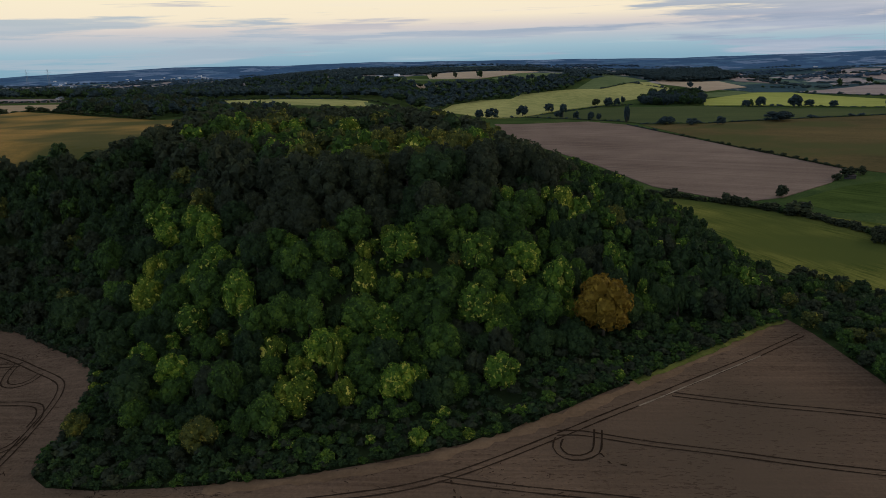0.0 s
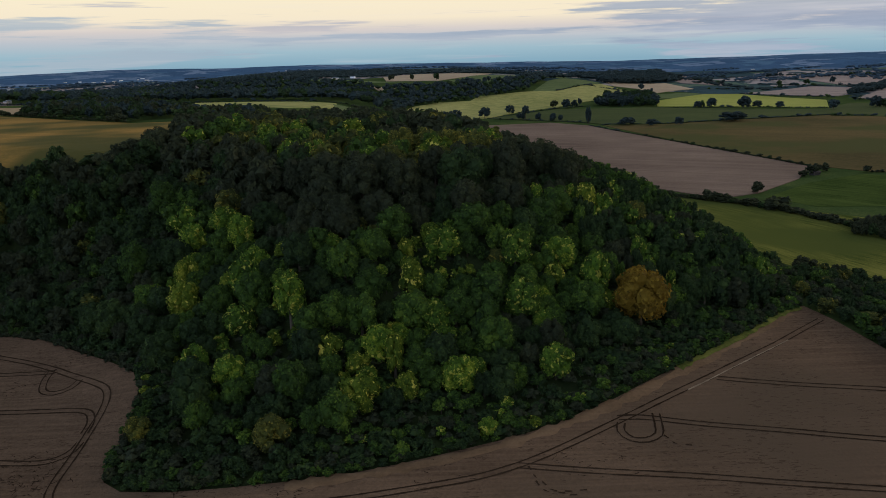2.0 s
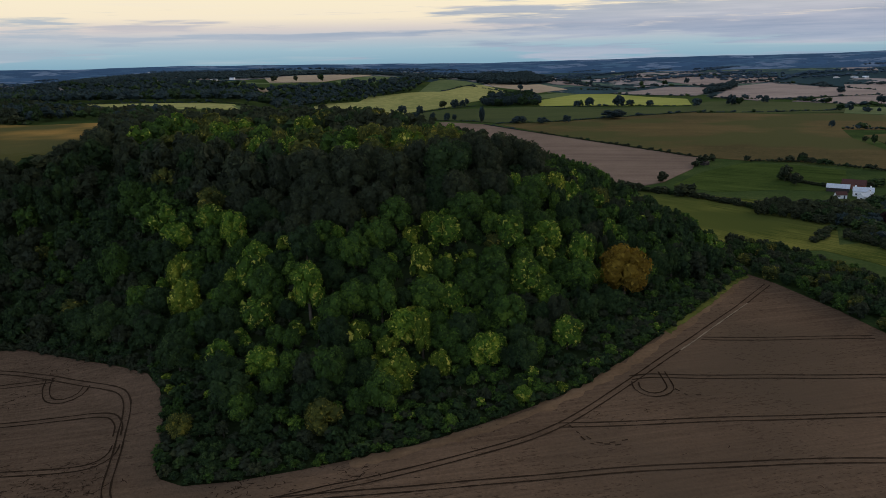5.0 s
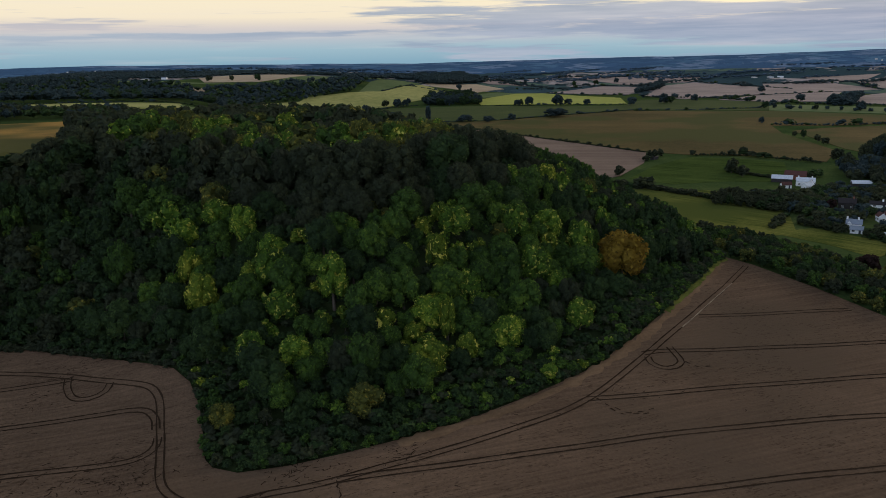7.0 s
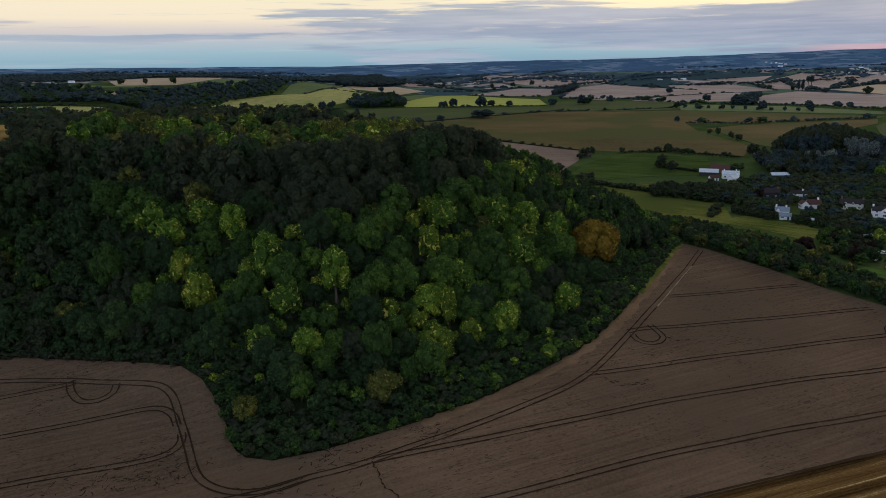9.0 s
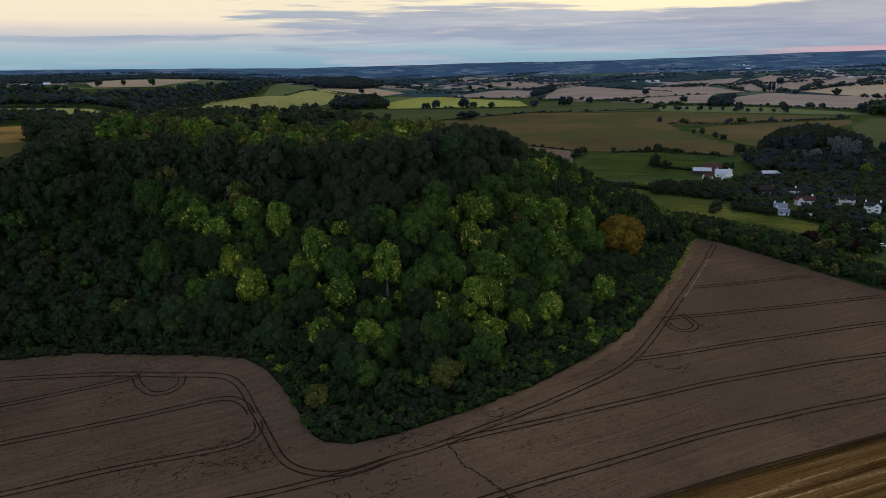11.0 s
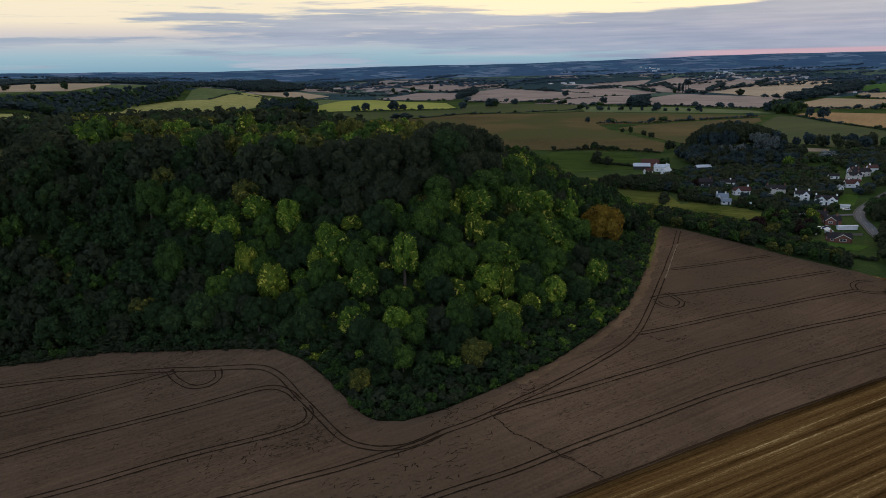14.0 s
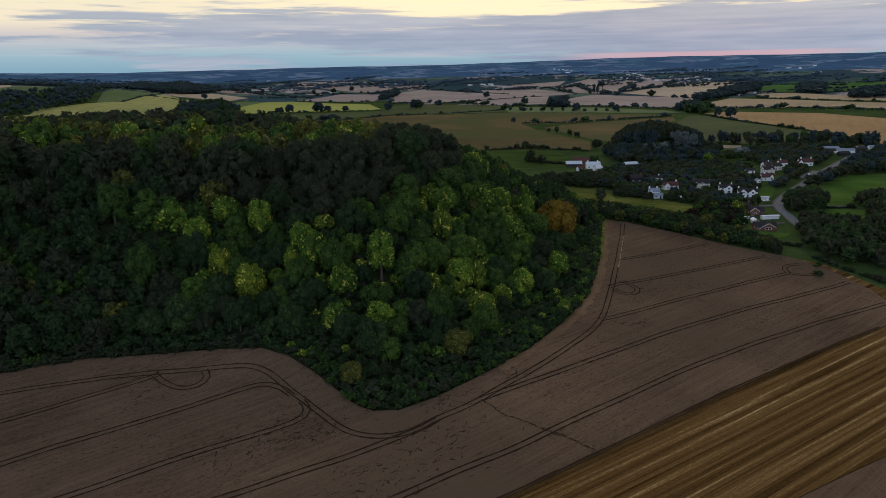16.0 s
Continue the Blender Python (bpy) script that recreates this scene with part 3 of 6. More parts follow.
FIELDS.append(("tan_field", TAN, 0.9, "tan ripe field between dark hedges", [(1534, 727), (1631, 685), (1472, 438), (1399, 419), (1401, 600), (1435, 692)]))
FIELDS.append(("tan_field", TAN, 0.9, "tan ripe field between dark hedges", [(1192, 694), (1363, 719), (1368, 587), (1331, 402), (1178, 362), (1211, 450), (1090, 584), (1113, 649)]))
FIELDS.append(("orange_field", ORANGE_CROP, 0.4, "orange-tan ripe cereal field", [(942, 571), (1002, 554), (1043, 422), (989, 312), (616, 214), (773, 352), (865, 492)]))
FIELDS.append(("dark_green_field", DKGREEN, 0.4, "dark green crop field", [(746, 517), (894, 571), (904, 537), (832, 468), (749, 343), (596, 209), (542, 280), (567, 396)]))
FIELDS.append(("brown_field", BROWN, 0.4, "brown and green tinged field", [(566, 617), (623, 621), (835, 569), (780, 535), (543, 479), (480, 446), (489, 482)]))
FIELDS.append(("brown_field", BROWN, 0.4, "brown and green tinged field", [(264, 956), (350, 943), (470, 964), (604, 974), (662, 890), (752, 839), (883, 585), (856, 581), (645, 638), (590, 672), (538, 604), (472, 475), (410, 432), (380, 494), (343, 518), (322, 552), (292, 703)]))
FIELDS.append(("green_field", GREEN, 0.9, "green grass field edged by trees", [(854, 941), (952, 797), (965, 613), (926, 593), (752, 839)]))
FIELDS.append(("pasture", PASTURE, 0.15, "rough yellow-green pasture", [(189, 271), (217, 269), (224, 238), (219, 220), (195, 214), (196, 239)]))
FIELDS.append(("paddock", LAWN, 0.15, "bright green mown paddock", [(162, 168), (173, 170), (183, 146), (166, 144), (151, 163)]))
FIELDS.append(("paddock", LAWN, 0.15, "bright green mown paddock", [(336, 186), (407, 187), (433, 166), (322, 137), (304, 152), (282, 149), (269, 165)]))
FIELDS.append(("paddock", LAWN, 0.15, "bright green mown paddock", [(260, 158), (277, 137), (249, 129), (228, 132), (240, 142)]))
FIELDS.append(("paddock", PADDOCK, 0.15, "mown green paddock", [(431, 309), (449, 274), (416, 262), (399, 289)]))
FIELDS.append(("paddock", LAWN, 0.15, "bright green mown paddock", [(301, 216), (332, 213), (279, 195), (276, 202)]))
FIELDS.append(("cream_field", CREAM, 0.4, "cream-coloured ripe cereal field", [(526, 363), (541, 331), (520, 322), (501, 350)]))
FIELDS.append(("paddock", PADDOCK, 0.15, "mown green paddock", [(220, 442), (275, 484), (331, 509), (362, 485), (379, 447), (314, 377), (275, 400), (233, 408)]))
FIELDS.append(("dark_green_field", DKGREEN, 0.9, "dark green crop field", [(635, 1055), (757, 1170), (833, 1130), (889, 986), (854, 941), (762, 850), (671, 899), (596, 960)]))
FIELDS.append(("wheat_field", WHEAT, 0.7, "ripe brown wheat field with paired wheel tracks", [(-420.0, 372.0), (-351.2, 314.7), (-254.0, 272.5), (-170.8, 241.8), (-160.8, 238.2), (-157.0, 236.3), (-151.8, 234.3), (-146.0, 228.8), (-139.9, 224.2), (-133.1, 218.8), (-124.8, 212.8), (-116.8, 206.2), (-110.0, 199.5), (-105.8, 190.6), (-103.9, 178.7), (-103.8, 167.5), (-104.2, 160.5), (-103.8, 156.0), (-102.4, 152.5), (-97.0, 148.2), (-85.0, 146.4), (-72.0, 146.2), (-59.0, 146.4), (-46.0, 146.8), (-32.1, 149.0), (-18.0, 152.0), (-3.0, 155.6), (12.0, 160.1), (28.0, 168.3), (50.0, 181.2), (77.0, 198.2), (104.0, 216.0), (112.0, 219.5), (114.5, 206.8), (118.7, 180.0), (120.5, 152.0), (126.0, 126.0), (124.0, 111.0), (117.0, 99.0), (109.0, 86.0), (99.0, 77.0), (74.8, 72.2), (50.7, 78.0), (17.0, 84.6), (-12.9, 89.9), (-39.6, 94.0), (-63.1, 97.6), (-86.0, 101.3), (-104.0, 104.0), (-600.0, 181.0), (-700.0, 300.0)]))
FIELDS.append(("stubble_field", STUBBLE, 0.15, "cut golden stubble field with straw swaths", [(-600.0, 181.0), (-104.0, 104.0), (-86.0, 101.3), (-63.1, 97.6), (-39.6, 94.0), (-12.9, 89.9), (17.0, 84.6), (50.7, 78.0), (74.8, 72.2), (99.5, 76.0), (109.5, 85.0), (117.5, 98.0), (124.6, 110.0), (126.5, 126.0), (130.0, 113.0), (124.0, 99.0), (117.0, 86.0), (122.0, 60.0), (72.1, 36.0), (-20.4, 46.5), (-40.7, 52.0), (-57.6, 56.3), (-600.0, 145.0)]))
FIELDS.append(("wheat_field", WHEAT, 0.7, "ripe brown wheat field beyond the stubble strip", [(-600.0, 144.0), (-57.6, 55.6), (-40.7, 51.3), (-20.4, 45.8), (72.1, 35.3), (148.4, 57.8), (150.0, -300.0), (-600.0, -300.0)]))


# ---- the ground: one sheet, and the crops that stand on it ----
from mathutils.bvhtree import BVHTree
from mathutils.geometry import delaunay_2d_cdt


def tri_mesh(name, verts, tris, mats=(), index=None, smooth=False):
    """A mesh from arrays of corners and triangles."""
    me = bpy.data.meshes.new(name)
    verts, tris = np.asarray(verts, np.float32), np.asarray(tris, np.int32)
    me.vertices.add(len(verts))
    me.vertices.foreach_set("co", verts.ravel())
    me.loops.add(len(tris) * 3)
    me.loops.foreach_set("vertex_index", tris.ravel())
    me.polygons.add(len(tris))
    me.polygons.foreach_set("loop_start", np.arange(len(tris), dtype=np.int32) * 3)
    for m in mats:
        me.materials.append(m)
    if index is not None:
        me.polygons.foreach_set("material_index", np.asarray(index, np.int32))
    me.polygons.foreach_set("use_smooth", np.full(len(tris), smooth))
    me.update(calc_edges=True)
    return me


SURFACE = {}


def ground_z(x, y):
    hit = SURFACE["ground"].ray_cast(Vector((x, y, 600)), Vector((0, 0, -1)))[0]
    return hit.z if hit else float(height(x, y))


def subdivide(pts, step):
    out = []
    for (ax, ay), (bx, by) in zip(pts, pts[1:] + pts[:1]):
        r = math.hypot((ax + bx) / 2, (ay + by) / 2)
        n = max(1, int(math.hypot(bx - ax, by - ay) / (step if r < 500 else step * 3 if r < 1500 else step * 8)))
        out += [(ax + (bx - ax) * i / n, ay + (by - ay) * i / n) for i in range(n)]
    return out


def build_ground():
    rng = random.Random(5)
    pts = []
    for step, r0, r1 in ((9, 0, 520), (26, 520, 1500), (85, 1500, 4600)):
        n = int(r1 / step) + 1
        for i in range(-n, n + 1):
            for j in range(-n, n + 1):
                x, y = (i + 0.5 * (j % 2)) * step, j * step * 0.87 + 200
                r = math.hypot(x + 50, y)
                if r0 <= math.hypot(x, y - 200) < r1 and r < 4650:
                    pts.append((x + rng.uniform(-0.2, 0.2) * step, y + rng.uniform(-0.2, 0.2) * step))
    pts += [(-50 + 4700 * math.sin(a * math.tau / 220), 4700 * math.cos(a * math.tau / 220)) for a in range(220)]
    faces = []
    for name, mat, lift, label, poly in FIELDS:
        if sum(ax * by - bx * ay for (ax, ay), (bx, by) in zip(poly, poly[1:] + poly[:1])) < 0:
            poly = poly[::-1]
        ring = subdivide(poly, 10)
        faces.append(list(range(len(pts), len(pts) + len(ring))))
        pts += ring
    vs, _, tris, _, _, origin = delaunay_2d_cdt([Vector(p) for p in pts], [], faces, 0, 0.01)
    xy = np.array([(v[0], v[1]) for v in vs])
    z = height(xy[:, 0], xy[:, 1])
    verts = np.column_stack([xy, z])
    tris = np.array(tris, np.int32)
    SURFACE["ground"] = BVHTree.FromPolygons([tuple(v) for v in verts.tolist()], tris.tolist())
    e1, e2 = xy[tris[:, 1]] - xy[tris[:, 0]], xy[tris[:, 2]] - xy[tris[:, 0]]
    flip = e1[:, 0] * e2[:, 1] - e1[:, 1] * e2[:, 0] < 0
    tris[flip] = tris[flip][:, ::-1]
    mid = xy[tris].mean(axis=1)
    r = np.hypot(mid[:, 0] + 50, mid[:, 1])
    # grass near by, then the two haze-tinted land colours by distance
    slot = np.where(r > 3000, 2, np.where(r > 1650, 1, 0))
    ob = new("ground", tri_mesh("ground", verts, tris, [GRASS, HAZY_COUNTRY, HAZY_HILLS], slot, True))
    tagged(ob, "rolling farmland with rough grass, woods and far hills tinted blue for haze", "ground", kind="structure")
    owner = np.array([max(o) if o else -1 for o in origin])
    for i, (name, mat, lift, label, poly) in enumerate(FIELDS):
        mine = tris[owner == i]
        if not len(mine):
            continue
        ids, inv = np.unique(mine, return_inverse=True)
        inv = inv.reshape(-1, 3)
        top = verts[ids].copy()
        top[:, 2] += lift
        edges = {}
        for t in inv:
            for a, bb in ((t[0], t[1]), (t[1], t[2]), (t[2], t[0])):
                edges[(a, bb)] = edges.get((a, bb), 0) + 1
        rim = [(a, bb) for a, bb in edges if (bb, a) not in edges]
        base = {}
        extra, sides = [], []
        for a, bb in rim:
            for v in (a, bb):
                if v not in base:
                    base[v] = len(top) + len(extra)
                    p = top[v].copy()
                    p[2] -= lift + 0.3
                    extra.append(p)
            sides += [(a, base[a], bb), (bb, base[a], base[bb])]
        allv = np.vstack([top, np.array(extra)])
        ob = new(name, tri_mesh(name, allv, np.vstack([inv, np.array(sides)]), [mat], None, False))
        tagged(ob, label, "field" if "floor" not in name else "ground", kind="structure")


build_ground()

# ---- tracks ----
def smooth_line(pts, step):
    """A rounded line through the points."""
    P = [pts[0]] + list(pts) + [pts[-1]]
    out = []
    for i in range(1, len(P) - 2):
        p0, p1, p2, p3 = (np.array(p, float) for p in P[i - 1:i + 3])
        d1, d2, d3 = np.linalg.norm(p1 - p0), np.linalg.norm(p2 - p1), np.linalg.norm(p3 - p2)
        m1, m2 = (p2 - p0) * d2 / (d1 + d2), (p3 - p1) * d2 / (d2 + d3)
        n = max(2, int(d2 / step))
        for k in range(n):
            t = k / n
            out.append((2 * t ** 3 - 3 * t * t + 1) * p1 + (t ** 3 - 2 * t * t + t) * m1 + (3 * t * t - 2 * t ** 3) * p2 + (t ** 3 - t * t) * m2)
    out.append(np.array(pts[-1], float))
    return np.array(out)


def along(line, step):
    """Points every step metres on a line, with the direction there."""
    out = []
    for (ax, ay), (bx, by) in zip(line, line[1:]):
        d = math.hypot(bx - ax, by - ay)
        n = max(1, int(d / step))
        out += [(ax + (bx - ax) * i / n, ay + (by - ay) * i / n, (bx - ax) / d, (by - ay) / d) for i in range(n)]
    return out


def ribbon(line, offset, width, lift, ragged=0.0, rng=None):
    """Corners and triangles of a strip that follows the ground."""
    d = np.gradient(line, axis=0)
    d /= np.linalg.norm(d, axis=1)[:, None] + 1e-9
    n = np.column_stack([-d[:, 1], d[:, 0]])
    w = np.full(len(line), width / 2)
    if ragged:
        w = w * (1 + ragged * (rng.rand(len(line)) * 2 - 1))
    a, b2 = line + n * (offset + w)[:, None], line + n * (offset - w)[:, None]
    both = np.vstack([a, b2])
    v = np.column_stack([both, [ground_z(x, y) + lift for x, y in both.tolist()]])
    k = np.arange(len(line) - 1)
    m = len(line)
    t = np.vstack([np.column_stack([k, k + m, k + 1]), np.column_stack([k + 1, k + m, k + m + 1])])
    return v, t


def strip_object(name, ribbons, mat, label, category, kind="structure"):
    v, t, n = [], [], 0
    for rv, rt in ribbons:
        v.append(rv)
        t.append(rt + n)
        n += len(rv)
    ob = new(name, tri_mesh(name, np.vstack(v), np.vstack(t), [mat]))
    return tagged(ob, label, category, kind=kind)


def tramline(pts):
    line = smooth_line(pts, 1.5)
    rng = np.random.RandomState(len(pts) * 7 + int(abs(pts[0][0])))
    line = line + 0.12 * np.column_stack([np.sin(np.arange(len(line)) * 0.31), np.cos(np.arange(len(line)) * 0.23)])
    strip_object("tramline", [ribbon(line, s, 0.40, 0.78, 0.4, rng) for s in (-0.95, 0.95)], TRACK, "pair of dark wheel tracks through ripe wheat", "tramline")


# paired wheel tracks through the wheat
tramline([(-364.2, 335.0), (-260.0, 272.0), (-205.0, 241.5), (-181.6, 232.0), (-167.7, 226.9), (-153.4, 220.4), (-139.3, 211.8), (-128.1, 204.2), (-121.2, 198.9), (-116.8, 194.4), (-114.7, 189.1), (-114.0, 183.1), (-114.0, 175.8), (-114.0, 168.8), (-114.3, 161.7), (-114.5, 155.0), (-113.9, 149.6), (-111.7, 144.9), (-107.8, 140.8), (-102.2, 138.2), (-91.2, 137.9), (-82.9, 137.1), (-75.1, 136.9), (-63.9, 137.4), (-54.6, 137.6), (-16.6, 141.2), (-2.5, 145.1), (14.4, 152.6), (34.1, 163.3), (57.2, 175.7), (74.1, 185.4), (92.4, 195.6), (110.5, 206.8)])
tramline([(-389.0, 262.0), (-183.6, 214.9), (-170.1, 213.2), (-155.5, 212.1), (-141.5, 210.4), (-138.1, 210.4)])
tramline([(-409.0, 215.0), (-186.0, 194.1), (-173.7, 193.0), (-160.6, 190.9), (-146.4, 189.3), (-131.1, 187.5), (-123.1, 186.3), (-118.0, 184.1), (-115.4, 179.3), (-115.1, 174.3)])
tramline([(-400.0, 203.0), (-182.0, 171.9), (-171.7, 170.3), (-153.0, 167.9), (-139.6, 165.6), (-125.3, 162.9), (-120.5, 162.7), (-117.2, 164.2), (-115.3, 167.0), (-114.8, 170.1)])
tramline([(-366.0, 196.0), (-147.1, 146.2), (-134.4, 143.6), (-121.1, 140.4), (-109.1, 138.8), (-97.8, 137.4), (-91.4, 137.7)])
tramline([(-139.6, 211.6), (-139.4, 205.4), (-137.1, 199.2), (-132.8, 197.3), (-128.8, 199.1), (-127.5, 203.1)])
tramline([(-75.7, 136.6), (-58.2, 134.0), (-40.2, 130.7), (-17.8, 127.2), (6.5, 123.1), (31.6, 117.6), (57.7, 111.0), (89.7, 101.7), (110.9, 96.5)])
tramline([(-346.6, 155.0), (-106.3, 118.1), (-88.8, 115.0), (-71.1, 113.0), (-52.0, 110.5), (-30.6, 107.9), (-7.6, 104.5), (16.3, 99.7), (41.4, 93.9), (59.1, 89.4), (97.9, 78.4)])
tramline([(-2.7, 144.9), (6.4, 142.5), (23.5, 138.6), (48.0, 132.6), (73.7, 126.0), (103.0, 118.1)])
tramline([(27.0, 160.4), (33.7, 159.8), (49.7, 154.6), (77.0, 146.0), (100.0, 139.2), (118.0, 133.8)])
tramline([(60.8, 176.0), (79.0, 170.5), (98.0, 165.0), (114.0, 160.4)])
tramline([(27.2, 158.2), (26.0, 154.8), (27.5, 151.3), (31.2, 150.4), (34.9, 152.3), (36.3, 155.9), (37.6, 161.3)])
tramline([(103.0, 118.1), (107.5, 121.4), (113.5, 121.8), (119.0, 119.0)])
tramline([(103.0, 118.1), (104.5, 113.8), (109.0, 110.2), (115.0, 109.0)])
# pale trodden ground where vehicles turn at the wood's corner
strip_object("chalk_track", [ribbon(smooth_line([(50.0, 171.8), (57.2, 175.7), (74.1, 185.4), (92.4, 195.6)], 1.2), -0.9, 0.40, 0.80, 0.4, np.random.RandomState(4))], CHALK, "pale chalky track through the wheat", "track")
strip_object("headland_strip", [ribbon(smooth_line([(-58, 144.6), (-32, 147.2), (-3, 153.6), (28, 166.2), (50, 178.8), (77, 195.8), (104, 213.4)], 2.0), 0.0, 3.2, 0.76, 0.5, np.random.RandomState(5))], HEADLAND, "thin reddish headland between crop and wood", "field margin")
strip_object("grass_margin", [ribbon(smooth_line([(52, 181.6), (77, 197.4), (100, 212.4), (110, 217.6)], 2.0), 0.0, 2.2, 0.9, 0.5, np.random.RandomState(6))], PASTURE, "strip of pale grass beside the wood", "field margin")
# crooked broken line of flattened crop
crooked = smooth_line([(-75.7, 136.6), (-75.8, 132.6), (-76.7, 127.0), (-75.7, 123.7), (-74.7, 119.6), (-73.6, 113.6), (-72.4, 109.9), (-72.2, 106.3), (-71.9, 101.2), (-71.9, 98.4)], 0.5)
crooked = crooked + 0.35 * np.column_stack([np.sin(np.arange(len(crooked)) * 1.1) * np.sin(np.arange(len(crooked)) * 0.37), 0.5 * np.cos(np.arange(len(crooked)) * 0.83)])
strip_object("flattened_crop", [ribbon(crooked, 0.0, 0.26, 0.80, 0.9, np.random.RandomState(7))] + [ribbon(crooked[k:k + 5 + k % 4] + 0.5 * math.sin(k * 1.7), 0.0, 0.24, 0.80, 0.95, np.random.RandomState(8 + k)) for k in range(int(len(crooked) * 0.45), len(crooked) - 22, 7)], TRACK, "crooked broken line of flattened wheat", "track")
for scar in ([(0.6, 138.7), (1.5, 136.0), (5.4, 133.5), (11.7, 132.8)], [(36.1, 151.8), (38.2, 147.8), (43.0, 145.7)], [(-0.1, 144.3), (1.5, 138.8), (2.7, 136.2), (6.4, 134.3), (12.8, 133.8)]):
    line = smooth_line(scar, 0.5)
    strip_object("flattened_crop", [ribbon(line[k:k + 4 + k % 3] + 0.3 * math.sin(k * 1.7), 0.0, 0.30, 0.80, 0.95, np.random.RandomState(70 + k)) for k in range(0, len(line) - 5, 6)], TRACK, "short broken scar of flattened wheat", "track")
# dark strip painted as the standing wheat's shadow along the cut edge
strip_object("soil_edge", [ribbon(np.array([(x, y) for x, y, _, _ in along([(-600.0, 181.0), (-104.0, 104.0), (-63.1, 97.6), (-12.9, 89.9), (50.7, 78.0), (74.8, 72.2)], 4.0)]), 0.0, 0.8, 0.80, 0.45, np.random.RandomState(8))], EDGE_SHADE, "dark strip painted as the shade of standing wheat beside the stubble", "field margin")


def lodged(x, y, reach, n, seed):
    """Short curved weals where the wheat has been pressed flat."""
    rng = np.random.RandomState(seed)
    rib = []
    for _ in range(int(n * 1.7)):
        px, py = x + rng.normal() * reach, y + rng.normal() * reach * 0.6
        a, bend, size = rng.normal() * 0.35 - 0.16 + (1.3 if rng.rand() < 0.15 else 0), rng.normal() * 0.5, rng.uniform(0.15, 0.75)
        pts = [(px, py)]
        for k in range(3):
            a += bend * 0.6
            pts.append((pts[-1][0] + size * math.cos(a), pts[-1][1] + size * math.sin(a)))
        rib.append(ribbon(smooth_line(pts, 0.5), 0.0, rng.uniform(0.08, 0.20), 0.76, 0.8, rng))
    strip_object("lodged_crop", rib, TRACK, "patch of wheat flattened in dark weals", "crop", "stuff")


for i, (x, y, reach, n) in enumerate(((-128, 160, 7, 46), (-122, 154, 5, 30), (-140, 162, 9, 26), (-83, 142, 5, 34), (-97, 133, 9, 34), (-118, 132, 10, 40), (11, 145, 6, 20), (-68, 125, 12, 6), (-146, 203, 4, 14),
                                      (-138, 215, 4, 18), (31, 121, 16, 5), (-150, 180, 12, 6), (-59, 143, 5, 18), (-20, 149, 6, 16), (-109, 119, 8, 18))):
    lodged(x, y, reach, n, 40 + i)

# ---- trees ----
ICO_V = []
for s1 in (-1, 1):
    for s2 in (-1.618, 1.618):
        ICO_V += [(0, s1, s2), (s1, s2, 0), (s2, 0, s1)]
ICO_V = np.array(ICO_V) / np.linalg.norm(ICO_V[0])
ICO_F = []
for a in range(12):
    for b_ in range(a + 1, 12):
        for c_ in range(b_ + 1, 12):
            d3 = [np.linalg.norm(ICO_V[i] - ICO_V[j]) for i, j in ((a, b_), (b_, c_), (a, c_))]
            if max(d3) < 1.1:
                n_ = np.cross(ICO_V[b_] - ICO_V[a], ICO_V[c_] - ICO_V[a])
                ICO_F.append((a, b_, c_) if n_ @ ICO_V[a] > 0 else (a, c_, b_))
ICO_F = np.array(ICO_F)


OCT_V = np.array([(1, 0, 0), (-1, 0, 0), (0, 1, 0), (0, -1, 0), (0, 0, 1), (0, 0, -1)], float)
OCT_F = np.array([(0, 2, 4), (2, 1, 4), (1, 3, 4), (3, 0, 4), (2, 0, 5), (1, 2, 5), (3, 1, 5), (0, 3, 5)])


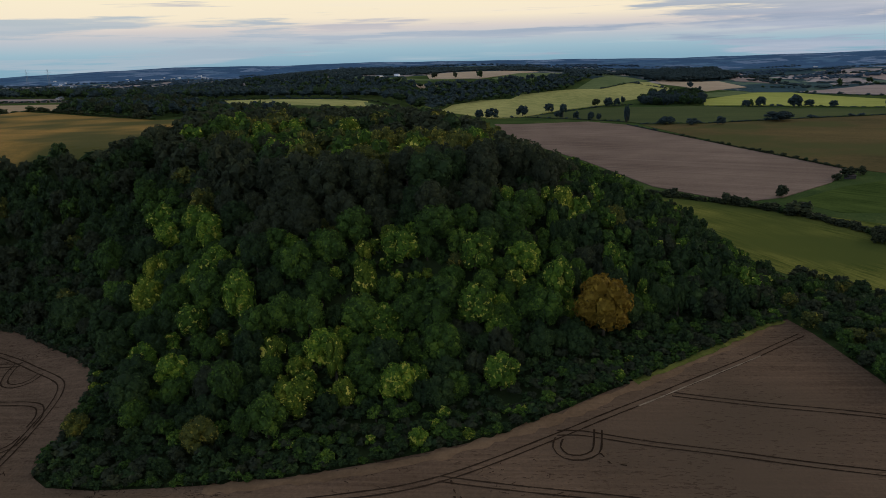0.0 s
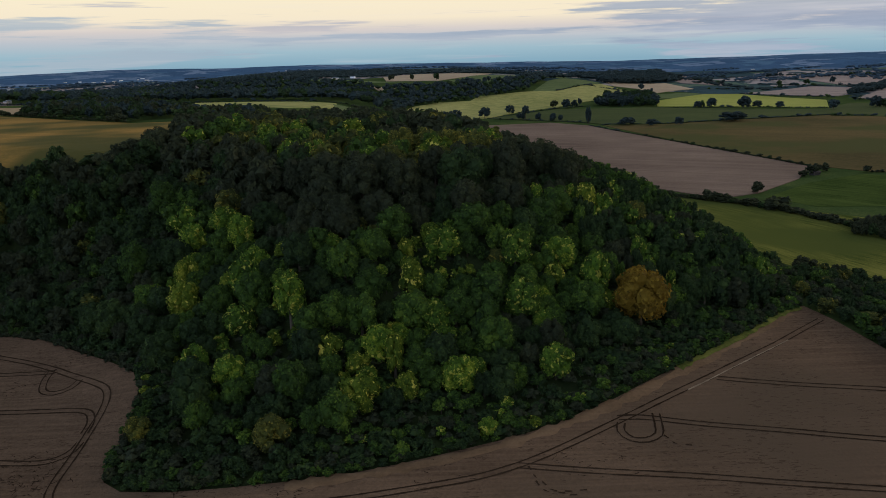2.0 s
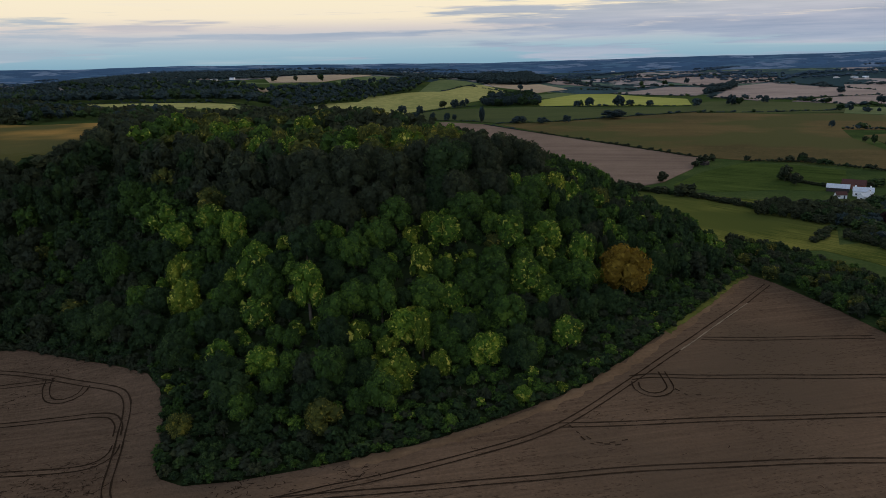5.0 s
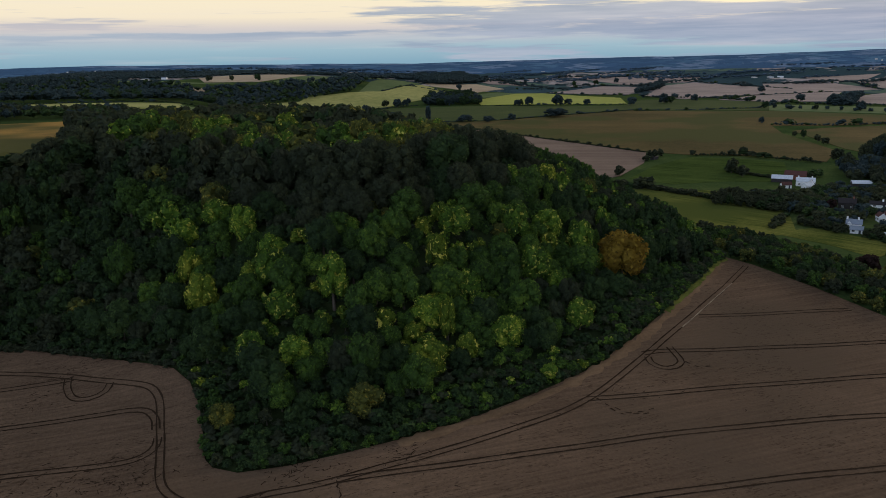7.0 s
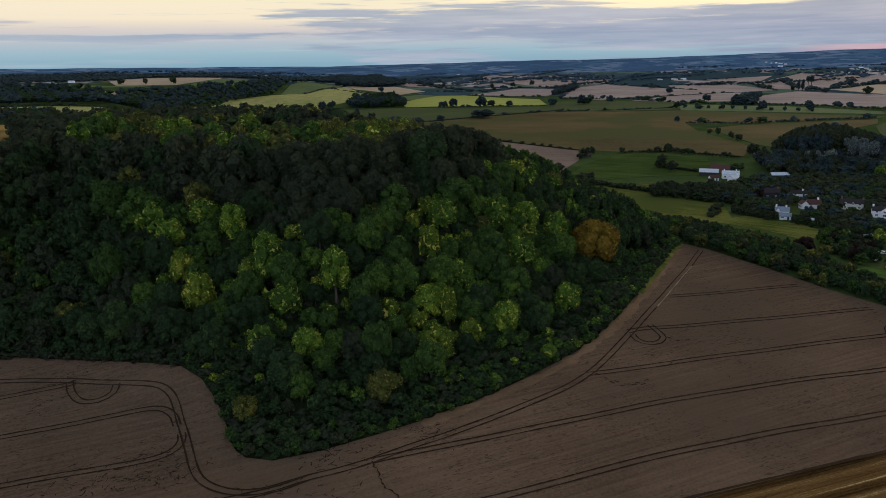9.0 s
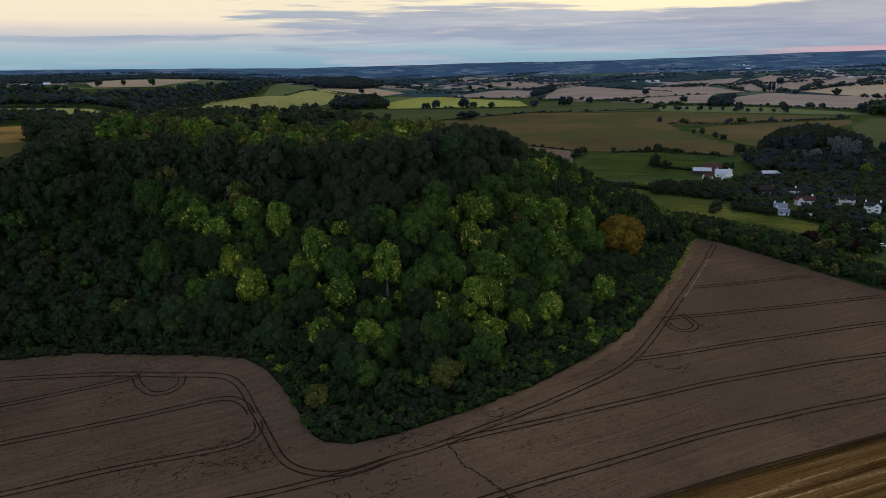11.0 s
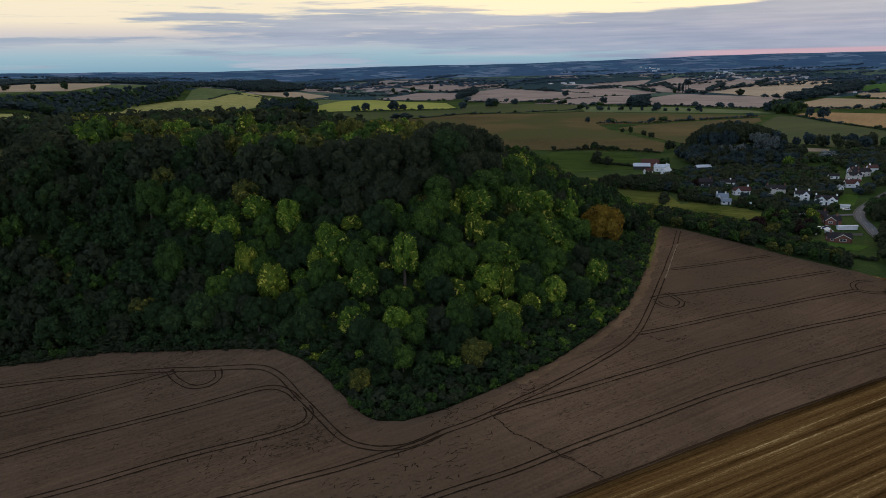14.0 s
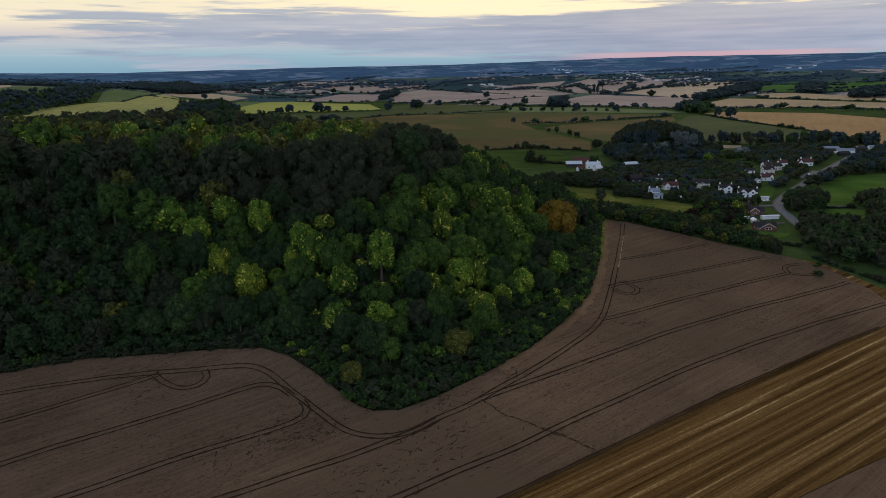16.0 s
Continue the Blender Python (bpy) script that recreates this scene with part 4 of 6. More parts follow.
def crown_arrays(seed, clumps, leaves, size, spread=0.70, low=-0.85, fat=1.0, rough=True):
    """A crown within about one unit of the origin: leaf sprays over rounded clumps, each clump round a dense heart."""
    rng = np.random.RandomState(seed)
    cen, rad = [], []
    for i in range(clumps):
        z = low + (0.97 - low) * (i + 0.5) / clumps
        a = i * 2.39996 + rng.uniform(-0.6, 0.6)
        w = math.sqrt(max(0.02, 1 - z * z))
        k = spread * rng.uniform(0.80, 1.08)
        if z < 0:
            w = 0.45 * w + 0.5
        cen.append((k * w * math.cos(a), k * w * math.sin(a), spread * z * rng.uniform(0.92, 1.06)))
        rad.append(rng.uniform(0.27, 0.40) * fat)
    cen.append((0, 0, 0))
    rad.append(0.5)
    clumps += 1
    cen, rad = np.array(cen), np.array(rad)
    which = rng.choice(clumps, leaves * 3, p=rad ** 2 / (rad ** 2).sum())
    d = rng.normal(size=(leaves * 3, 3))
    d += 0.55 * cen[which] / 0.6 + np.array((0, 0, 0.25))
    d /= np.linalg.norm(d, axis=1)[:, None]
    pos = cen[which] + d * (rad[which] * rng.choice((1.0, 1.0, 1.06), leaves * 3) * rng.uniform(0.86, 1.12, leaves * 3))[:, None]
    dist = np.linalg.norm(pos[:, None, :] - cen[None], axis=2)
    inside = (dist < 0.84 * rad[None]).sum(axis=1) > 0
    pos, d = pos[~inside][:leaves], d[~inside][:leaves]
    n = len(pos)
    nor = d + 0.42 * rng.normal(size=(n, 3)) + np.array((0, 0, 0.2))
    nor /= np.linalg.norm(nor, axis=1)[:, None]
    t = np.cross(nor, rng.normal(size=(n, 3)))
    t /= np.linalg.norm(t, axis=1)[:, None]
    bt = np.cross(nor, t)
    s = (size * rng.uniform(0.6, 1.35, n))[:, None]
    quad = np.stack([pos + t * s - nor * s * 0.3, pos + bt * s * 0.62, pos - t * s - nor * s * 0.3, pos - bt * s * 0.62], axis=1).reshape(-1, 3)
    k = np.arange(n)[:, None] * 4
    tri = np.concatenate([k + np.array((0, 1, 2)), k + np.array((0, 2, 3))])
    hv, hfaces, k = (OCT_V, OCT_F, 1.0) if rough else (ICO_V, ICO_F, 0.88)
    hearts = (cen[:, None, :] + hv[None] * (rad * k)[:, None, None]).reshape(-1, 3)
    hf = (np.arange(clumps)[:, None, None] * len(hv) + hfaces[None]).reshape(-1, 3) + len(quad)
    return np.vstack([quad, hearts]), np.vstack([tri, hf])


def trunk_arrays(seed):
    """Tapered trunk of height 1 with three rising limbs."""
    rng = np.random.RandomState(seed)
    verts, tris = [], []

    def tube(p0, p1, r0, r1, sides=6):
        p0, p1 = np.array(p0), np.array(p1)
        w = (p1 - p0) / np.linalg.norm(p1 - p0)
        u = np.cross(w, (0.3, 1, 0.2))
        u /= np.linalg.norm(u)
        v = np.cross(w, u)
        k = len(verts)
        for p, r in ((p0, r0), (p0 * 0.5 + p1 * 0.5, (r0 + r1) * 0.47), (p1, r1)):
            for i in range(sides):
                a = math.tau * i / sides
                verts.append(p + r * (math.cos(a) * u + math.sin(a) * v))
        for ring in (0, 1):
            for i in range(sides):
                a, b2 = k + ring * sides + i, k + ring * sides + (i + 1) % sides
                tris.extend([(a, b2, a + sides), (b2, b2 + sides, a + sides)])

    tube((0, 0, -0.06), (0.02, 0.01, 0.62), 0.075, 0.04)
    for i in range(3):
        a = i * 2.1 + rng.uniform(-0.4, 0.4)
        tube((0.01, 0.005, 0.36 + 0.09 * i), (0.24 * math.cos(a), 0.24 * math.sin(a), 0.74 + 0.06 * i), 0.032, 0.012, 5)
    return np.array(verts), np.array(tris)


NEAR_CROWNS = [crown_arrays(100 + i, 19 + i % 5, 880, 0.086, 0.67, fat=1.14, rough=False) for i in range(9)]
SHRUB_CROWNS = [crown_arrays(200 + i, 9 + i % 3, 250, 0.162, 0.66, -0.5) for i in range(5)]
MID_CROWNS = [crown_arrays(300 + i, 12 + i % 4, 290, 0.144, fat=1.08) for i in range(7)]
FAR_CROWNS = [crown_arrays(400 + i, 7, 110, 0.24, 0.62, -0.8, 1.3) for i in range(5)]
TINY_CROWNS = [crown_arrays(500 + i, 4, 30, 0.30, 0.50, -0.3, 1.4) for i in range(5)]
MINI_CROWNS = [crown_arrays(550 + i, 2, 10, 0.35, 0.40, -0.3, 1.6) for i in range(5)]
POPLAR_CROWN = crown_arrays(600, 16, 520, 0.13, 0.72, -0.95)
TRUNKS = [tri_mesh("trunk", *trunk_arrays(i), [BARK], None, True) for i in range(3)]
CROWN_MESH = {}


def crown_mesh(kind, i, leaf):
    key = (kind, i, leaf)
    if key not in CROWN_MESH:
        arr = {"near": NEAR_CROWNS, "shrub": SHRUB_CROWNS, "mid": MID_CROWNS, "far": FAR_CROWNS, "poplar": [POPLAR_CROWN]}[kind]
        CROWN_MESH[key] = tri_mesh("crown", *arr[i % len(arr)], [LEAVES[leaf]])
    return CROWN_MESH[key]


def tree(x, y, radius, tall, leaf, kind="near", i=0, label="", group="", rng=random):
    """A tree of that crown radius and full height, standing on the ground."""
    z = ground_z(x, y)
    root = new("shrub" if kind == "shrub" else "tree")
    root.empty_display_size = 0.5
    root.matrix_world = pose(x, y, z, 0, 0, rng.uniform(0, 360))
    stem = new("trunk", TRUNKS[i % 3])
    stem.parent = root
    stem.scale = (tall * 0.5, tall * 0.5, tall * 0.85)
    top = new("crown", crown_mesh(kind, i, leaf))
    top.parent = root
    half = tall * 0.48 if kind == "poplar" else min(tall * 0.47, radius * (1.15 if radius > 5.5 else 1.5 if tall < 4 * radius else 2.2))
    top.location = (0, 0, tall * 1.01 - half)
    top.scale = (radius, radius * rng.uniform(0.9, 1.1), half)
    return tagged(root, label, "shrub" if kind == "shrub" else "tree", group)


class Stand:
    """Many crowns in one mesh."""

    def __init__(self):
        self.v, self.f, self.m, self.n = [], [], [], 0

    def add(self, arr, x, y, z, sx, sy, sz, turn, leaf):
        v, f = arr
        c, s = math.cos(turn), math.sin(turn)
        w = np.column_stack([(v[:, 0] * c - v[:, 1] * s) * sx + x, (v[:, 0] * s + v[:, 1] * c) * sy + y, v[:, 2] * sz + z])
        self.v.append(w)
        self.f.append(f + self.n)
        self.m.append(np.full(len(f), leaf))
        self.n += len(v)

    def place(self, arrs, x, y, radius, tall, leaf, rng):
        half = min(tall * 0.49, radius * 1.35)
        self.add(rng.choice(arrs), x, y, ground_z(x, y) + tall - half, radius, radius * rng.uniform(0.9, 1.1), half, rng.uniform(0, math.tau), leaf)

    def done(self, name, label, category, kind="stuff"):
        ob = new(name, tri_mesh(name, np.vstack(self.v), np.vstack(self.f), LEAVES, np.concatenate(self.m)))
        return tagged(ob, label, category, kind=kind)


def inside(x, y, poly):
    hit = False
    for (ax, ay), (bx, by) in zip(poly, poly[1:] + poly[:1]):
        if (ay > y) != (by > y) and x < (bx - ax) * (y - ay) / (by - ay) + ax:
            hit = not hit
    return hit


def border_distance(x, y, poly):
    best = 1e9
    for (ax, ay), (bx, by) in zip(poly, poly[1:] + poly[:1]):
        ex, ey = bx - ax, by - ay
        t = min(1, max(0, ((x - ax) * ex + (y - ay) * ey) / (ex * ex + ey * ey)))
        best = min(best, math.hypot(x - ax - t * ex, y - ay - t * ey))
    return best


# trees that stand out by their colour: place, crown radius, height, leaf
STANDOUT = [
    (47.5, 202.5, 8.4, 19, ORANGE, "copper-orange tree among green trees on the wooded slope"),
    (24, 270, 7.4, 19.1, DARK, "large dark beech on the brow of the hill"),
    (33.5, 273, 7.2, 18.7, DARK, "large dark beech on the brow of the hill"),
    (37.5, 264, 6.2, 17.7, DARK, "dark rounded beech at the corner of the hilltop"),
    (42.5, 278, 6.6, 16.7, DARK, "dark rounded beech at the corner of the hilltop"),
    (13, 262, 7.2, 18.7, DARK, "large dark beech on the brow of the hill"),
    (34, 290, 7.4, 16.5, DARK, "large dark beech on the brow of the hill"),
    (49.5, 283, 5.2, 12.7, DARK, "dark rounded tree below the corner of the hilltop"),
    (46, 265, 4.6, 11.1, DARK, "dark rounded tree below the corner of the hilltop"),
    (64, 273, 5.4, 10.5, DEEP, "deep green tree on the wood's far flank"),
    (-146, 362, 7, 14.0, DARK, "large dark beech on the hilltop above the barley"),
    (-154, 353, 6.5, 10.1, DARK, "large dark beech on the hilltop above the barley"),
    (-142, 350, 6.8, 16.2, DARK, "large dark beech on the hilltop above the barley"),
    (-161, 347, 6, 7.0, DARK, "dark rounded tree above the barley field"),
    (-148, 378, 6.5, 10.5, DARK, "large dark beech on the hilltop above the barley"),
    (-99.5, 222.5, 5.6, 13.7, YELLOW, "large yellow-topped tree on the wooded slope"),
    (-84.3, 219.5, 3.2, 11.4, YELLOW, "small pale yellow tree on the wooded slope"),
    (-61.5, 198, 5, 18.5, LIGHT, "bright light green round tree on the wooded slope"),
    (-59, 171.5, 4.6, 14.0, MID, "fresh green round tree on the wooded slope"),
    (-62.8, 158.5, 5, 9.3, OLIVE, "olive-green tree near the wood's foot"),
    (-41, 168.5, 5.6, 10.7, YELLOW, "broad yellowing tree near the wood's foot"),
    (-98.5, 168, 3.6, 7.6, OLIVE, "olive-yellow tree at the wood's tip"),
    (14.2, 177, 4.8, 10.6, LIGHT, "yellow-green tree near the wood's foot"),
    (35, 211.5, 5.2, 16.3, LIGHT, "light green tree beside the copper-orange one"),
    (24.2, 225.5, 4.5, 9.5, MID, "green round tree on the wooded slope"),
    (-3.5, 224, 7, 11.6, MID, "broad spreading green tree below the dark beeches"),
    (42.2, 251, 4.2, 14.9, YELLOW, "yellow-green tree below the dark beeches"),
    (21.6, 242.5, 2.8, 12.3, LIGHT, "slender light green tree below the dark beeches"),
    (61.2, 249, 4.6, 12.9, OLIVE, "olive-brown tree on the wood's far flank"),
    (3.5, 215, 3.4, 5.7, OLIVE, "olive-brown tree on the wooded slope"),
    (-102.4, 238, 4.2, 12.6, YELLOW, "yellow-green tree on the wooded slope"),
    (-82.8, 242.6, 5.4, 13.4, LIGHT, "light green round tree below the dark beeches"),
    (-25.2, 204.5, 4.2, 13.8, YELLOW, "pale yellow tree on the wooded slope"),
    (-45.5, 208, 5.2, 13.6, MID, "tall green tree on the wooded slope"),
    (-65.6, 226, 4, 6.0, YELLOW, "yellow-flecked tree on the wooded slope"),
    (-31, 179, 2.8, 13.8, YELLOW, "slender yellow-leaved tree on the wooded slope"),
    (-28, 170.5, 3.2, 9.1, YELLOW, "small yellow-green tree on the wooded slope"),
    (-8, 157.3, 2.6, 5.7, LIGHT, "light green bush at the wood's foot"),
    (-77, 200, 5.2, 11.2, LIGHT, "light-leaved green tree on the wooded slope"),
    (-124.7, 251.6, 5.4, 17.6, MID, "dull green round tree on the wooded slope"),
    (-121, 282, 6.4, 18.7, MID, "large dull green tree below the dark beeches"),
    (-48.3, 361.6, 5.5, 16.0, YELLOW, "yellowing tree on the hilltop"),
    (-116.8, 378, 6.5, 15.5, MID, "large green tree on the hilltop"),
    (-22.5, 338, 5.5, 15.3, OLIVE, "olive-gold tree on the hilltop"),
    (-2, 308, 5.5, 18.0, OLIVE, "olive-gold tree on the hilltop"),
    (7.3, 287, 5.5, 18.5, OLIVE, "olive-gold tree on the hilltop"),
    (-25.3, 296, 5.5, 20.5, OLIVE, "olive-gold tree on the hilltop"),
    (-12.4, 295, 5, 19.0, MID, "green tree among the dark beeches of the hilltop"),
    (-33, 303, 5.5, 19.5, LIGHT, "light green tree on the hilltop"),
    (-90, 352, 6, 16.9, LIGHT, "light green tree on the hilltop"),
    (-70, 340, 5.6, 17.1, MID, "green tree among the dark beeches of the hilltop"),
]


# the hilltop's front edge, there and back
BROW = PLATEAU[1:7] + PLATEAU[5:1:-1]


def grow_wood():
    rng = random.Random(11)
    placed = np.zeros((0, 3))
    trees = []
    for x, y, r, h, leaf, label in STANDOUT:
        trees.append((x, y, r, h, leaf, "near", label))
        placed = np.vstack([placed, (x, y, r * 1.35 if leaf in (ORANGE, YELLOW, LIGHT) else r)])
    for big in (True, False):
        for _ in range(9000 if big else 22000):
            x, y = (rng.uniform(-380, 142), rng.uniform(140, 640)) if big or _ < 5000 else (rng.uniform(-190, 142), rng.uniform(140, 320))
            if not inside(x, y, WOOD):
                continue
            edge = border_distance(x, y, WOOD)
            top = 0.0 if inside(x, y, PLATEAU) else border_distance(x, y, PLATEAU)
            if top < 14:
                r = rng.uniform(5.6, 9.0) if big else rng.uniform(2.8, 4.2)
                h = rng.uniform(15.5, 18.0) + 0.4 * (r - 6) if y < 335 else rng.uniform(12.0, 15.0)
                if not big:
                    h = r * rng.uniform(2.2, 2.8)
                if y > 330 and not big:
                    continue
            else:
                r = rng.choice((rng.uniform(3.4, 4.8), rng.uniform(4.6, 6.4))) if big else rng.uniform(2.0, 3.5)
                h = r * rng.uniform(2.0, 2.5)
                if x < -150 and y > 300:
                    r, h = max(r, 4.2), rng.uniform(12.5, 16.5)
                if x > 35 and y > 215 and edge > 6:
                    r = rng.uniform(3.4, 5.4) if big else r
                    h = rng.uniform(10.0, 13.5) if x < 105 else rng.uniform(6.5, 9.0)
                elif edge < (14 if x > -100 else 5):
                    r = min(r, rng.uniform(1.5, 2.8))
                    h = r * rng.uniform(1.5, 2.1)
                if 0 < x < 32 and 156 < y < 176 and rng.random() < 0.7:
                    continue
            if edge < 0.6 * r:
                continue
            near = np.hypot(placed[:, 0] - x, placed[:, 1] - y) < (0.62 if top > 14 else 0.66) * (placed[:, 2] + r)
            if near.any():
                continue
            placed = np.vstack([placed, (x, y, r)])
            u = rng.random()
            lit = noise.noise(Vector((x * 0.035, y * 0.035, 0.0)))
            if top < 14:
                # dark beeches along the brow, a belt of lighter crowns, dark trees again behind
                depth = border_distance(x, y, BROW)
                if x < -132 or depth < 8 or top > 0:
                    leaf = DARK if u < 0.9 else DEEP
                elif depth < 60 and x < -35:
                    leaf = MID if u < 0.34 else LIGHT if u < 0.64 else OLIVE if u < 0.90 else DARK
                elif depth < 60:
                    leaf = OLIVE if u < 0.50 else MID if u < 0.66 else LIGHT if u < 0.74 else YELLOW if u < 0.82 else DARK
                else:
                    leaf = DARK if u < 0.72 else DEEP if u < 0.9 else OLIVE
            elif top < 26 and x > -130:
                leaf = DARK if u < 0.62 else DEEP if u < 0.94 else OLIVE
            elif x < -118:
                leaf = DEEP if u < 0.48 else DARK if u < 0.86 else MID if u < 0.96 else OLIVE
            elif x > 40:
                leaf = DEEP if u < 0.48 else DARK if u < 0.62 else MID if u < 0.92 else LIGHT
            else:
                # the middle of the slope is the lightest part
                mid = math.exp(-((x + 38) / 62) ** 2 - ((y - 208) / 26) ** 2)
                v = u + 0.40 * lit + 0.29 * mid
                leaf = DARK if v < 0.10 else DEEP if v < 0.46 else MID if v < 0.92 else LIGHT if v < 1.06 else YELLOW if r < 4.2 else LIGHT
            if edge < 26 and leaf in (MID, LIGHT, YELLOW, OLIVE) and rng.random() < (0.25 if x > -90 else 0.62):
                leaf = DEEP
            trees.append((x, y, r, h, leaf, "shrub" if r < 2.9 and h < 7.5 else "near", ""))
    # a fringe of low bushes down to the crop's edge
    ring = subdivide(WOOD, 2.6)
    for x, y in ring:
        if y < 300 and math.hypot(x, y) < 420:
            cx, cy = x + (-30 - x) * 0.012 + rng.uniform(-0.6, 0.6), y + (235 - y) * 0.016 + rng.uniform(-0.6, 0.6)
            r = rng.uniform(1.2, 2.1)
            trees.append((cx, cy, r, r * rng.uniform(1.2, 1.7), DARK if x < -110 or rng.random() < 0.15 else DEEP if rng.random() < 0.55 else MID, "shrub", ""))
    names = {DARK: "dark green", MID: "mid-green", DEEP: "deep green", LIGHT: "light green", YELLOW: "yellow-green", OLIVE: "olive-green", ORANGE: "orange"}
    order = sorted(range(len(trees)), key=lambda i: -1 if trees[i][6] else math.hypot(trees[i][0] + 45, trees[i][1] - 90))
    stand = Stand()
    count = {"near": 0, "shrub": 0}
    for i in order:
        x, y, r, h, leaf, kind, label = trees[i]
        count[kind] += 1
        if count[kind] <= 290:
            what = label or ("leafy %s bush at the edge of the wood" if kind == "shrub" else "round-crowned %s broadleaf tree in the wood") % names[leaf]
            tree(x, y, r, h, leaf, kind, rng.randrange(99), what, "trees of the wood", rng)
        else:
            arrs = FAR_CROWNS if y > 345 or x < -240 or r < 3.2 or (kind == "shrub" and y > 235) else MID_CROWNS
            stand.place(arrs, x, y, r, h, leaf, rng)
    # low growth that closes the gaps between the crowns
    for i in range(-230, 142, 4):
        for j in range(142, 306, 4):
            x, y = i + rng.uniform(-1.6, 1.6), j + rng.uniform(-1.6, 1.6)
            if not inside(x, y, WOOD):
                continue
            edge = border_distance(x, y, WOOD)
            if edge > 1.2 and rng.random() < 0.9:
                r = rng.uniform(1.8, 3.0)
                stand.place(TINY_CROWNS, x, y, r, r * rng.uniform(1.1, 1.6), rng.choice((DEEP, DARK, DEEP, DARK)), rng)
    stand.done("woodland_canopy", "dense green broadleaf wood covering the hill", "woodland")


grow_wood()

# ---- hedges, copses and trees of the open country ----
def hedge(line, tall, rough=0.35, gaps=0.0, near=False, leaf=HAZY, seed=0):
    rng = random.Random(900 + seed)
    s = Stand()
    for x, y, dx, dy in along(line, tall * (0.7 if near else 0.8)):
        if rng.random() < gaps:
            continue
        k = tall * (rng.uniform(0.50, 0.80) if rng.random() < 0.84 else rng.uniform(0.9, 1.7))
        j = rng.uniform(-0.25, 0.25) * tall
        # past 900 m the default leaf colour has haze painted in
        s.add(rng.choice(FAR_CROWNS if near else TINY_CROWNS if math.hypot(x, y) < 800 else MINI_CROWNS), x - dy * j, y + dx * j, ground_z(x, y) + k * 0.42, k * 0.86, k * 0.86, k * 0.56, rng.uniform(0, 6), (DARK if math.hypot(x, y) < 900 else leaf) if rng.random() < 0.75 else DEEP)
    if s.n:
        s.done("hedge", "dark overgrown hedgerow along a field boundary", "hedge", "")


def copse(poly, radius, tall, leaves, seed, name="copse", label="dense dark copse of broadleaf trees", arrs=None, pack=0.75, limit=4000, clear=(), dome=0.0):
    rng = random.Random(seed)
    xs, ys = [p[0] for p in poly], [p[1] for p in poly]
    s, placed = Stand(), np.zeros((0, 3))
    for _ in range(limit):
        x, y = rng.uniform(min(xs), max(xs)), rng.uniform(min(ys), max(ys))
        if not inside(x, y, poly):
            continue
        r = radius * rng.uniform(0.65, 1.25)
        if any(math.hypot(x - cx, y - cy) < cr + r * 0.6 for cx, cy, cr in clear):
            continue
        if len(placed) and (np.hypot(placed[:, 0] - x, placed[:, 1] - y) < pack * (placed[:, 2] + r)).any():
            continue
        placed = np.vstack([placed, (x, y, r)])
        size = rng.uniform(0.75, 1.15)
        if dome:
            size = rng.uniform(0.95, 1.05) * (1 - dome * (math.hypot(x - sum(xs) / len(xs), y - sum(ys) / len(ys)) / (max(xs) - min(xs)) * 2) ** 2)
        s.place(arrs or FAR_CROWNS, x, y, r, tall * size, rng.choice(leaves), rng)
    if s.n:
        s.done(name, label, "woodland" if name != "copse" else "copse")


def hedge_trees(line, step, radius, tall, seed, leaves=(HAZY, DEEP, DARK), jitter=0.5, kind="far"):
    rng = random.Random(seed)
    for x, y, dx, dy in along(line, step):
        if rng.random() < 0.22:
            continue
        r = radius * rng.uniform(0.6, 1.35)
        j = rng.uniform(-jitter, jitter) * step
        # only trees past 900 m draw on the haze-tinted leaf colour
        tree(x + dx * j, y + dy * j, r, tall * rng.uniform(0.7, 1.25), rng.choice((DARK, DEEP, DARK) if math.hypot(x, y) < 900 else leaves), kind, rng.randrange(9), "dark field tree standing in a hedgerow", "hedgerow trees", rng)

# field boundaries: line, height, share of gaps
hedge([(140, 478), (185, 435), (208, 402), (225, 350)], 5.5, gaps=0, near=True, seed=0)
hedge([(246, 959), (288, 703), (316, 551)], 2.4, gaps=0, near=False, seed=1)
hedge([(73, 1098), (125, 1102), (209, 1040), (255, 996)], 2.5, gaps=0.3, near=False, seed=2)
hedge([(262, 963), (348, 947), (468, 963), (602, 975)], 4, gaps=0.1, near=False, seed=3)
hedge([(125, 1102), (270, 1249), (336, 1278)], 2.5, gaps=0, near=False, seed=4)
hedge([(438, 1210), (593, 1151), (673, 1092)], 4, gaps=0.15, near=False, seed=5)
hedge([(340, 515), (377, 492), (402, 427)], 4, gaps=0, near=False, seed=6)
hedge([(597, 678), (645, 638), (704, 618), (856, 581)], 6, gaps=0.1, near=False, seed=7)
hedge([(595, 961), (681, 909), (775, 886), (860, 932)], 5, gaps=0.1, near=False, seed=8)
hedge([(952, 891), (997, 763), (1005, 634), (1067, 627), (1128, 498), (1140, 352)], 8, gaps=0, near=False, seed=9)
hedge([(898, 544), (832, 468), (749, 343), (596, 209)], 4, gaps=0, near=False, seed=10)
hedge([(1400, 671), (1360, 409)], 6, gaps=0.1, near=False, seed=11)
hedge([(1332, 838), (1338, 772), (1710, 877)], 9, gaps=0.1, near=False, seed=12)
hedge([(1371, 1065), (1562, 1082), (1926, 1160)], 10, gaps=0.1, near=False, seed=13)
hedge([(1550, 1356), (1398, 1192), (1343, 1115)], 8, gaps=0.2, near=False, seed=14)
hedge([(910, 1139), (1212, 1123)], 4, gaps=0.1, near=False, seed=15)
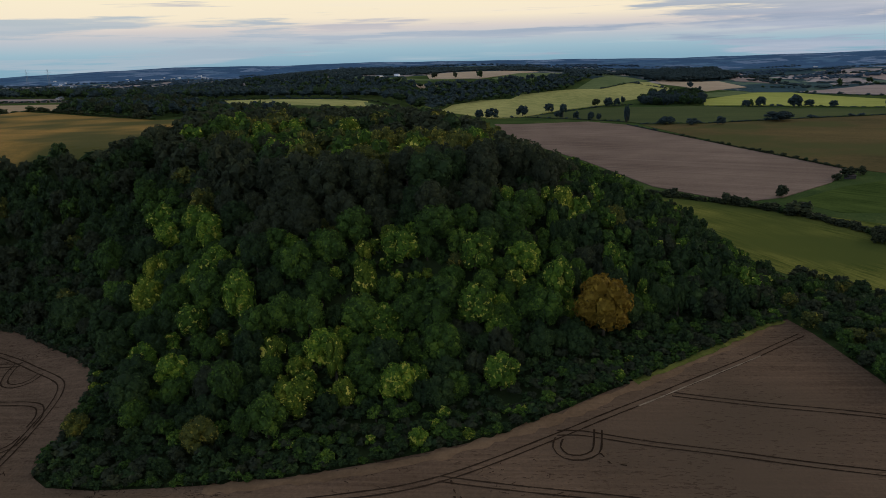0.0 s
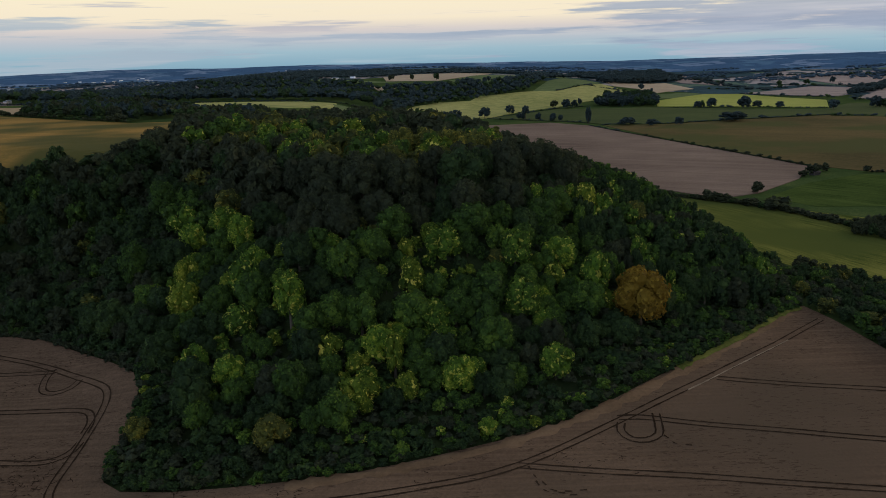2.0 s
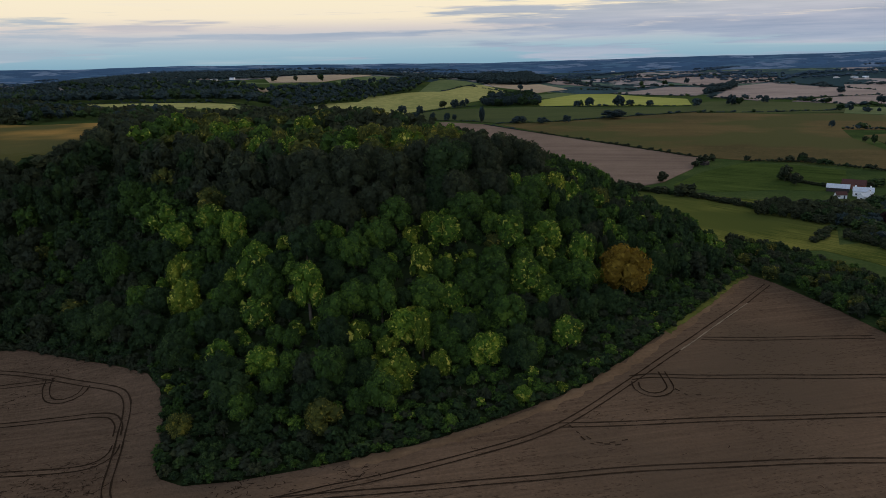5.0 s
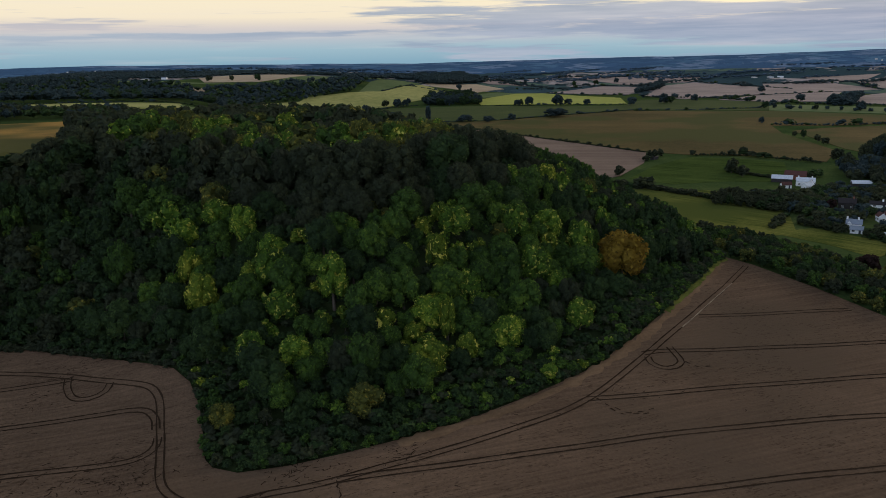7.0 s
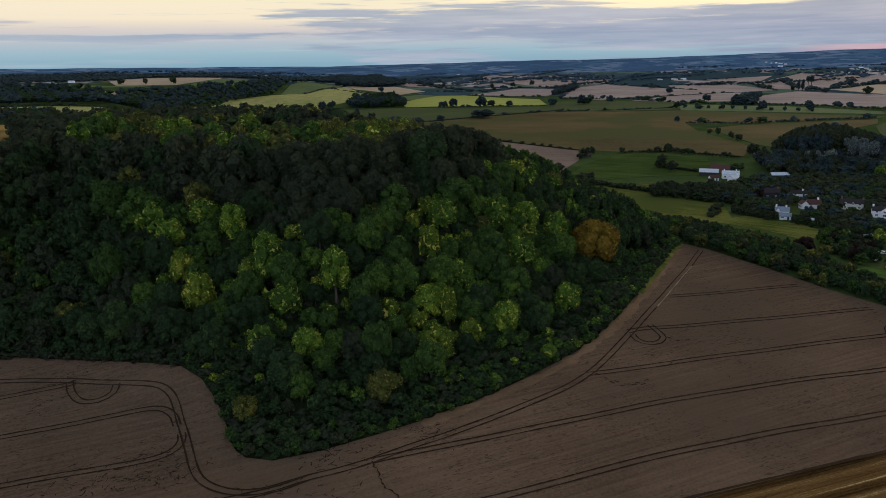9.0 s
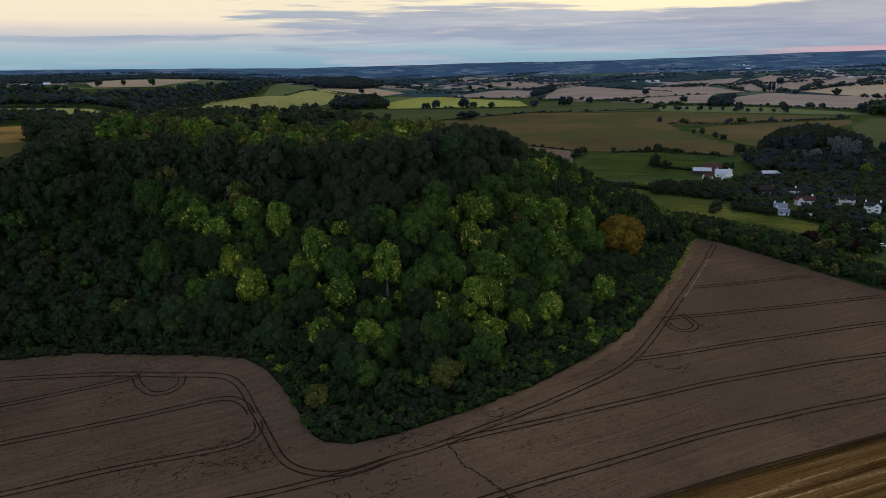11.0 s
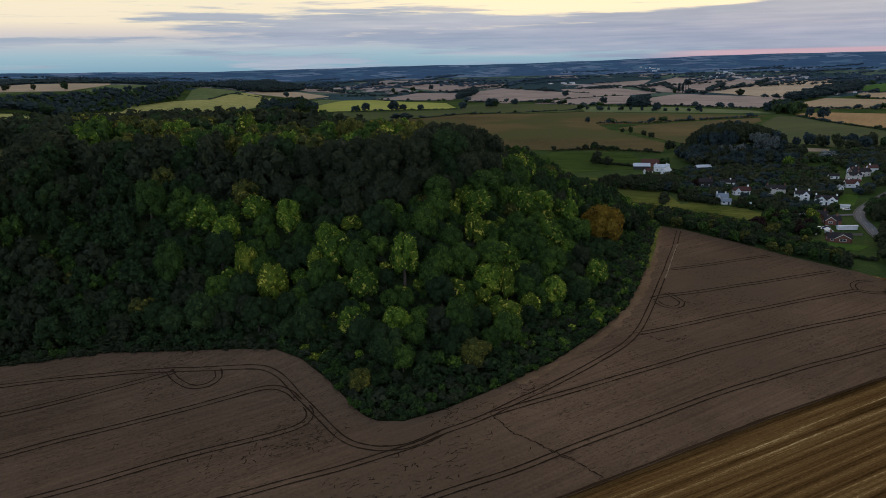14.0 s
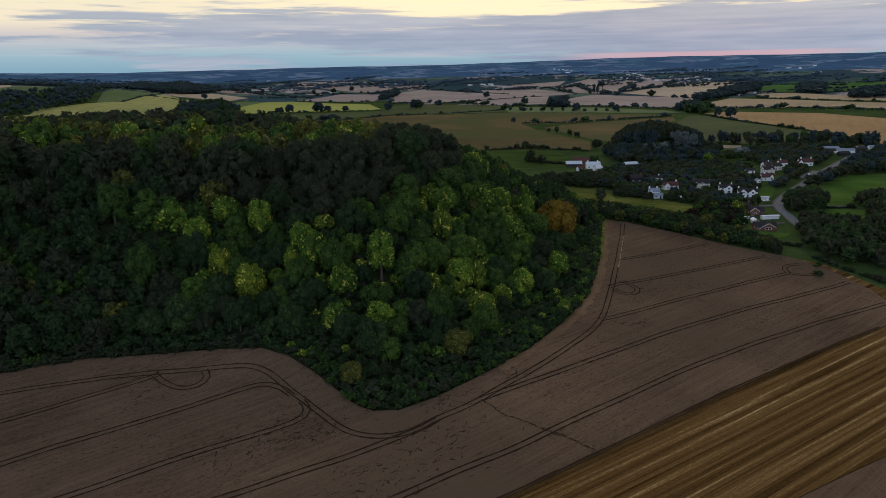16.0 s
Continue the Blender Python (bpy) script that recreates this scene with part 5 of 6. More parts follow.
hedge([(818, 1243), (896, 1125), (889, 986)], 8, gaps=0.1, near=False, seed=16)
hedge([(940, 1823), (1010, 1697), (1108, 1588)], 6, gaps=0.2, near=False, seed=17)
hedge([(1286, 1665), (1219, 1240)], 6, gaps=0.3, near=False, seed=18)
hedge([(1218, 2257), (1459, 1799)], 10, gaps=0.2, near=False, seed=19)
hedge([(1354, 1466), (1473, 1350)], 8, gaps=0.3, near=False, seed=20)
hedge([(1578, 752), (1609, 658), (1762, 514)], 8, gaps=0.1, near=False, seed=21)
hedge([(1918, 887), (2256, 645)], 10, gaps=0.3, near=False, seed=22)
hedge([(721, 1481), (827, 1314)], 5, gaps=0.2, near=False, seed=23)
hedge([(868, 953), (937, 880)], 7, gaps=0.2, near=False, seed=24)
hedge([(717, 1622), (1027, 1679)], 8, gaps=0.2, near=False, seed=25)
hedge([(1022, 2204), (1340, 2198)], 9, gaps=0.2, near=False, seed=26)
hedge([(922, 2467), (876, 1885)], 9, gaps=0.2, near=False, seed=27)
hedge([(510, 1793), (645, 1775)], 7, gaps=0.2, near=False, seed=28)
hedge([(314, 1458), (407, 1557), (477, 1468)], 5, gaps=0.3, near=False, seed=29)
hedge([(135.9, 118.4), (123.8, 85.0)], 3, gaps=0.1, near=True, seed=30)
hedge([(258, 164), (281, 143)], 2.0, gaps=0, near=True, seed=31)
hedge([(133.8, 155.1), (149.4, 138.4), (152.8, 128.9)], 3.2, gaps=0, near=True, seed=32)
hedge([(244, 229), (247, 210)], 2.5, gaps=0.1, near=True, seed=33)
hedge([(233, 219), (222, 192)], 3, gaps=0.2, near=True, seed=34)
hedge([(227, 298), (195, 276)], 4, gaps=0, near=True, seed=35)
hedge([(345, 384), (314, 394), (305, 433)], 4, gaps=0, near=True, seed=36)
hedge([(-160, 341), (-215, 355), (-330, 411)], 7, gaps=0, seed=60)
hedge([(-330, 905), (-200, 925), (-92, 880), (-40, 840), (-20, 700)], 4, gaps=0, seed=61)
hedge([(-900, 1070), (-520, 1000), (-430, 905)], 6, gaps=0, seed=62)
hedge([(-560, 810), (-357, 668), (-225, 560)], 5, gaps=0, seed=63)
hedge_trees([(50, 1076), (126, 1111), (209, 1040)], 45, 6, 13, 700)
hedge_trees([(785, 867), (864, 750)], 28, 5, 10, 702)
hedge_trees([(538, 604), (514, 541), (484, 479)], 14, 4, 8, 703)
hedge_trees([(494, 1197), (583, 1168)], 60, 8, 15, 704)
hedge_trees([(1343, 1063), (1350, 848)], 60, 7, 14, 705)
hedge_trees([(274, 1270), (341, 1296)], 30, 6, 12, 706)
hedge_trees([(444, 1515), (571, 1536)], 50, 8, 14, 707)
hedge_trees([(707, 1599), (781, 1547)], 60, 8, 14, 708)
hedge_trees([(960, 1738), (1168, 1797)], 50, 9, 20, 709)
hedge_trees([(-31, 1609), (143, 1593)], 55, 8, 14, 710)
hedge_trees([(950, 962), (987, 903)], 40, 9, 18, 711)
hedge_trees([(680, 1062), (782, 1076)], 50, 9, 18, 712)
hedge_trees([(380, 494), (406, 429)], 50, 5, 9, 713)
# an even row of small field trees
for i in range(11):
    tree(800 + 7.9 * i, 876 + -17.9 * i, 3.4 + 0.5 * math.sin(i * 2.3), 6.6 + 0.9 * math.sin(i * 1.7), HAZY, "far", i, "small dark round tree in a spaced row", "hedgerow trees", random.Random(60 + i))
tree(897, 525, 7, 15, HAZY, "mid", 7, "dark round-crowned tree standing alone by a field", "field trees", random.Random(15))
tree(876, 495, 9, 18, HAZY, "mid", 9, "dark round-crowned tree standing alone by a field", "field trees", random.Random(18))
tree(1948, 1172, 8, 14, HAZY, "mid", 8, "dark round-crowned tree standing alone by a field", "field trees", random.Random(14))
tree(1099, 1210, 8, 14, HAZY, "mid", 8, "dark round-crowned tree standing alone by a field", "field trees", random.Random(14))
tree(220, 455, 4.3, 8.2, DARK, "mid", 4, "dark round-crowned tree standing alone by a field", "field trees", random.Random(8))
tree(560, 1148, 11, 20, HAZY, "mid", 11, "dark round-crowned tree standing alone by a field", "field trees", random.Random(20))
tree(523, 1187, 9, 17, HAZY, "mid", 9, "dark round-crowned tree standing alone by a field", "field trees", random.Random(17))
tree(359, 927, 7, 11, HAZY, "mid", 7, "dark round-crowned tree standing alone by a field", "field trees", random.Random(11))
tree(305, 427, 5.0, 11.6, DARK, "mid", 5, "dark round-crowned tree standing alone by a field", "field trees", random.Random(11))
tree(300, 410, 4.3, 8.8, DARK, "mid", 4, "dark round-crowned tree standing alone by a field", "field trees", random.Random(8))
tree(425, 435, 5.8, 10.2, DARK, "mid", 5, "dark round-crowned tree standing alone by a field", "field trees", random.Random(10))
tree(1609, 1110, 8, 14, HAZY, "mid", 8, "dark round-crowned tree standing alone by a field", "field trees", random.Random(14))
tree(296, 515, 5.0, 8.8, DARK, "mid", 5, "dark round-crowned tree standing alone by a field", "field trees", random.Random(8))
tree(312, 527, 4.3, 6.8, DARK, "mid", 4, "dark round-crowned tree standing alone by a field", "field trees", random.Random(6))
tree(284, 508, 3.6, 5.4, DARK, "mid", 3, "dark round-crowned tree standing alone by a field", "field trees", random.Random(5))
tree(52, 1064, 6.9, 13.8, HAZY, "mid", 8, "dark round-crowned tree standing on a far field boundary", "field trees", random.Random(3))
tree(72, 1085, 10.5, 16.1, HAZY, "mid", 8, "dark round-crowned tree standing on a far field boundary", "field trees", random.Random(72))
tree(122, 1118, 9.9, 16.6, HAZY, "mid", 0, "dark round-crowned tree standing on a far field boundary", "field trees", random.Random(21))
tree(171, 1171, 8.6, 15.3, HAZY, "mid", 3, "dark round-crowned tree standing on a far field boundary", "field trees", random.Random(74))
tree(177, 1067, 6.1, 22.0, HAZY, "mid", 5, "dark round-crowned tree standing on a far field boundary", "field trees", random.Random(38))
tree(194, 1054, 5.2, 11.9, HAZY, "mid", 0, "dark round-crowned tree standing on a far field boundary", "field trees", random.Random(20))
tree(213, 1040, 5.1, 11.8, HAZY, "mid", 7, "dark round-crowned tree standing on a far field boundary", "field trees", random.Random(14))
tree(224, 1037, 4.3, 9.8, HAZY, "mid", 8, "dark round-crowned tree standing on a far field boundary", "field trees", random.Random(26))
tree(285, 1248, 9.3, 16.6, HAZY, "mid", 1, "dark round-crowned tree standing on a far field boundary", "field trees", random.Random(90))
tree(302, 1255, 6.2, 14.3, HAZY, "mid", 6, "dark round-crowned tree standing on a far field boundary", "field trees", random.Random(66))
tree(296, 951, 12.0, 11.1, HAZY, "mid", 2, "dark round-crowned tree standing on a far field boundary", "field trees", random.Random(63))
tree(324, 934, 8.8, 9.2, HAZY, "mid", 1, "dark round-crowned tree standing on a far field boundary", "field trees", random.Random(51))
tree(443, 945, 16.8, 13.5, HAZY, "mid", 5, "dark round-crowned tree standing on a far field boundary", "field trees", random.Random(97))
tree(498, 1186, 7.2, 11.9, HAZY, "mid", 8, "dark round-crowned tree standing on a far field boundary", "field trees", random.Random(62))
tree(585, 1152, 8.3, 11.9, HAZY, "mid", 7, "dark round-crowned tree standing on a far field boundary", "field trees", random.Random(43))
tree(617, 1138, 7.3, 10.8, HAZY, "mid", 1, "dark round-crowned tree standing on a far field boundary", "field trees", random.Random(79))
tree(601, 700, 4.2, 8.7, HAZY, "mid", 0, "dark round-crowned tree standing on a far field boundary", "field trees", random.Random(37))
tree(867, 777, 8.4, 14.4, HAZY, "mid", 4, "dark round-crowned tree standing on a far field boundary", "field trees", random.Random(94))
tree(906, 720, 7.3, 12.0, HAZY, "mid", 1, "dark round-crowned tree standing on a far field boundary", "field trees", random.Random(21))
tree(738, 1073, 10.2, 18.2, HAZY, "mid", 4, "dark round-crowned tree standing on a far field boundary", "field trees", random.Random(28))
tree(815, 1084, 8.3, 13.6, HAZY, "mid", 7, "dark round-crowned tree standing on a far field boundary", "field trees", random.Random(54))
tree(1534, 1173, 6.7, 26.8, HAZY, "mid", 0, "dark round-crowned tree standing on a far field boundary", "field trees", random.Random(64))
tree(1538, 1167, 6.7, 26.8, HAZY, "mid", 2, "dark round-crowned tree standing on a far field boundary", "field trees", random.Random(63))
tree(252, 989, 4.2, 24, HAZY, "poplar", 0, "tall narrow poplar on a field boundary", "field trees", random.Random(3))
tree(1388, 1093, 4.0, 26, HAZY, "poplar", 0, "tall narrow poplar on a field boundary", "field trees", random.Random(4))
tree(1393, 1086, 4.0, 26, HAZY, "poplar", 0, "tall narrow poplar on a field boundary", "field trees", random.Random(4))
copse([(344, 1268), (390, 1362), (496, 1406), (445, 1235)], 10, 18, (HAZY, DEEP), 800)
copse([(442, 1594), (728, 2428), (1000, 2706), (838, 2087), (534, 1650)], 14, 18, (HAZY,), 801)
copse([(954, 628), (1136, 684), (1040, 608), (918, 559)], 10, 16, (HAZY, DEEP), 802)
copse([(902, 867), (1061, 966), (1104, 975), (919, 842)], 11, 16, (HAZY,), 803)
copse([(827, 1314), (920, 1386), (1117, 1574), (1032, 1463)], 11, 16, (HAZY,), 804)
copse([(1250, 748), (1710, 877), (1918, 887), (1659, 779), (1299, 727)], 13, 16, (HAZY,), 805)
copse([(1607, 663), (1960, 777), (1921, 704), (1623, 618)], 13, 16, (HAZY,), 806)
copse([(1449, 503), (1746, 556), (1840, 535), (1516, 450)], 13, 16, (HAZY,), 807)
HOUSE_SPOTS = [(432, 292, 7), (428, 280, 7), (422, 270, 5), (412, 284, 6), (285, 204, 10), (304, 204, 8), (522, 342, 14), (512, 352, 10), (527, 330, 10), (372, 250, 6), (388, 253, 6), (406, 252, 6), (424, 244, 6), (357, 232, 5), (373, 228, 5)]
HOUSE_SPOTS += [(272, 209, 8.3), (269, 196, 4.4), (277, 227, 6.2), (284, 249, 8.3), (268, 263, 5.8), (262, 265, 4.0), (233, 258, 5.5), (228, 252, 4.7), (292, 290, 6.9), (274, 297, 6.5), (221, 182, 6.2), (183, 161, 7.6), (196, 172, 4.7), (213, 170, 7.3), (227, 199, 4.0), (233, 193, 4.7), (397, 242, 10.1), (378, 238, 6.5), (346, 226, 6.5), (330, 226, 4.0), (440, 231, 8.0), (311, 362, 8.0), (302, 351, 6.5), (309, 381, 8), (326, 385, 8), (342, 343, 6.5), (293, 362, 5.1), (297, 514, 5.8), (388, 209, 8)]
HOUSE_SPOTS += [(x - k, y - 0.62 * k, 5.6) for x, y, _ in HOUSE_SPOTS for k in (8, 15)]
HOUSE_SPOTS += [(233, 149, 6), (243, 162, 6), (251, 174, 6), (266, 184, 6), (282, 188, 6), (298, 191, 6), (320, 195, 6), (341, 197, 6), (365, 201, 6), (410, 206, 6), (449, 211, 7), (475, 214, 7), (499, 216, 7), (540, 222, 8), (548, 232, 24), (575, 225, 10)]
CLEAR = [(x, y, r) for x, y, r in HOUSE_SPOTS]
# woods and copses: outline, crown radius, height
copse([(115, 223), (124, 250), (138, 268), (160, 260), (166, 214), (156, 182), (148, 168), (146, 142), (129, 130), (122.5, 152), (120.5, 180), (116.5, 207)], 3.3, 5.8, (DEEP, DARK, MID, DEEP, OLIVE), 21, "tree_belt", "belt of dark trees and bushes beside the wheat", MID_CROWNS, 0.72)
copse([(137.6, 113.0), (155.3, 127.2), (200.0, 124.0), (226.0, 118.0), (300.0, 90.0), (300.0, 10.0), (166.9, 20.2)], 4.6, 10, (DARK, DARK, DEEP), 22, "tree_belt", "dark trees beyond the corner of the wheat", FAR_CROWNS, 0.75)
copse([(436, 424), (490, 434), (534, 396), (508, 364), (455, 384)], 8.0, 27, (DARK, DARK, HAZY, DARK), 23, "copse", "tall dark domed copse behind the village", MID_CROWNS, 0.5, 6000, (), 0.5)
copse([(345, 352), (400, 412), (450, 384), (505, 362), (470, 322), (405, 302), (360, 316)], 5.5, 10.5, (HAZY, DARK, DARK, HAZY), 39, "copse", "dark trees between the farm and the village", FAR_CROWNS, 0.78, 4000, CLEAR + [(451, 351, 9), (412, 366, 13), (424, 352, 8)])
copse([(438, 352), (450, 364), (464, 356), (460, 342), (446, 340)], 4.2, 19, (SILVER,), 24, "copse", "silver-leaved willows in front of a dark copse", MID_CROWNS, 0.8)
copse([(392, 366), (412, 380), (432, 370), (424, 354), (402, 354)], 4.0, 13, (SILVER, SILVER, DARK), 40, "copse", "silvery willows among dark trees", MID_CROWNS, 1.0)
VILLAGE = [(228, 268), (236, 300), (250, 345), (290, 352), (330, 340), (360, 312), (430, 312), (560, 300), (600, 240), (530, 236), (450, 224), (380, 214), (330, 206), (290, 200), (262, 194), (246, 190), (232, 206), (236, 236)]
copse(VILLAGE, 4.2, 6.4, (DARK, HAZY, DARK, DARK, HAZY, DEEP), 25, "garden_trees", "dark garden trees round the village houses", FAR_CROWNS, 0.78, 12000, CLEAR)
copse([(540, 385), (600, 320), (640, 225), (600, 225), (560, 290), (500, 330)], 6.0, 14, (DARK, HAZY, DEEP, HAZY), 28, "copse", "row of dark trees behind the village", FAR_CROWNS, 1.2, 4000, CLEAR)
copse([(240, 167), (250, 173.5), (268, 180), (290, 182), (284, 168), (266, 157), (252, 155)], 4.6, 9.5, (DARK, DARK, DEEP), 29, "copse", "dark trees in the bend of the road", MID_CROWNS, 0.7)
copse([(164, 128), (176, 138), (196, 147), (214, 152), (222, 142), (212, 128), (186, 118)], 4.6, 9, (DARK, DARK, DEEP), 42, "copse", "dark trees beside the lane", MID_CROWNS, 0.7)
copse([(322, 136), (304, 150), (280, 136), (252, 127), (232, 120), (300, 92), (380, 110)], 5.0, 10, (DARK, DARK, DEEP), 30, "copse", "dark trees beside the paddock", FAR_CROWNS, 0.75)
copse([(330, 190), (345, 186), (400, 190), (470, 200), (600, 205), (620, 170), (520, 165), (434, 168), (408, 189)], 5.5, 11, (DARK, HAZY, DARK), 31, "copse", "dark trees along the road", FAR_CROWNS, 0.8)
copse([(196, 212), (214, 214), (226, 204), (214, 188), (184, 172), (172, 172)], 3.4, 6.5, (DEEP, PURPLE, MID, DARK), 32, "garden_trees", "garden shrubs, one of them purple, by the bungalows", MID_CROWNS, 0.85, 4000, CLEAR)
copse([(216, 280), (222, 282), (230, 262), (231, 240), (233, 226), (246, 207), (238, 202), (228, 214), (223, 228), (219, 252)], 2.6, 4.6, (DARK, DARK, DEEP), 43, "tree_belt", "dark hedge of bushes between houses and pasture", MID_CROWNS, 0.8, 4000, [(228, 252, 4), (233, 258, 6), (222, 248, 4)])
tree(388, 294, 5.0, 12, LIGHT, "mid", 3, "light green garden tree among dark ones", "garden trees", random.Random(51))
tree(213.7, 189, 4.0, 8.0, YELLOW, "mid", 5, "yellow-green garden tree beside a bungalow", "garden trees", random.Random(52))
tree(173, 190, 3.2, 5.5, OLIVE, "mid", 2, "olive garden bush near the wheat", "garden trees", random.Random(53))
tree(167, 196, 5.4, 8.0, PURPLE, "mid", 6, "broad purple-leaved tree near the wheat", "garden trees", random.Random(54))
tree(464, 297, 7.5, 9.0, SILVER, "mid", 1, "broad grey-green tree behind the village", "garden trees", random.Random(55))
copse([(-362, 674), (-225, 562), (-225, 640), (-215, 720), (-280, 815), (-340, 890), (-420, 890)], 6.0, 12, (HAZY, DARK, DEEP), 34, "far_wood", "dark wood behind the golden field", TINY_CROWNS, 0.7, 5000)
copse([(-226, 600), (-140, 570), (-132, 640), (-150, 700), (-230, 735)], 5.5, 9, (DARK, HAZY, DEEP), 41, "far_wood", "dark trees behind the golden field", TINY_CROWNS, 0.75, 2500)
copse([(-1000, 1240), (-640, 1130), (-330, 960), (-110, 925), (-30, 905), (-30, 1180), (15, 1332), (130, 1372), (250, 1452), (325, 1596), (210, 1556), (130, 1530), (-40, 1500), (-100, 1562), (-220, 1640), (-400, 1700), (-700, 1750), (-1050, 1700)], 9.5, 15, (HAZY, HAZY, DEEP, HAZY), 35, "far_wood", "dark wooded valley side", MINI_CROWNS, 0.56, 14000)
copse([(-500, 1760), (-40, 1690), (60, 1965), (290, 2075), (470, 1975), (520, 2100), (300, 2300), (-100, 2300), (-600, 2200)], 11, 8, (HAZY,), 36, "far_wood", "dark wooded ridge", MINI_CROWNS, 0.60, 9000)
copse([(560, 1700), (700, 1880), (760, 1930), (900, 2400), (760, 2500), (560, 2200), (480, 1980), (430, 1800)], 15, 16, (HAZY,), 37, "far_wood", "dark wooded ridge between far fields", MINI_CROWNS, 0.75, 4000)
copse([(225, 1560), (330, 1600), (430, 1810), (450, 1870), (330, 1720)], 11, 14, (HAZY,), 38, "far_wood", "dark wood between far fields", MINI_CROWNS, 0.75, 3000)


def far_belts():
    """Thin belts of trees across the distant country."""
    rng = random.Random(77)
    s = Stand()
    for _ in range(190):
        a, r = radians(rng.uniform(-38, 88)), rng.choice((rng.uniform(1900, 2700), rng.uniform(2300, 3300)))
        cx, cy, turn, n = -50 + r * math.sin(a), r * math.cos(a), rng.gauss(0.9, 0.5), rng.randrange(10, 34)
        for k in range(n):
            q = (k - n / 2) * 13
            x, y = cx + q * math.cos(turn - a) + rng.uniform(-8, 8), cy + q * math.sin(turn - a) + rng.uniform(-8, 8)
            # haze in the leaf colour, bluer for the belts past 2300 m
            s.place(MINI_CROWNS, x, y, rng.uniform(7, 11), rng.uniform(7, 12), HAZY if r < 2300 else HAZY_BLUE, rng)
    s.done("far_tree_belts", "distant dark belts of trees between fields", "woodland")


far_belts()
tree(109.7, 108.2, 2.4, 3.2, DEEP, "shrub", 1, "small dark bush standing alone in the wheat", "field trees", random.Random(2))
tree(262, 298, 3.2, 7, PURPLE, "mid", 2, "dark purple-leaved garden tree", "garden trees", random.Random(5))
tree(423, 313, 4.6, 9, LIGHT, "mid", 3, "light green garden tree", "garden trees", random.Random(6))
tree(208, 203, 3.0, 7, LIGHT, "mid", 1, "yellow-green garden tree by the bungalows", "garden trees", random.Random(7))
tree(226, 196, 3.2, 6, YELLOW, "mid", 4, "yellow-green bush beside a bungalow", "garden trees", random.Random(8))
tree(124, 112.5, 1.9, 2.6, DEEP, "shrub", 1, "lone dark bush standing in the ripe wheat", "field bushes", random.Random(9))
tree(121.8, 113.4, 1.3, 1.9, MID, "shrub", 2, "low green bush standing in the ripe wheat", "field bushes", random.Random(10))
copse([(213, 340), (226, 320), (238, 292), (258, 304), (262, 340), (244, 356), (222, 352)], 3.6, 6.5, (DARK, DEEP, DARK, DARK), 41, "copse", "dark bushes between the pasture and the farm", MID_CROWNS, 0.72)

# ---- village ----
def bm_object(name, bm, mat, parent=None, label=""):
    me = bpy.data.meshes.new(name)
    bmesh.ops.recalc_face_normals(bm, faces=bm.faces)
    bm.to_mesh(me)
    bm.free()
    me.materials.append(mat)
    ob = new(name, me)
    if parent:
        ob.parent = parent
    if label:
        ob["label"] = label
    return ob


def add_box(bm, x0, y0, z0, x1, y1, z1):
    r = bmesh.ops.create_cube(bm, size=1.0, matrix=Matrix.LocRotScale(((x0 + x1) / 2, (y0 + y1) / 2, (z0 + z1) / 2), None, (x1 - x0, y1 - y0, z1 - z0)))
    return r["verts"]


def box_bm(*ext, bevel=0.0):
    bm = bmesh.new()
    add_box(bm, *ext)
    if bevel:
        bmesh.ops.bevel(bm, geom=bm.edges[:], offset=bevel, segments=1, affect="EDGES")
    return bm


def prism_bm(profile, x0, x1):
    """Extrude a profile of (y, z) along x."""
    bm = bmesh.new()
    a = [bm.verts.new((x0, y, z)) for y, z in profile]
    b2 = [bm.verts.new((x1, y, z)) for y, z in profile]
    bm.faces.new(a)
    bm.faces.new(b2[::-1])
    for i in range(len(profile)):
        j = (i + 1) % len(profile)
        bm.faces.new((a[i], b2[i], b2[j], a[j]))
    return bm


def frame_bm():
    bm = bmesh.new()
    for e in ((-0.5, -0.05, -0.5, 0.5, 0.05, -0.42), (-0.5, -0.05, 0.42, 0.5, 0.05, 0.5), (-0.5, -0.05, -0.42, -0.42, 0.05, 0.42), (0.42, -0.05, -0.42, 0.5, 0.05, 0.42), (-0.03, -0.05, -0.42, 0.03, 0.05, 0.42)):
        add_box(bm, *e)
    return bm


KIT = {}


def kit(name, make, mat):
    if name not in KIT:
        me = bpy.data.meshes.new(name.split(":")[0])
        bm = make()
        bmesh.ops.recalc_face_normals(bm, faces=bm.faces)
        bm.to_mesh(me)
        bm.free()
        me.materials.append(mat)
        KIT[name] = me
    return KIT[name]


def window(parent, x, y, z, w, h, turn=0.0):
    fr = new("window", kit("window", frame_bm, TRIM))
    fr.parent = parent
    fr.matrix_basis = Matrix.LocRotScale((x, y, z), Euler((0, 0, turn)), (w, 1, h))
    pane = new("pane", kit("pane", lambda: box_bm(-0.45, -0.03, -0.45, 0.45, 0.02, 0.45), GLASS))
    pane.parent = fr
    return fr


def gable_block(parent, length, width, eave, ridge, wall, roof, over=0.35, x=0.0, y=0.0, turn=0.0, z=-0.6):
    """Walls with gable ends along local x, and two thick roof slopes."""
    m = pose(x, y, 0, 0, 0, turn)
    w = width / 2
    a = bm_object("wall", prism_bm([(-w, z), (w, z), (w, eave), (0, ridge), (-w, eave)], -length / 2, length / 2), wall, parent)
    a.matrix_basis = m
    s = (ridge - eave) / w
    for side in (-1, 1):
        yy = side * (w + over)
        zz = eave - s * over
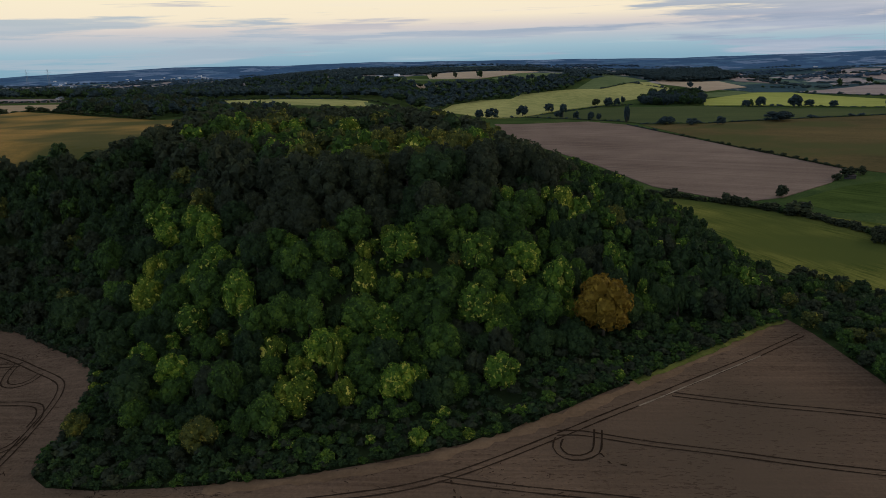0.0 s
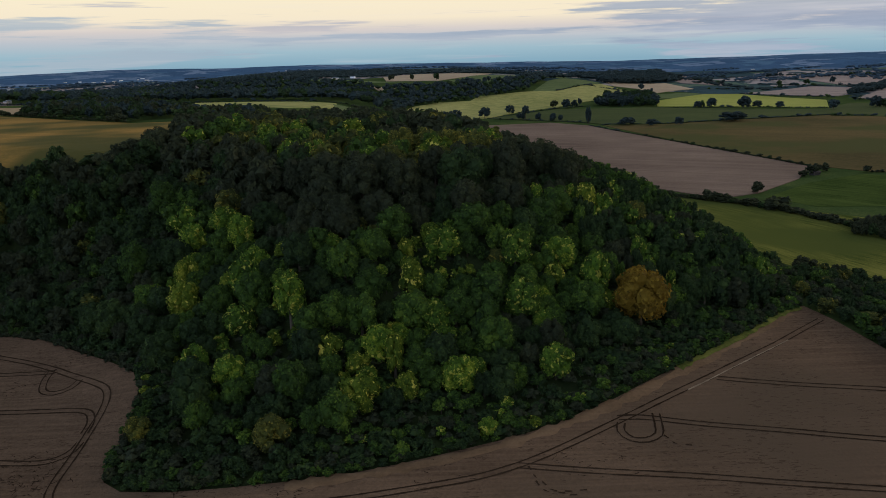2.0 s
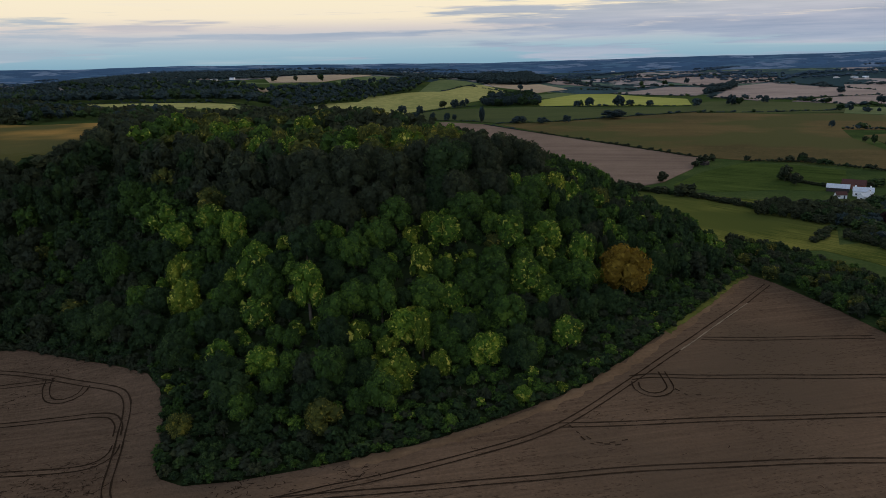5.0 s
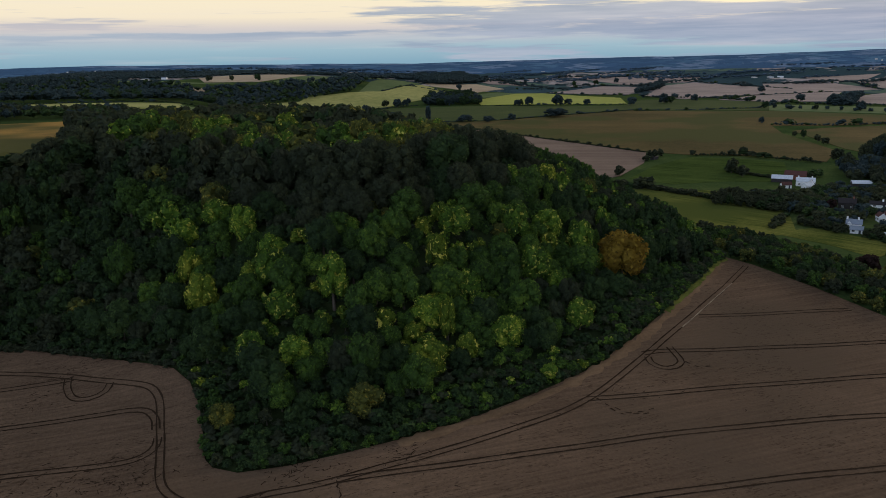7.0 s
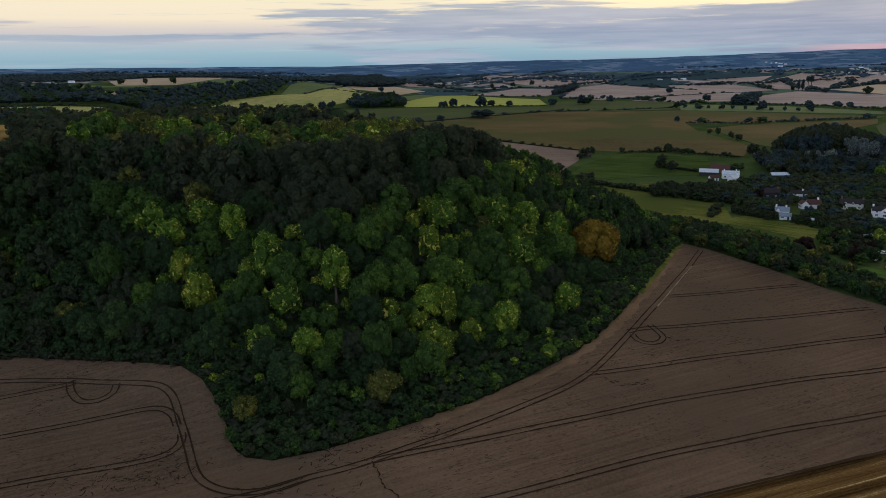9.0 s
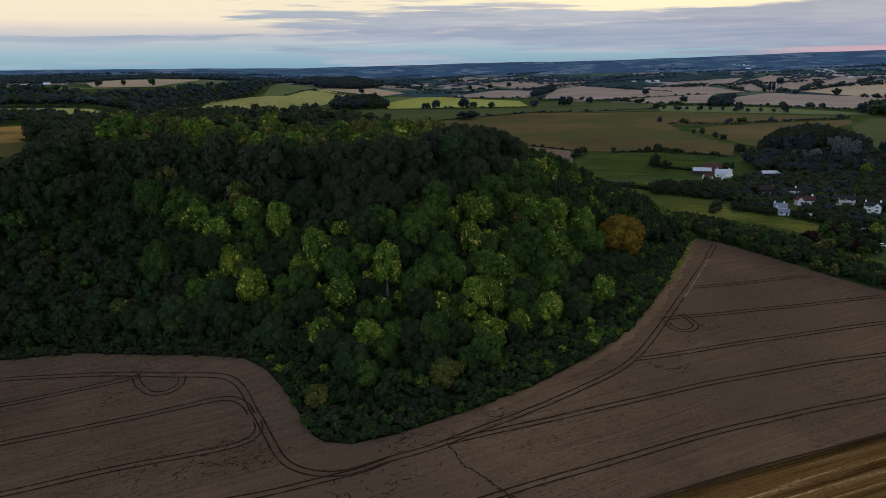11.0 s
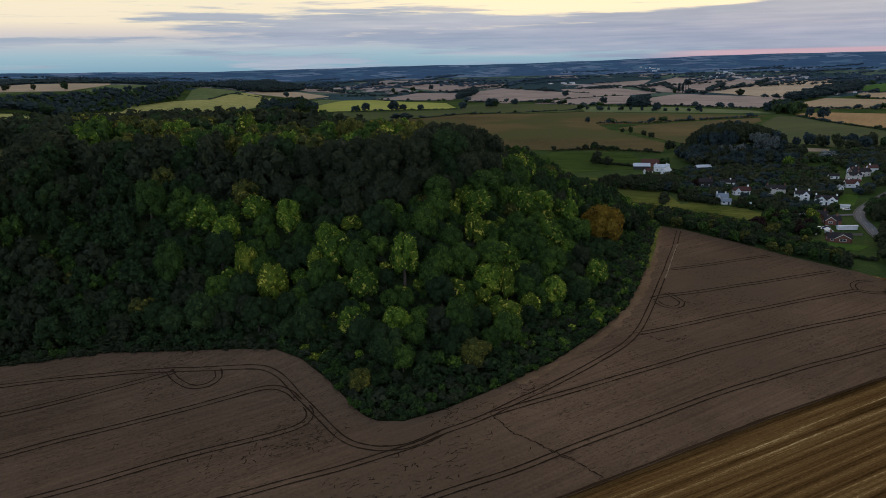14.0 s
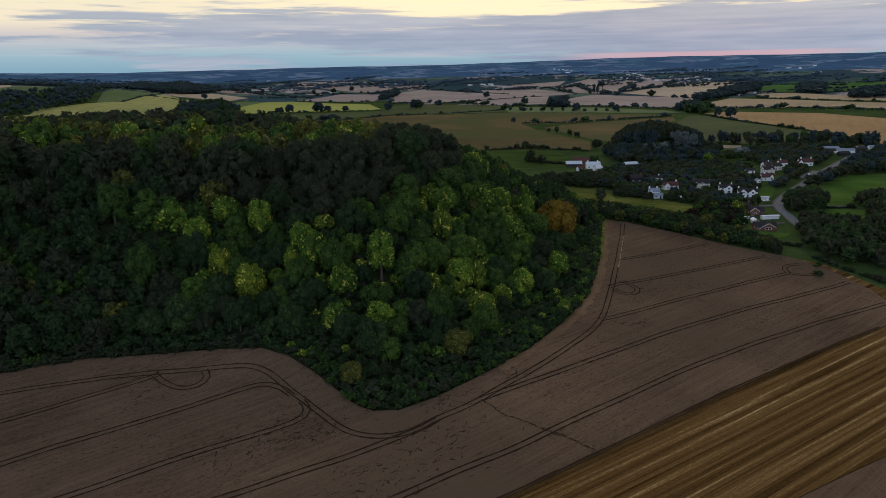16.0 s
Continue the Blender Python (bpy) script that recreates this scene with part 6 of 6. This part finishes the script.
        bm = prism_bm([(0, ridge + 0.03), (yy, zz + 0.03), (yy, zz + 0.22), (0, ridge + 0.26)], -length / 2 - over, length / 2 + over)
        r = bm_object("roof", bm, roof, parent)
        r.matrix_basis = m
    return m


def house(x, y, turn, length, width, eave, ridge, wall, roof, label, chimneys=(), wings=(), windows=True, barge=False, name="house", group="village houses", category="house"):
    k = 0.66 if group == "village houses" else 0.8
    root = new(name)
    root.matrix_world = pose(x, y, ground_z(x, y), 0, 0, turn)
    tagged(root, label, category, group)
    length, width = length * k, width * k
    eave, ridge = eave * 0.82, eave * 0.82 + (ridge - eave) * k
    wings = [(wx * k, ww * k, depth * k, we * 0.82, we * 0.82 + (wr - we) * k) for wx, ww, depth, we, wr in wings]
    chimneys = [cx * k for cx in chimneys]
    gable_block(root, length, width, eave, ridge, wall, roof)
    for cx in chimneys:
        c = bm_object("chimney", box_bm(cx - 0.45, -0.4, ridge - 0.9, cx + 0.45, 0.4, ridge + 1.3, bevel=0.04), POT if wall != RENDER_WHITE else wall, root)
        for k in (-0.2, 0.2):
            bm = bmesh.new()
            bmesh.ops.create_cone(bm, cap_ends=True, segments=8, radius1=0.14, radius2=0.11, depth=0.5, matrix=Matrix.Translation((cx + k, 0, ridge + 1.52)))
            bm_object("pot", bm, TILE_RED, c)
    for wx, ww, depth, we, wr in wings:
        # a cross wing whose gable looks to the front
        gable_block(root, depth, ww, we, wr, wall, roof, 0.3, wx, -width / 2 - depth / 2 + 1.5, 90)
        yf = -width / 2 - depth + 1.5 - 0.04
        if windows:
            window(root, wx, yf, 1.5, ww * 0.45, 1.2)
            if we > 3.5:
                window(root, wx, yf, 3.5, ww * 0.40, 1.2)
        if barge:
            for s in (-1, 1):
                bm = bmesh.new()
                vs = add_box(bm, 0, yf - 0.28, -0.12, math.hypot(ww / 2 + 0.3, (wr - we) * (ww / 2 + 0.3) / (ww / 2)), yf - 0.20, 0.12)
                bmesh.ops.rotate(bm, verts=vs, cent=(0, 0, 0), matrix=Matrix.Rotation(math.atan2(wr - we, ww / 2), 3, "Y"))
                if s < 0:
                    bmesh.ops.scale(bm, verts=vs, vec=(-1, 1, 1))
                bmesh.ops.translate(bm, verts=vs, vec=(wx, 0, wr + 0.12))
                bm_object("bargeboard", bm, TRIM, root)
    if windows:
        taken = [(wx - ww / 2 - 0.6, wx + ww / 2 + 0.6) for wx, ww, *_ in wings]
        n = max(2, int(length / 3.4))
        for side in (-1, 1):
            for k in range(n):
                px = -length / 2 + (k + 0.5) * length / n
                if side < 0 and any(lo < px < hi for lo, hi in taken):
                    continue
                if side < 0 and k == n // 2:
                    d = bm_object("door", box_bm(px - 0.5, -width / 2 - 0.06, 0, px + 0.5, -width / 2 + 0.02, 2.05, bevel=0.02), DOOR, root)
                else:
                    window(root, px, side * (width / 2 + 0.03), 1.5, 1.4, 1.15)
                if eave > 3.9:
                    window(root, px, side * (width / 2 + 0.03), 3.5, 1.3, 1.1)
        for end in (-1, 1):
            window(root, end * (length / 2 + 0.03), -0.5, 1.5, 1.2, 1.1, radians(90))
            if eave > 3.9:
                window(root, end * (length / 2 + 0.03), 0.4, 3.5, 1.1, 1.0, radians(90))
    return root


FACE = -58
house(272, 209, FACE, 19, 8, 5.0, 7.8, RENDER_WHITE, TILE_DARK, "white rendered house with two gabled fronts and dark tiled roof", (-9, 9), ((-4.6, 5.6, 3.6, 5.0, 7.6), (4.6, 5.6, 3.6, 5.0, 7.6)))
house(269, 196, FACE, 8, 4, 2.3, 2.9, RENDER_WHITE, SHEET, "low white garage with a flat pale roof", windows=False, name="garage", category="garage")
house(277, 227, FACE + 6, 13, 8, 5.0, 8.0, RENDER_WHITE, TILE_DARK, "white house with a gabled front and dark tiled roof", (-6, 6), ((2.6, 6.0, 3.8, 5.0, 7.8),))
house(284, 249, FACE + 4, 19, 8.5, 4.8, 8.0, RENDER_CREAM, TILE_DARK, "long pale house with a dark roof and small dormers", (-8, 9), ((-5, 3, 2.6, 4.6, 6.2), (1, 3, 2.6, 4.6, 6.2)))
house(268, 263, FACE + 24, 12, 8, 3.4, 7.0, RENDER_WHITE, TILE_RED, "white cottage with a red tiled roof", (4,), ())
house(262, 265, FACE + 118, 7, 6, 4.0, 6.6, RENDER_WHITE, TILE_RED, "white gable wing of a red-roofed cottage", ())
house(233, 258, FACE + 8, 11, 7, 4.4, 7.4, RENDER_WHITE, SLATE, "white cottage with a blue-grey slate roof", (-5, 3), ((-3.4, 4, 2.6, 4.2, 6.6),))
house(228, 252, FACE + 8, 9, 6, 2.6, 4.8, RENDER_WHITE, SLATE, "low outbuilding with a blue-grey slate roof", ())
house(292, 290, FACE + 12, 15, 7, 2.8, 5.2, RENDER_WHITE, TILE_DARK, "white bungalow with a dark roof", (3,), ())
house(274, 297, FACE + 10, 14, 8, 4.6, 8.2, WEATHERBOARD, TILE_DARK, "dark weatherboarded house with a white-framed bay", (5,), ((3.5, 3.4, 2.5, 4.2, 5.6),))
house(221, 182, FACE + 10, 13, 9, 3.0, 6.2, BRICK, TILE_DARK, "red brick bungalow with a white-edged gable", (4,), ((-2.5, 8.0, 3.4, 3.0, 6.0),), barge=True)
house(183, 161, FACE + 6, 17, 9.5, 2.8, 6.0, BRICK, TILE_DARK, "red brick bungalow with a wide white-edged gable", (-6,), ((1.5, 11.0, 3.8, 2.8, 5.8),), barge=True)
house(196, 172, FACE + 96, 9, 4.5, 2.5, 3.6, RENDER_WHITE, SHEET, "white conservatory with a pale glazed roof", (), name="conservatory", category="conservatory")
house(213, 170, FACE + 20, 16, 3.5, 2.4, 2.8, RENDER_WHITE, SHEET, "long low white garage block", (), windows=False, name="garage", category="garage")
house(227, 199, FACE + 40, 7, 5, 2.6, 4.4, RENDER_WHITE, TILE_DARK, "small white outbuilding among bushes", ())
house(233, 193, FACE - 20, 9, 6, 2.8, 5.4, BRICK, TILE_DARK, "brick bungalow behind hedges", (2,))
house(397, 242, FACE + 30, 24, 8, 4.8, 8.2, RENDER_CREAM, TILE_DARK, "terrace of pale houses with dark roofs and chimneys", (-10, -2, 6, 11))
house(378, 238, FACE + 24, 14, 8, 4.8, 8.0, RENDER_CREAM, TILE_DARK, "cream house with a dark tiled roof", (-5, 5), ((2, 4, 3, 4.8, 7),))
house(346, 226, FACE + 20, 14, 8, 3.6, 7.4, RENDER_WHITE, TILE_RED, "white house with a red tiled roof", (-3,), ((4, 5, 3, 3.6, 6.4),))
house(330, 226, FACE + 100, 7, 5, 2.6, 4.4, RENDER_WHITE, SLATE, "small white outbuilding with a slate roof", ())
house(440, 231, FACE + 14, 18, 8, 4.2, 8.4, RENDER_WHITE, TILE_RED, "white house with a long red tiled roof", (-6, 7), ((-8, 6, 4, 4.0, 7.4),))
house(311, 362, FACE + 14, 18, 9, 4.2, 7.6, RENDER_WHITE, SHEET, "white farmhouse with a pale grey roof", (-7, 6), ((5, 5, 4, 4.2, 7),))
house(302, 351, FACE + 64, 14, 7, 3.4, 6.2, RENDER_WHITE, SHEET, "white farm wing with a pale grey roof", (5,))
house(309, 381, FACE + 10, 17, 9, 3.4, 6.0, WEATHERBOARD, SHEET, "farm shed with a pale sheet roof", (), windows=False, name="farm_shed", category="shed", group="farm sheds")
house(326, 385, FACE + 6, 18, 9, 4.0, 7.4, BRICK, TILE_RED, "long brick barn with a red-brown roof", (), windows=False, name="barn", category="barn", group="farm sheds")
house(342, 343, FACE + 26, 16, 6, 3.0, 5.0, WEATHERBOARD, SHEET, "low farm shed with a grey sheet roof", (), windows=False, name="farm_shed", category="shed", group="farm sheds")
house(293, 362, FACE + 40, 10, 6, 3.0, 5.6, RENDER_WHITE, TILE_RED, "small white farm building with a red roof", ())
house(297, 514, 20, 9, 5, 2.6, 3.8, WEATHERBOARD, TILE_DARK, "small dark-roofed farm shed at a field corner", (), windows=False, name="farm_shed", category="shed", group="farm sheds")
for i, (dx, dy, ll, tt) in enumerate(((0, 0, 26, 0), (16, -8, 22, 14), (-14, 10, 20, 30), (8, 16, 24, 8), (30, -4, 18, 50), (-24, -6, 16, 20), (42, -14, 20, 10))):
    house(548 + dx, 232 + dy, FACE + tt, ll * 0.75, 7, 3.2, 5.2, WEATHERBOARD if i % 2 else RENDER_WHITE, TILE_DARK if i % 3 else SLATE, "low farm shed with a dark roof", (), windows=False, name="farm_shed", category="shed", group="farm sheds")
house(405, 250, FACE + 40, 13, 7, 4.6, 7.6, RENDER_WHITE, TILE_DARK, "white house with a dark roof behind the terrace", (3,), ((-3, 4, 3, 4.6, 6.8),))
house(372, 250, FACE + 10, 11, 6, 3.0, 5.2, RENDER_WHITE, TILE_DARK, "low white bungalow behind the terrace", ())
house(424, 244, FACE + 20, 12, 7, 4.4, 7.4, RENDER_WHITE, TILE_RED, "white house with a red-brown roof beside the terrace", (-3,))
house(357, 231, FACE + 100, 8, 5, 3.2, 5.0, RENDER_WHITE, TILE_RED, "white gabled annexe with a red-brown roof", ())
house(249, 222, FACE + 4, 9, 4, 2.4, 3.4, RENDER_WHITE, SHEET, "low white shed in a garden", (), windows=False, name="garden_shed", category="shed")
house(225, 203, FACE + 30, 6, 3.5, 2.3, 3.1, RENDER_WHITE, SHEET, "small white shed among bushes", (), windows=False, name="garden_shed", category="shed")
house(234, 238, FACE + 8, 7, 3.5, 2.2, 3.0, RENDER_WHITE, SHEET, "small white shed below the houses", (), windows=False, name="garden_shed", category="shed")
house(496, 210, FACE + 60, 12, 8, 4.0, 7.4, RENDER_CREAM, SLATE, "pale gabled house beside the road", (3,))
house(512, 190, FACE + 96, 12, 7, 4.8, 8.0, RENDER_WHITE, TILE_DARK, "white gabled house beside the road", (3,))

# the lane
LANE = smooth_line([(150, 92), (180, 124), (193, 138), (209, 152.3), (229, 165.2), (245, 176), (266, 185), (298, 191.5), (341, 197.5), (388, 203.5), (449, 211), (499, 216), (584, 226), (720, 240)], 3.0)
strip_object("road", [ribbon(LANE, 0, 4.8, 0.34)], ASPHALT, "grey asphalt village road with a bend", "road")
strip_object("side_road", [ribbon(smooth_line([(256, 182), (248, 187), (240, 192), (236, 198)], 2.0), 0, 4.2, 0.33)], ASPHALT, "grey asphalt side lane", "road")
strip_object("lay_by", [ribbon(smooth_line([(372, 204), (392, 208), (415, 209)], 3.0), 2.0, 9.0, 0.33)], ASPHALT, "grey tarmac lay-by", "road")
strip_object("edge_line", [ribbon(LANE, s, 0.12, 0.355) for s in (-2.2, 2.2)], ROADPAINT, "white painted lines along the road's edges", "road marking")
dashes = [ribbon(LANE[i:i + 3], 0, 0.3, 0.36) for i in range(0, len(LANE) - 3, 5)]
strip_object("centre_line", dashes, ROADPAINT, "broken white centre line on the road", "road marking")
strip_object("kerb", [ribbon(LANE, s, 0.3, 0.42) for s in (-2.55, 2.55)], VERGE, "pale concrete kerb along the road", "kerb")
strip_object("footpath", [ribbon(LANE, 3.3, 0.8, 0.40)], VERGE, "pale footpath beside the road", "pavement")


def car(x, y, turn, paint, label):
    root = new("car")
    root.matrix_world = pose(x, y, ground_z(x, y) + 0.36, 0, 0, turn)
    tagged(root, label, "car", "parked cars")
    bm = prism_bm([(-2.1, 0.3), (2.1, 0.3), (2.15, 0.75), (1.3, 0.95), (-1.9, 0.98), (-2.15, 0.7)], -0.85, 0.85)
    bmesh.ops.bevel(bm, geom=bm.edges[:], offset=0.06, segments=1, affect="EDGES")
    bm_object("body", bm, CARS[paint], root)
    bm = prism_bm([(-1.75, 0.96), (1.0, 0.94), (0.35, 1.45), (-1.3, 1.47)], -0.74, 0.74)
    bmesh.ops.bevel(bm, geom=bm.edges[:], offset=0.05, segments=1, affect="EDGES")
    bm_object("cabin", bm, GLASS, root)
    bm_object("roof", box_bm(-0.70, -1.25, 1.46, 0.70, 0.3, 1.50), CARS[paint], root)
    for sx in (-0.8, 0.8):
        for sy in (-1.35, 1.35):
            bm = bmesh.new()
            bmesh.ops.create_cone(bm, cap_ends=True, segments=12, radius1=0.32, radius2=0.32, depth=0.2, matrix=Matrix.Translation((sx, sy, 0.32)) @ Matrix.Rotation(radians(90), 4, "Y"))
            bm_object("wheel", bm, TYRE, root)


for x, y, a, p, what in ((388, 209.6, -82, 0, "white car in the lay-by"), (262, 192, 40, 0, "white car parked beside a hedge"), (268, 221, 30, 1, "grey car parked by a white house"), (206, 178, 20, 2, "blue car on a bungalow's drive"),
                         (201, 180, 25, 0, "white car on a bungalow's drive"), (372, 232, 10, 3, "red car parked by the terrace"), (306, 344, 60, 0, "white car in the farmyard"), (236, 204, 70, 0, "white car parked among bushes"), (188, 175, 110, 0, "white car beside the conservatory")):
    car(x, y, a, p, what)


def fence(x0, y0, x1, y1, tall, label, mat):
    d, a = math.hypot(x1 - x0, y1 - y0), math.degrees(math.atan2(y1 - y0, x1 - x0))
    root = new("fence")
    root.matrix_world = pose(x0, y0, ground_z((x0 + x1) / 2, (y0 + y1) / 2) + 0.1, 0, 0, a)
    tagged(root, label, "fence", "fences")
    for k in range(int(d / 2.4) + 1):
        bm_object("post", box_bm(k * 2.4 - 0.06, -0.06, -0.5, k * 2.4 + 0.06, 0.06, tall + 0.1), mat, root)
    for k in range(3):
        z = tall * (k + 0.6) / 3.2
        bm_object("rail", box_bm(0, -0.10, z - tall * 0.12, d, -0.065, z + tall * 0.12), mat, root)


fence(285, 190, 301, 193, 1.5, "white painted board fence beside the road", TRIM)
fence(243, 228, 247, 208, 1.4, "weathered garden fence below the houses", FENCE)
fence(258, 166, 282, 147, 1.2, "weathered rail fence along the paddock", FENCE)
fence(196, 168, 204, 158, 1.5, "weathered garden fence by the bungalow", FENCE)


def pylon(x, y, tall):
    root = new("pylon")
    root.matrix_world = pose(x, y, ground_z(x, y), 0, 0, 30)
    tagged(root, "distant grey lattice electricity pylon", "pylon", "pylons")

    def bar(name, p, q, w):
        p, q = Vector(p), Vector(q)
        bm = bmesh.new()
        bmesh.ops.create_cube(bm, size=1.0, matrix=Matrix.LocRotScale((p + q) / 2, (q - p).to_track_quat("Z", "Y"), (w, w, (q - p).length)))
        bm_object(name, bm, STEEL, root)

    for sx in (-1, 1):
        for sy in (-1, 1):
            bar("leg", (sx * 4, sy * 4, -1), (sx * 0.8, sy * 0.8, tall), 0.4)
        for k in range(4):
            z0, z1 = tall * k / 4.5, tall * (k + 1) / 4.5
            w0, w1 = 4 - 3.2 * z0 / tall, 4 - 3.2 * z1 / tall
            bar("brace", (-sx * w0, sx * w0, z0), (sx * w1, sx * w1, z1), 0.25)
    for z, w in ((0.68, 8), (0.80, 10), (0.92, 7)):
        bar("arm", (-w, 0, z * tall), (w, 0, z * tall), 0.4)


pylon(-1529, 2661, 60)
pylon(-1423, 2611, 60)


def far_building(x, y, turn, length, width, tall, mat):
    root = new("far_building")
    root.matrix_world = pose(x, y, ground_z(x, y), 0, 0, turn)
    tagged(root, "small pale building far off in the countryside", "building", "far buildings")
    gable_block(root, length * 0.6, width * 0.7, tall * 0.75, tall * 1.0, mat, SLATE, 0.3, z=-2)


far_building(-507, 3548, 35, 24, 9, 3, RENDER_CREAM)
far_building(-374, 3344, 7, 31, 8, 5, RENDER_CREAM)
far_building(-285, 3086, 161, 23, 8, 4, RENDER_WHITE)
far_building(-1207, 3135, 115, 26, 9, 5, RENDER_CREAM)
far_building(-1120, 2997, 169, 25, 8, 5, RENDER_CREAM)
far_building(-1180, 2941, 42, 22, 10, 4, RENDER_WHITE)
far_building(-1084, 3169, 98, 18, 8, 4, RENDER_CREAM)
far_building(-990, 3031, 3, 27, 9, 3, RENDER_CREAM)
far_building(-1530, 2928, 112, 24, 9, 4, RENDER_WHITE)
far_building(-1426, 2791, 127, 29, 7, 3, RENDER_CREAM)
far_building(-1178, 2078, 121, 32, 8, 4, RENDER_CREAM)
far_building(-1207, 2273, 106, 22, 8, 4, RENDER_WHITE)
far_building(-1174, 2296, 66, 26, 8, 4, RENDER_CREAM)
far_building(-979, 2019, 139, 18, 9, 5, RENDER_CREAM)
far_building(-1236, 2858, 55, 21, 10, 4, RENDER_WHITE)
far_building(-1128, 2730, 33, 24, 9, 3, RENDER_CREAM)
far_building(-474, 1875, 57, 23, 10, 4, RENDER_CREAM)
far_building(-109, 1701, 153, 20, 8, 5, RENDER_WHITE)
far_building(-593, 1108, 159, 11, 7, 3, RENDER_CREAM)
far_building(2286, 1548, 95, 20, 10, 5, RENDER_CREAM)
far_building(2216, 1480, 33, 22, 10, 5, RENDER_WHITE)
far_building(2342, 1532, 145, 23, 7, 4, RENDER_CREAM)
far_building(2109, 1462, 142, 22, 8, 4, RENDER_CREAM)
far_building(2070, 1402, 75, 24, 10, 3, RENDER_WHITE)
far_building(2060, 1351, 0, 32, 10, 5, RENDER_CREAM)
far_building(2091, 1347, 78, 32, 10, 4, RENDER_CREAM)
far_building(2053, 1292, 134, 30, 9, 4, RENDER_WHITE)
far_building(2088, 1280, 52, 23, 7, 3, RENDER_CREAM)
far_building(2045, 1225, 105, 22, 10, 3, RENDER_CREAM)
far_building(2123, 1183, 162, 28, 10, 5, RENDER_WHITE)
far_building(2143, 1143, 161, 26, 7, 5, RENDER_CREAM)
far_building(2565, 956, 30, 22, 9, 4, RENDER_CREAM)
far_building(2991, 1206, 74, 32, 9, 4, RENDER_WHITE)
far_building(2930, 1138, 45, 30, 8, 5, RENDER_CREAM)
far_building(2718, 2234, 63, 20, 9, 5, RENDER_CREAM)
far_building(2687, 2158, 30, 29, 10, 5, RENDER_WHITE)
far_building(2618, 2058, 148, 18, 9, 5, RENDER_CREAM)
far_building(1525, 1677, 8, 22, 8, 4, RENDER_CREAM)
far_building(1572, 1656, 76, 25, 10, 3, RENDER_WHITE)
far_building(1562, 1608, 9, 19, 7, 3, RENDER_CREAM)
far_building(1480, 751, 175, 12, 7, 4, RENDER_CREAM)
far_building(1435, 2575, 56, 22, 8, 5, RENDER_WHITE)
far_building(1435, 1947, 105, 23, 7, 4, RENDER_CREAM)
far_building(1456, 1896, 22, 26, 9, 4, RENDER_CREAM)
far_building(-462, 3257, 14, 20, 8, 5, RENDER_WHITE)
far_building(-394, 3230, 140, 23, 10, 5, RENDER_CREAM)
far_building(-299, 3135, 77, 23, 8, 5, RENDER_CREAM)
far_building(-1126, 3090, 75, 28, 8, 4, RENDER_WHITE)
far_building(-1076, 2874, 96, 28, 7, 4, RENDER_CREAM)
far_building(-1125, 2893, 76, 31, 10, 4, RENDER_CREAM)
far_building(-1101, 3279, 161, 29, 8, 4, RENDER_WHITE)
far_building(-1025, 3099, 22, 30, 9, 5, RENDER_CREAM)
far_building(-1662, 3096, 142, 28, 9, 4, RENDER_CREAM)
far_building(-1509, 2855, 18, 26, 7, 3, RENDER_WHITE)
far_building(-1193, 2098, 139, 18, 7, 3, RENDER_CREAM)
far_building(-1325, 2499, 158, 20, 7, 5, RENDER_CREAM)
far_building(-1165, 2273, 21, 30, 9, 5, RENDER_WHITE)
far_building(-985, 2066, 171, 26, 10, 3, RENDER_CREAM)
far_building(-1352, 3097, 138, 25, 9, 3, RENDER_CREAM)
far_building(-1288, 3081, 134, 32, 7, 4, RENDER_WHITE)
far_building(-503, 1873, 101, 30, 7, 3, RENDER_CREAM)
far_building(-148, 1678, 44, 27, 10, 4, RENDER_CREAM)
far_building(-595, 1119, 66, 11, 8, 4, RENDER_WHITE)
far_building(2246, 1507, 14, 25, 10, 4, RENDER_CREAM)
far_building(2244, 1462, 134, 20, 9, 5, RENDER_CREAM)
far_building(2397, 1586, 121, 25, 8, 5, RENDER_WHITE)
far_building(2107, 1494, 161, 20, 7, 5, RENDER_CREAM)
far_building(2007, 1389, 164, 25, 8, 5, RENDER_CREAM)
far_building(2093, 1431, 33, 22, 7, 4, RENDER_WHITE)
far_building(2198, 1441, 56, 21, 9, 5, RENDER_CREAM)
far_building(2196, 1314, 53, 28, 8, 5, RENDER_CREAM)
far_building(2111, 1301, 105, 22, 7, 3, RENDER_WHITE)
far_building(2157, 1236, 86, 23, 7, 4, RENDER_CREAM)
far_building(2171, 1177, 57, 29, 7, 5, RENDER_CREAM)
far_building(2172, 1162, 86, 26, 8, 5, RENDER_WHITE)
far_building(2631, 962, 147, 26, 8, 5, RENDER_CREAM)
far_building(2962, 1197, 154, 24, 9, 5, RENDER_CREAM)
far_building(3132, 1152, 84, 21, 7, 5, RENDER_WHITE)
far_building(2657, 2115, 121, 32, 10, 4, RENDER_CREAM)
far_building(2656, 2158, 34, 21, 7, 5, RENDER_CREAM)
far_building(2487, 1983, 154, 31, 8, 5, RENDER_WHITE)
far_building(1536, 1680, 56, 24, 9, 3, RENDER_CREAM)
far_building(1575, 1667, 16, 30, 8, 4, RENDER_CREAM)
far_building(1599, 1649, 104, 28, 7, 4, RENDER_WHITE)
far_building(1572, 751, 78, 10, 7, 4, RENDER_CREAM)
far_building(1403, 2747, 171, 23, 9, 3, RENDER_CREAM)
far_building(1416, 1931, 49, 27, 7, 5, RENDER_WHITE)
far_building(1462, 1911, 163, 19, 10, 4, RENDER_CREAM)
